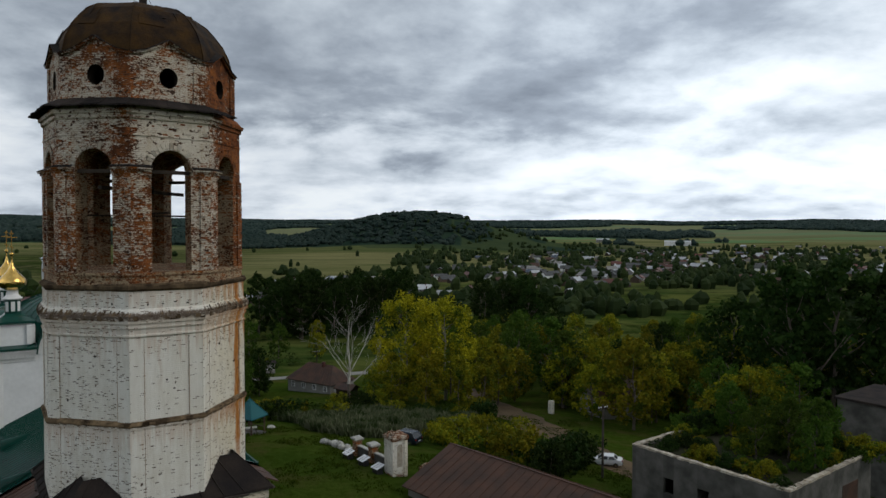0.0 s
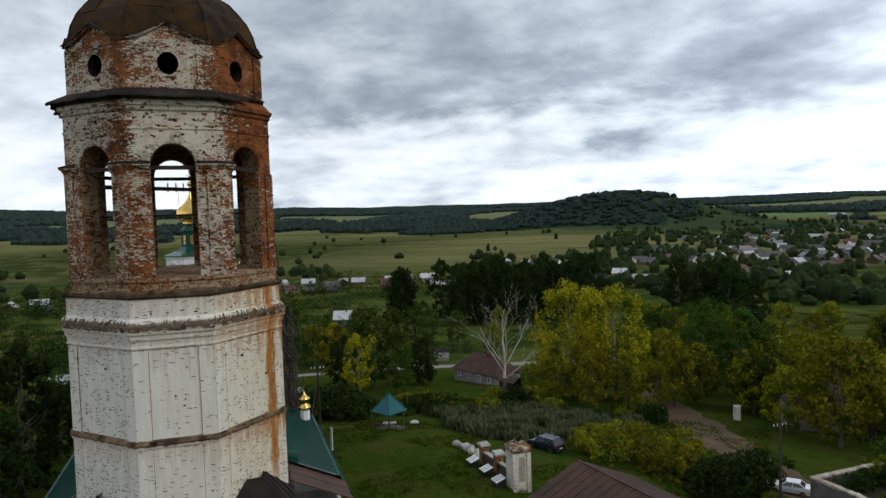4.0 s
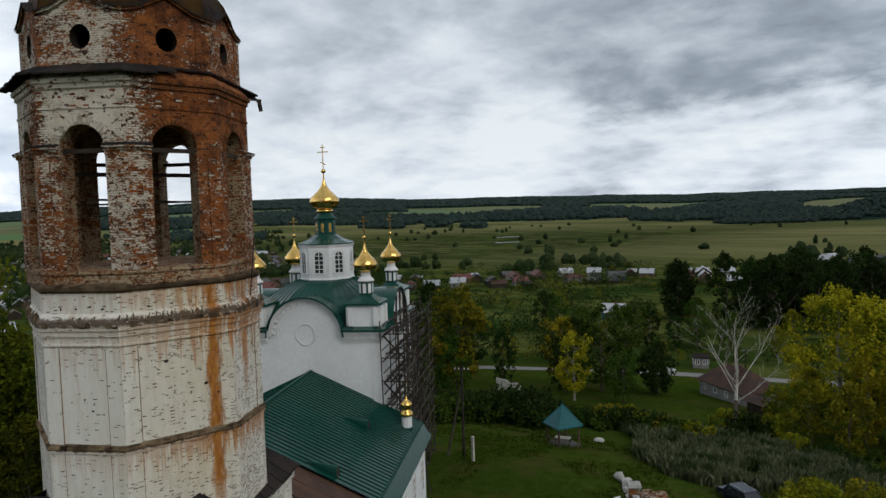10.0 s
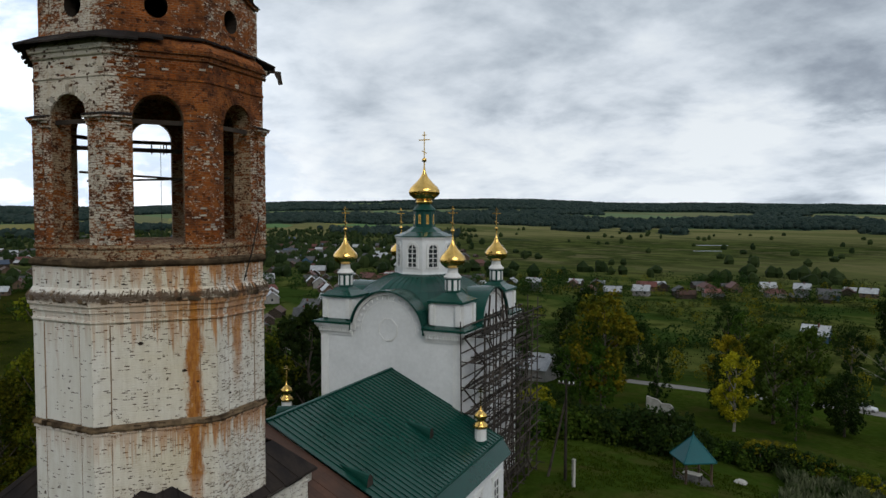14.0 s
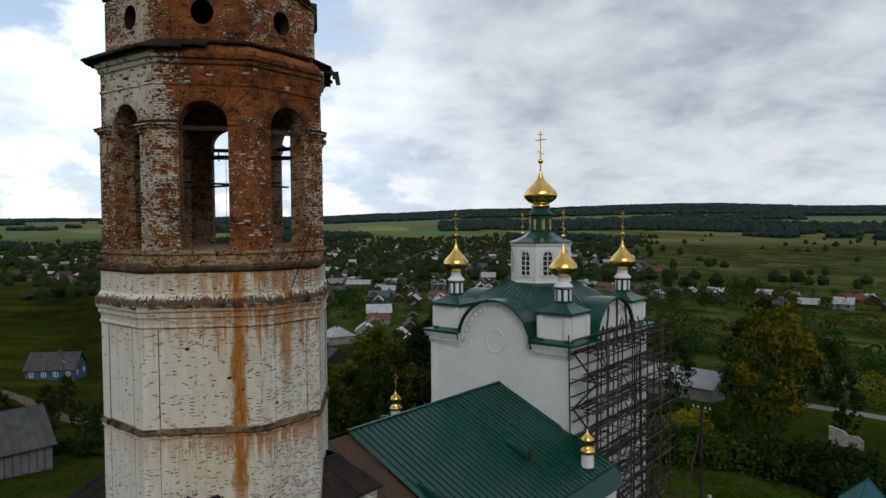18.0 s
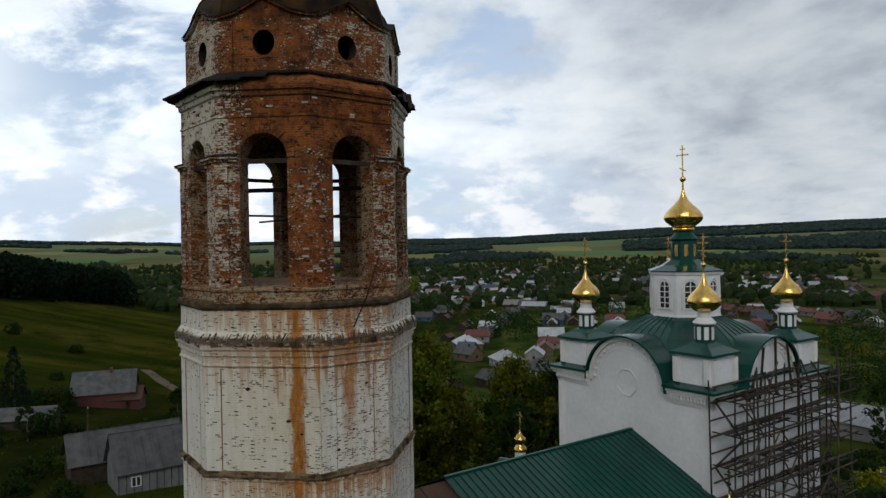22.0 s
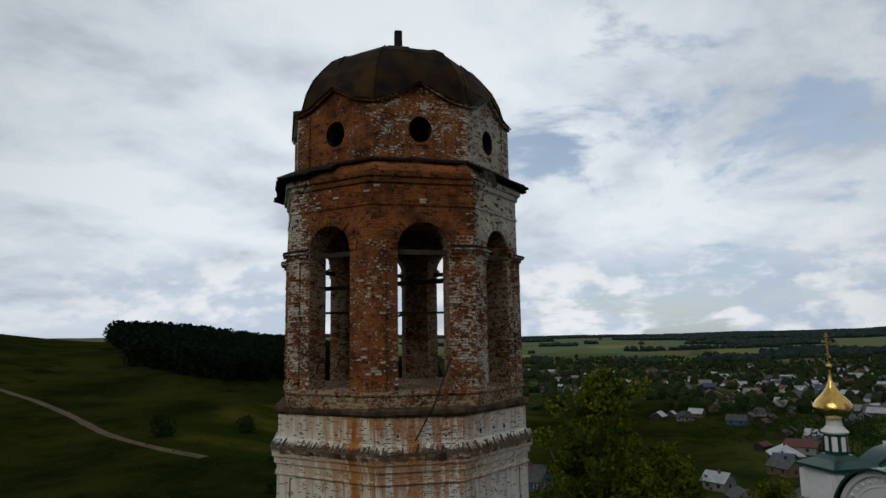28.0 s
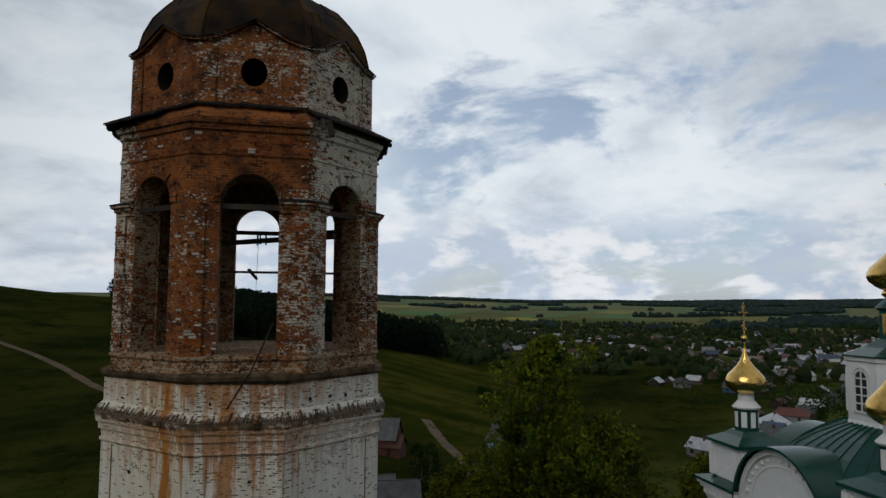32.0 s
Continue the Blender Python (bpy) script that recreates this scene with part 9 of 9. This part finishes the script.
def ruin():
    c, s = math.cos(radians(-52.5)), math.sin(radians(-52.5))
    m = pose(31.6, 70.1, 0, 0, 0, -52.5)
    b = thing("derelict_building", "derelict concrete building with bushes growing on its flat roof", "building", m=m)
    hx, hy, t, z1 = 8.15, 8.5, 0.45, 3.5
    part("end_wall", box(B(), -hx, -hx + t, -hy, hy, -7, z1 - 0.2), "concrete", b)
    part("end_wall", box(B(), hx - t, hx, -hy, hy, -7, z1 - 0.2), "concrete", b)
    # long walls with window openings cut through
    for sy in (-1, 1):
        y0, y1 = sorted((sy * hy, sy * (hy - t)))
        xs = [-hx + t, -4.4, -3.2, -0.6, 0.6, 3.2, 4.4, hx - t]
        for k in range(7):
            if k % 2 == 0:
                part("wall_pier", box(B(), xs[k], xs[k + 1], y0, y1, -7, z1 - 0.2), "concrete", b)
            else:
                part("wall_apron", box(B(), xs[k], xs[k + 1], y0, y1, -7, -0.6), "concrete", b)
                part("lintel", box(B(), xs[k], xs[k + 1], y0, y1, 1.0, z1 - 0.2), "concrete", b)
    part("roof_slab", box(B(), -hx + t, hx - t, -hy + t, hy - t, 2.5, 2.8), "concrete", b)
    part("soil", box(B(), -hx + t, hx - t, -hy + t, hy - t, 2.8, 2.95), "soil", b, "dark soil on the flat roof")
    part("inner_floor", box(B(), -hx + t, hx - t, -hy + t, hy - t, -5.2, -5.0), "concrete", b)
    part("door", box(B(), hx - 0.05, hx + 0.03, 2.0, 5.4, -5, 1.4), "rustroof", b, "rusty brown gate")
    rn = random.Random(12)
    n = 0
    for x0, y0, x1, y1 in ((-hx, -hy, hx, -hy), (hx, -hy, hx, hy), (hx, hy, -hx, hy), (-hx, hy, -hx, -hy)):
        ln = math.hypot(x1 - x0, y1 - y0)
        k = 0.0
        while k < ln - 0.5:
            w = rn.uniform(0.45, 0.8)
            a, e = k / ln, min(1, (k + w) / ln)
            p, q = (x0 + (x1 - x0) * a, y0 + (y1 - y0) * a), (x0 + (x1 - x0) * e, y0 + (y1 - y0) * e)
            nx, ny = -(y1 - y0) / ln * 0.2, (x1 - x0) / ln * 0.2
            part("coping_stone", beam(B(), (p[0] + nx, p[1] + ny, z1 - 0.12 + rn.uniform(-0.05, 0.05)), (q[0] + nx, q[1] + ny, z1 - 0.12 + rn.uniform(-0.05, 0.05)), 0.5, rn.uniform(0.12, 0.24)), "oldlime", b)
            k += w + 0.03
    M4 = m
    for k in range(86):
        x, y = rn.uniform(-hx + 1, hx - 1), rn.uniform(-hy + 1, hy - 1)
        if k < 34:
            x, y = (rn.uniform(-hx, hx), hy - rn.uniform(-0.6, 1.6)) if k % 2 else (-hx + rn.uniform(-0.6, 1.6), rn.uniform(-1, hy))
        p = M4 @ Vector((x, y, 2.95))
        sc = rn.uniform(0.55, 0.85) if k < 34 else rn.uniform(0.3, 0.62)
        tagged(copy_thing(rn.choice(T["bush"]), pose(p.x, p.y, p.z, 0, 0, rn.uniform(0, 360)) @ Matrix.Diagonal((sc, sc, sc * rn.uniform(0.7, 1.2), 1))), group="bushes on the derelict roof")
    for _ in range(9):
        x, y = rn.uniform(-hx + 1.5, hx - 1.5), rn.uniform(-2, hy - 1)
        p = M4 @ Vector((x, y, 2.95))
        sc = rn.uniform(0.25, 0.42)
        tagged(copy_thing(rn.choice(T["green"]), pose(p.x, p.y, p.z, 0, 0, rn.uniform(0, 360)) @ Matrix.Diagonal((sc, sc, sc, 1))), "young tree rooted on the derelict roof", "", "young trees on the derelict roof")
    # taller blind wall behind
    m2 = pose(63.0, 89.5, 0, 0, 0, -54)
    w = thing("concrete_block", "tall blank concrete building with a wall ladder", "building", m=m2)
    part("wall", box(B(), -8, 8, -6, 6, -9, 3.0), "concrete", w)
    part("roof", box(B(), -8.3, 8.3, -6.3, 6.3, 3.0, 3.3), "darkroof", w)
    lad = part("ladder", rod(B(), (0.6, -6.15, -6), (0.6, -6.15, 3.8), 0.04, 5), "darkroof", w, "iron wall ladder")
    part("ladder_side", rod(B(), (1.1, -6.15, -6), (1.1, -6.15, 3.8), 0.04, 5), "darkroof", lad)
    for k in range(21):
        part("rung", rod(B(), (0.6, -6.15, -5.7 + 0.44 * k), (1.1, -6.15, -5.7 + 0.44 * k), 0.025, 4), "darkroof", lad)


ruin()


def brick_ruin():
    b = thing("ruined_wall", "short piece of a white ruined wall among trees", "ruin", m=on_ground(20.5, 129, 10))
    part("wall", box(B(), -0.5, 0.5, -0.3, 0.3, -1, 2.4), "wash", b)
    house("house", "old house with a brown roof hidden by trees", 10, 8, 3.2, 3.4, "palewall", "rustroof", on_ground(33, 132, 20), fine=False)


brick_ruin()

# ---- weeds and tall grass ----


def tufts(name, spots, label, material, hgt, seed, blades=7, wid=0.05):
    g = np.random.default_rng(seed)
    n = len(spots) * blades
    sp = np.repeat(np.array(spots), blades, axis=0)
    base = sp[:, :3] + np.stack([g.normal(0, 0.22, n), g.normal(0, 0.22, n), np.zeros(n)], axis=1)
    a = g.uniform(0, 2 * np.pi, n)
    hh = hgt * sp[:, 3] * g.uniform(0.6, 1.25, n)
    lean = g.normal(0, 0.22, (n, 2)) * hh[:, None]
    tip = base + np.stack([lean[:, 0], lean[:, 1], hh], axis=1)
    mid = base + np.stack([lean[:, 0] * 0.35, lean[:, 1] * 0.35, hh * 0.6], axis=1)
    w = np.stack([np.cos(a), np.sin(a), np.zeros(n)], axis=1) * wid * (0.6 + hh[:, None])
    v = np.stack([base - w * 0.6, base + w * 0.6, mid + w, tip, mid - w], axis=1).reshape(-1, 3)
    me = bpy.data.meshes.new(name)
    me.from_pydata(v.tolist(), [], np.arange(n * 5).reshape(n, 5).tolist())
    me.materials.append(M[material])
    return tagged(new(name, me), label, "weeds", kind="stuff")


def inside(x, y, poly):
    hit = False
    for (x0, y0), (x1, y1) in zip(poly, poly[1:] + poly[:1]):
        if (y0 > y) != (y1 > y) and x < (x1 - x0) * (y - y0) / (y1 - y0) + x0:
            hit = not hit
    return hit


def weeds():
    rn = random.Random(17)
    poly = [(-31, 112), (-22, 117), (-8, 118), (6, 116), (3, 108), (-4, 97), (-9, 92), (-13, 92), (-18.5, 96), (-22, 104)]
    sp = []
    while len(sp) < 5200:
        x, y = rn.uniform(-32, 7), rn.uniform(90, 119)
        if inside(x, y, poly) and noise.noise(Vector((x * 0.35, y * 0.35, 2))) > -0.25:
            sp.append((x, y, ground_z(x, y) - 0.05, rn.uniform(0.6, 1.3)))
    tufts("weed_patch", sp, "tall grey-green weeds gone to seed", "weed", 1.25, 3, 7, 0.09)
    sp = []
    while len(sp) < 9000:
        x, y = rn.uniform(-58, 24), rn.uniform(66, 124)
        if inside(x, y, poly) or math.hypot(x + 18, y - 41) < 12:
            continue
        lx, ly = (x - CX) * math.cos(radians(TURNED)) + (y - CY) * math.sin(radians(TURNED)), -(x - CX) * math.sin(radians(TURNED)) + (y - CY) * math.cos(radians(TURNED))
        if abs(lx) < 11 and -6 < ly < 40:
            continue
        if noise.noise(Vector((x * 0.12, y * 0.12, 6))) < -0.05:
            continue
        sp.append((x, y, ground_z(x, y) - 0.05, rn.uniform(0.4, 1.2)))
    tufts("grass_tufts", sp, "rough tufts of churchyard grass", "herb", 0.26, 4, 6, 0.06)
    sp = []
    while len(sp) < 4500:
        h_, r = rn.uniform(95, 165), rn.uniform(60, 330)
        x, y = polar(h_, r)
        sp.append((x, y, ground_z(x, y) - 0.05, rn.uniform(0.5, 1.4)))
    tufts("meadow_grass", sp, "tall meadow grass on the western slope", "herb", 0.35, 5, 6, 0.10)


weeds()
away(KINDS + PLAIN)
for k in list(T.values()):
    away(k)
away([SPRUCE])
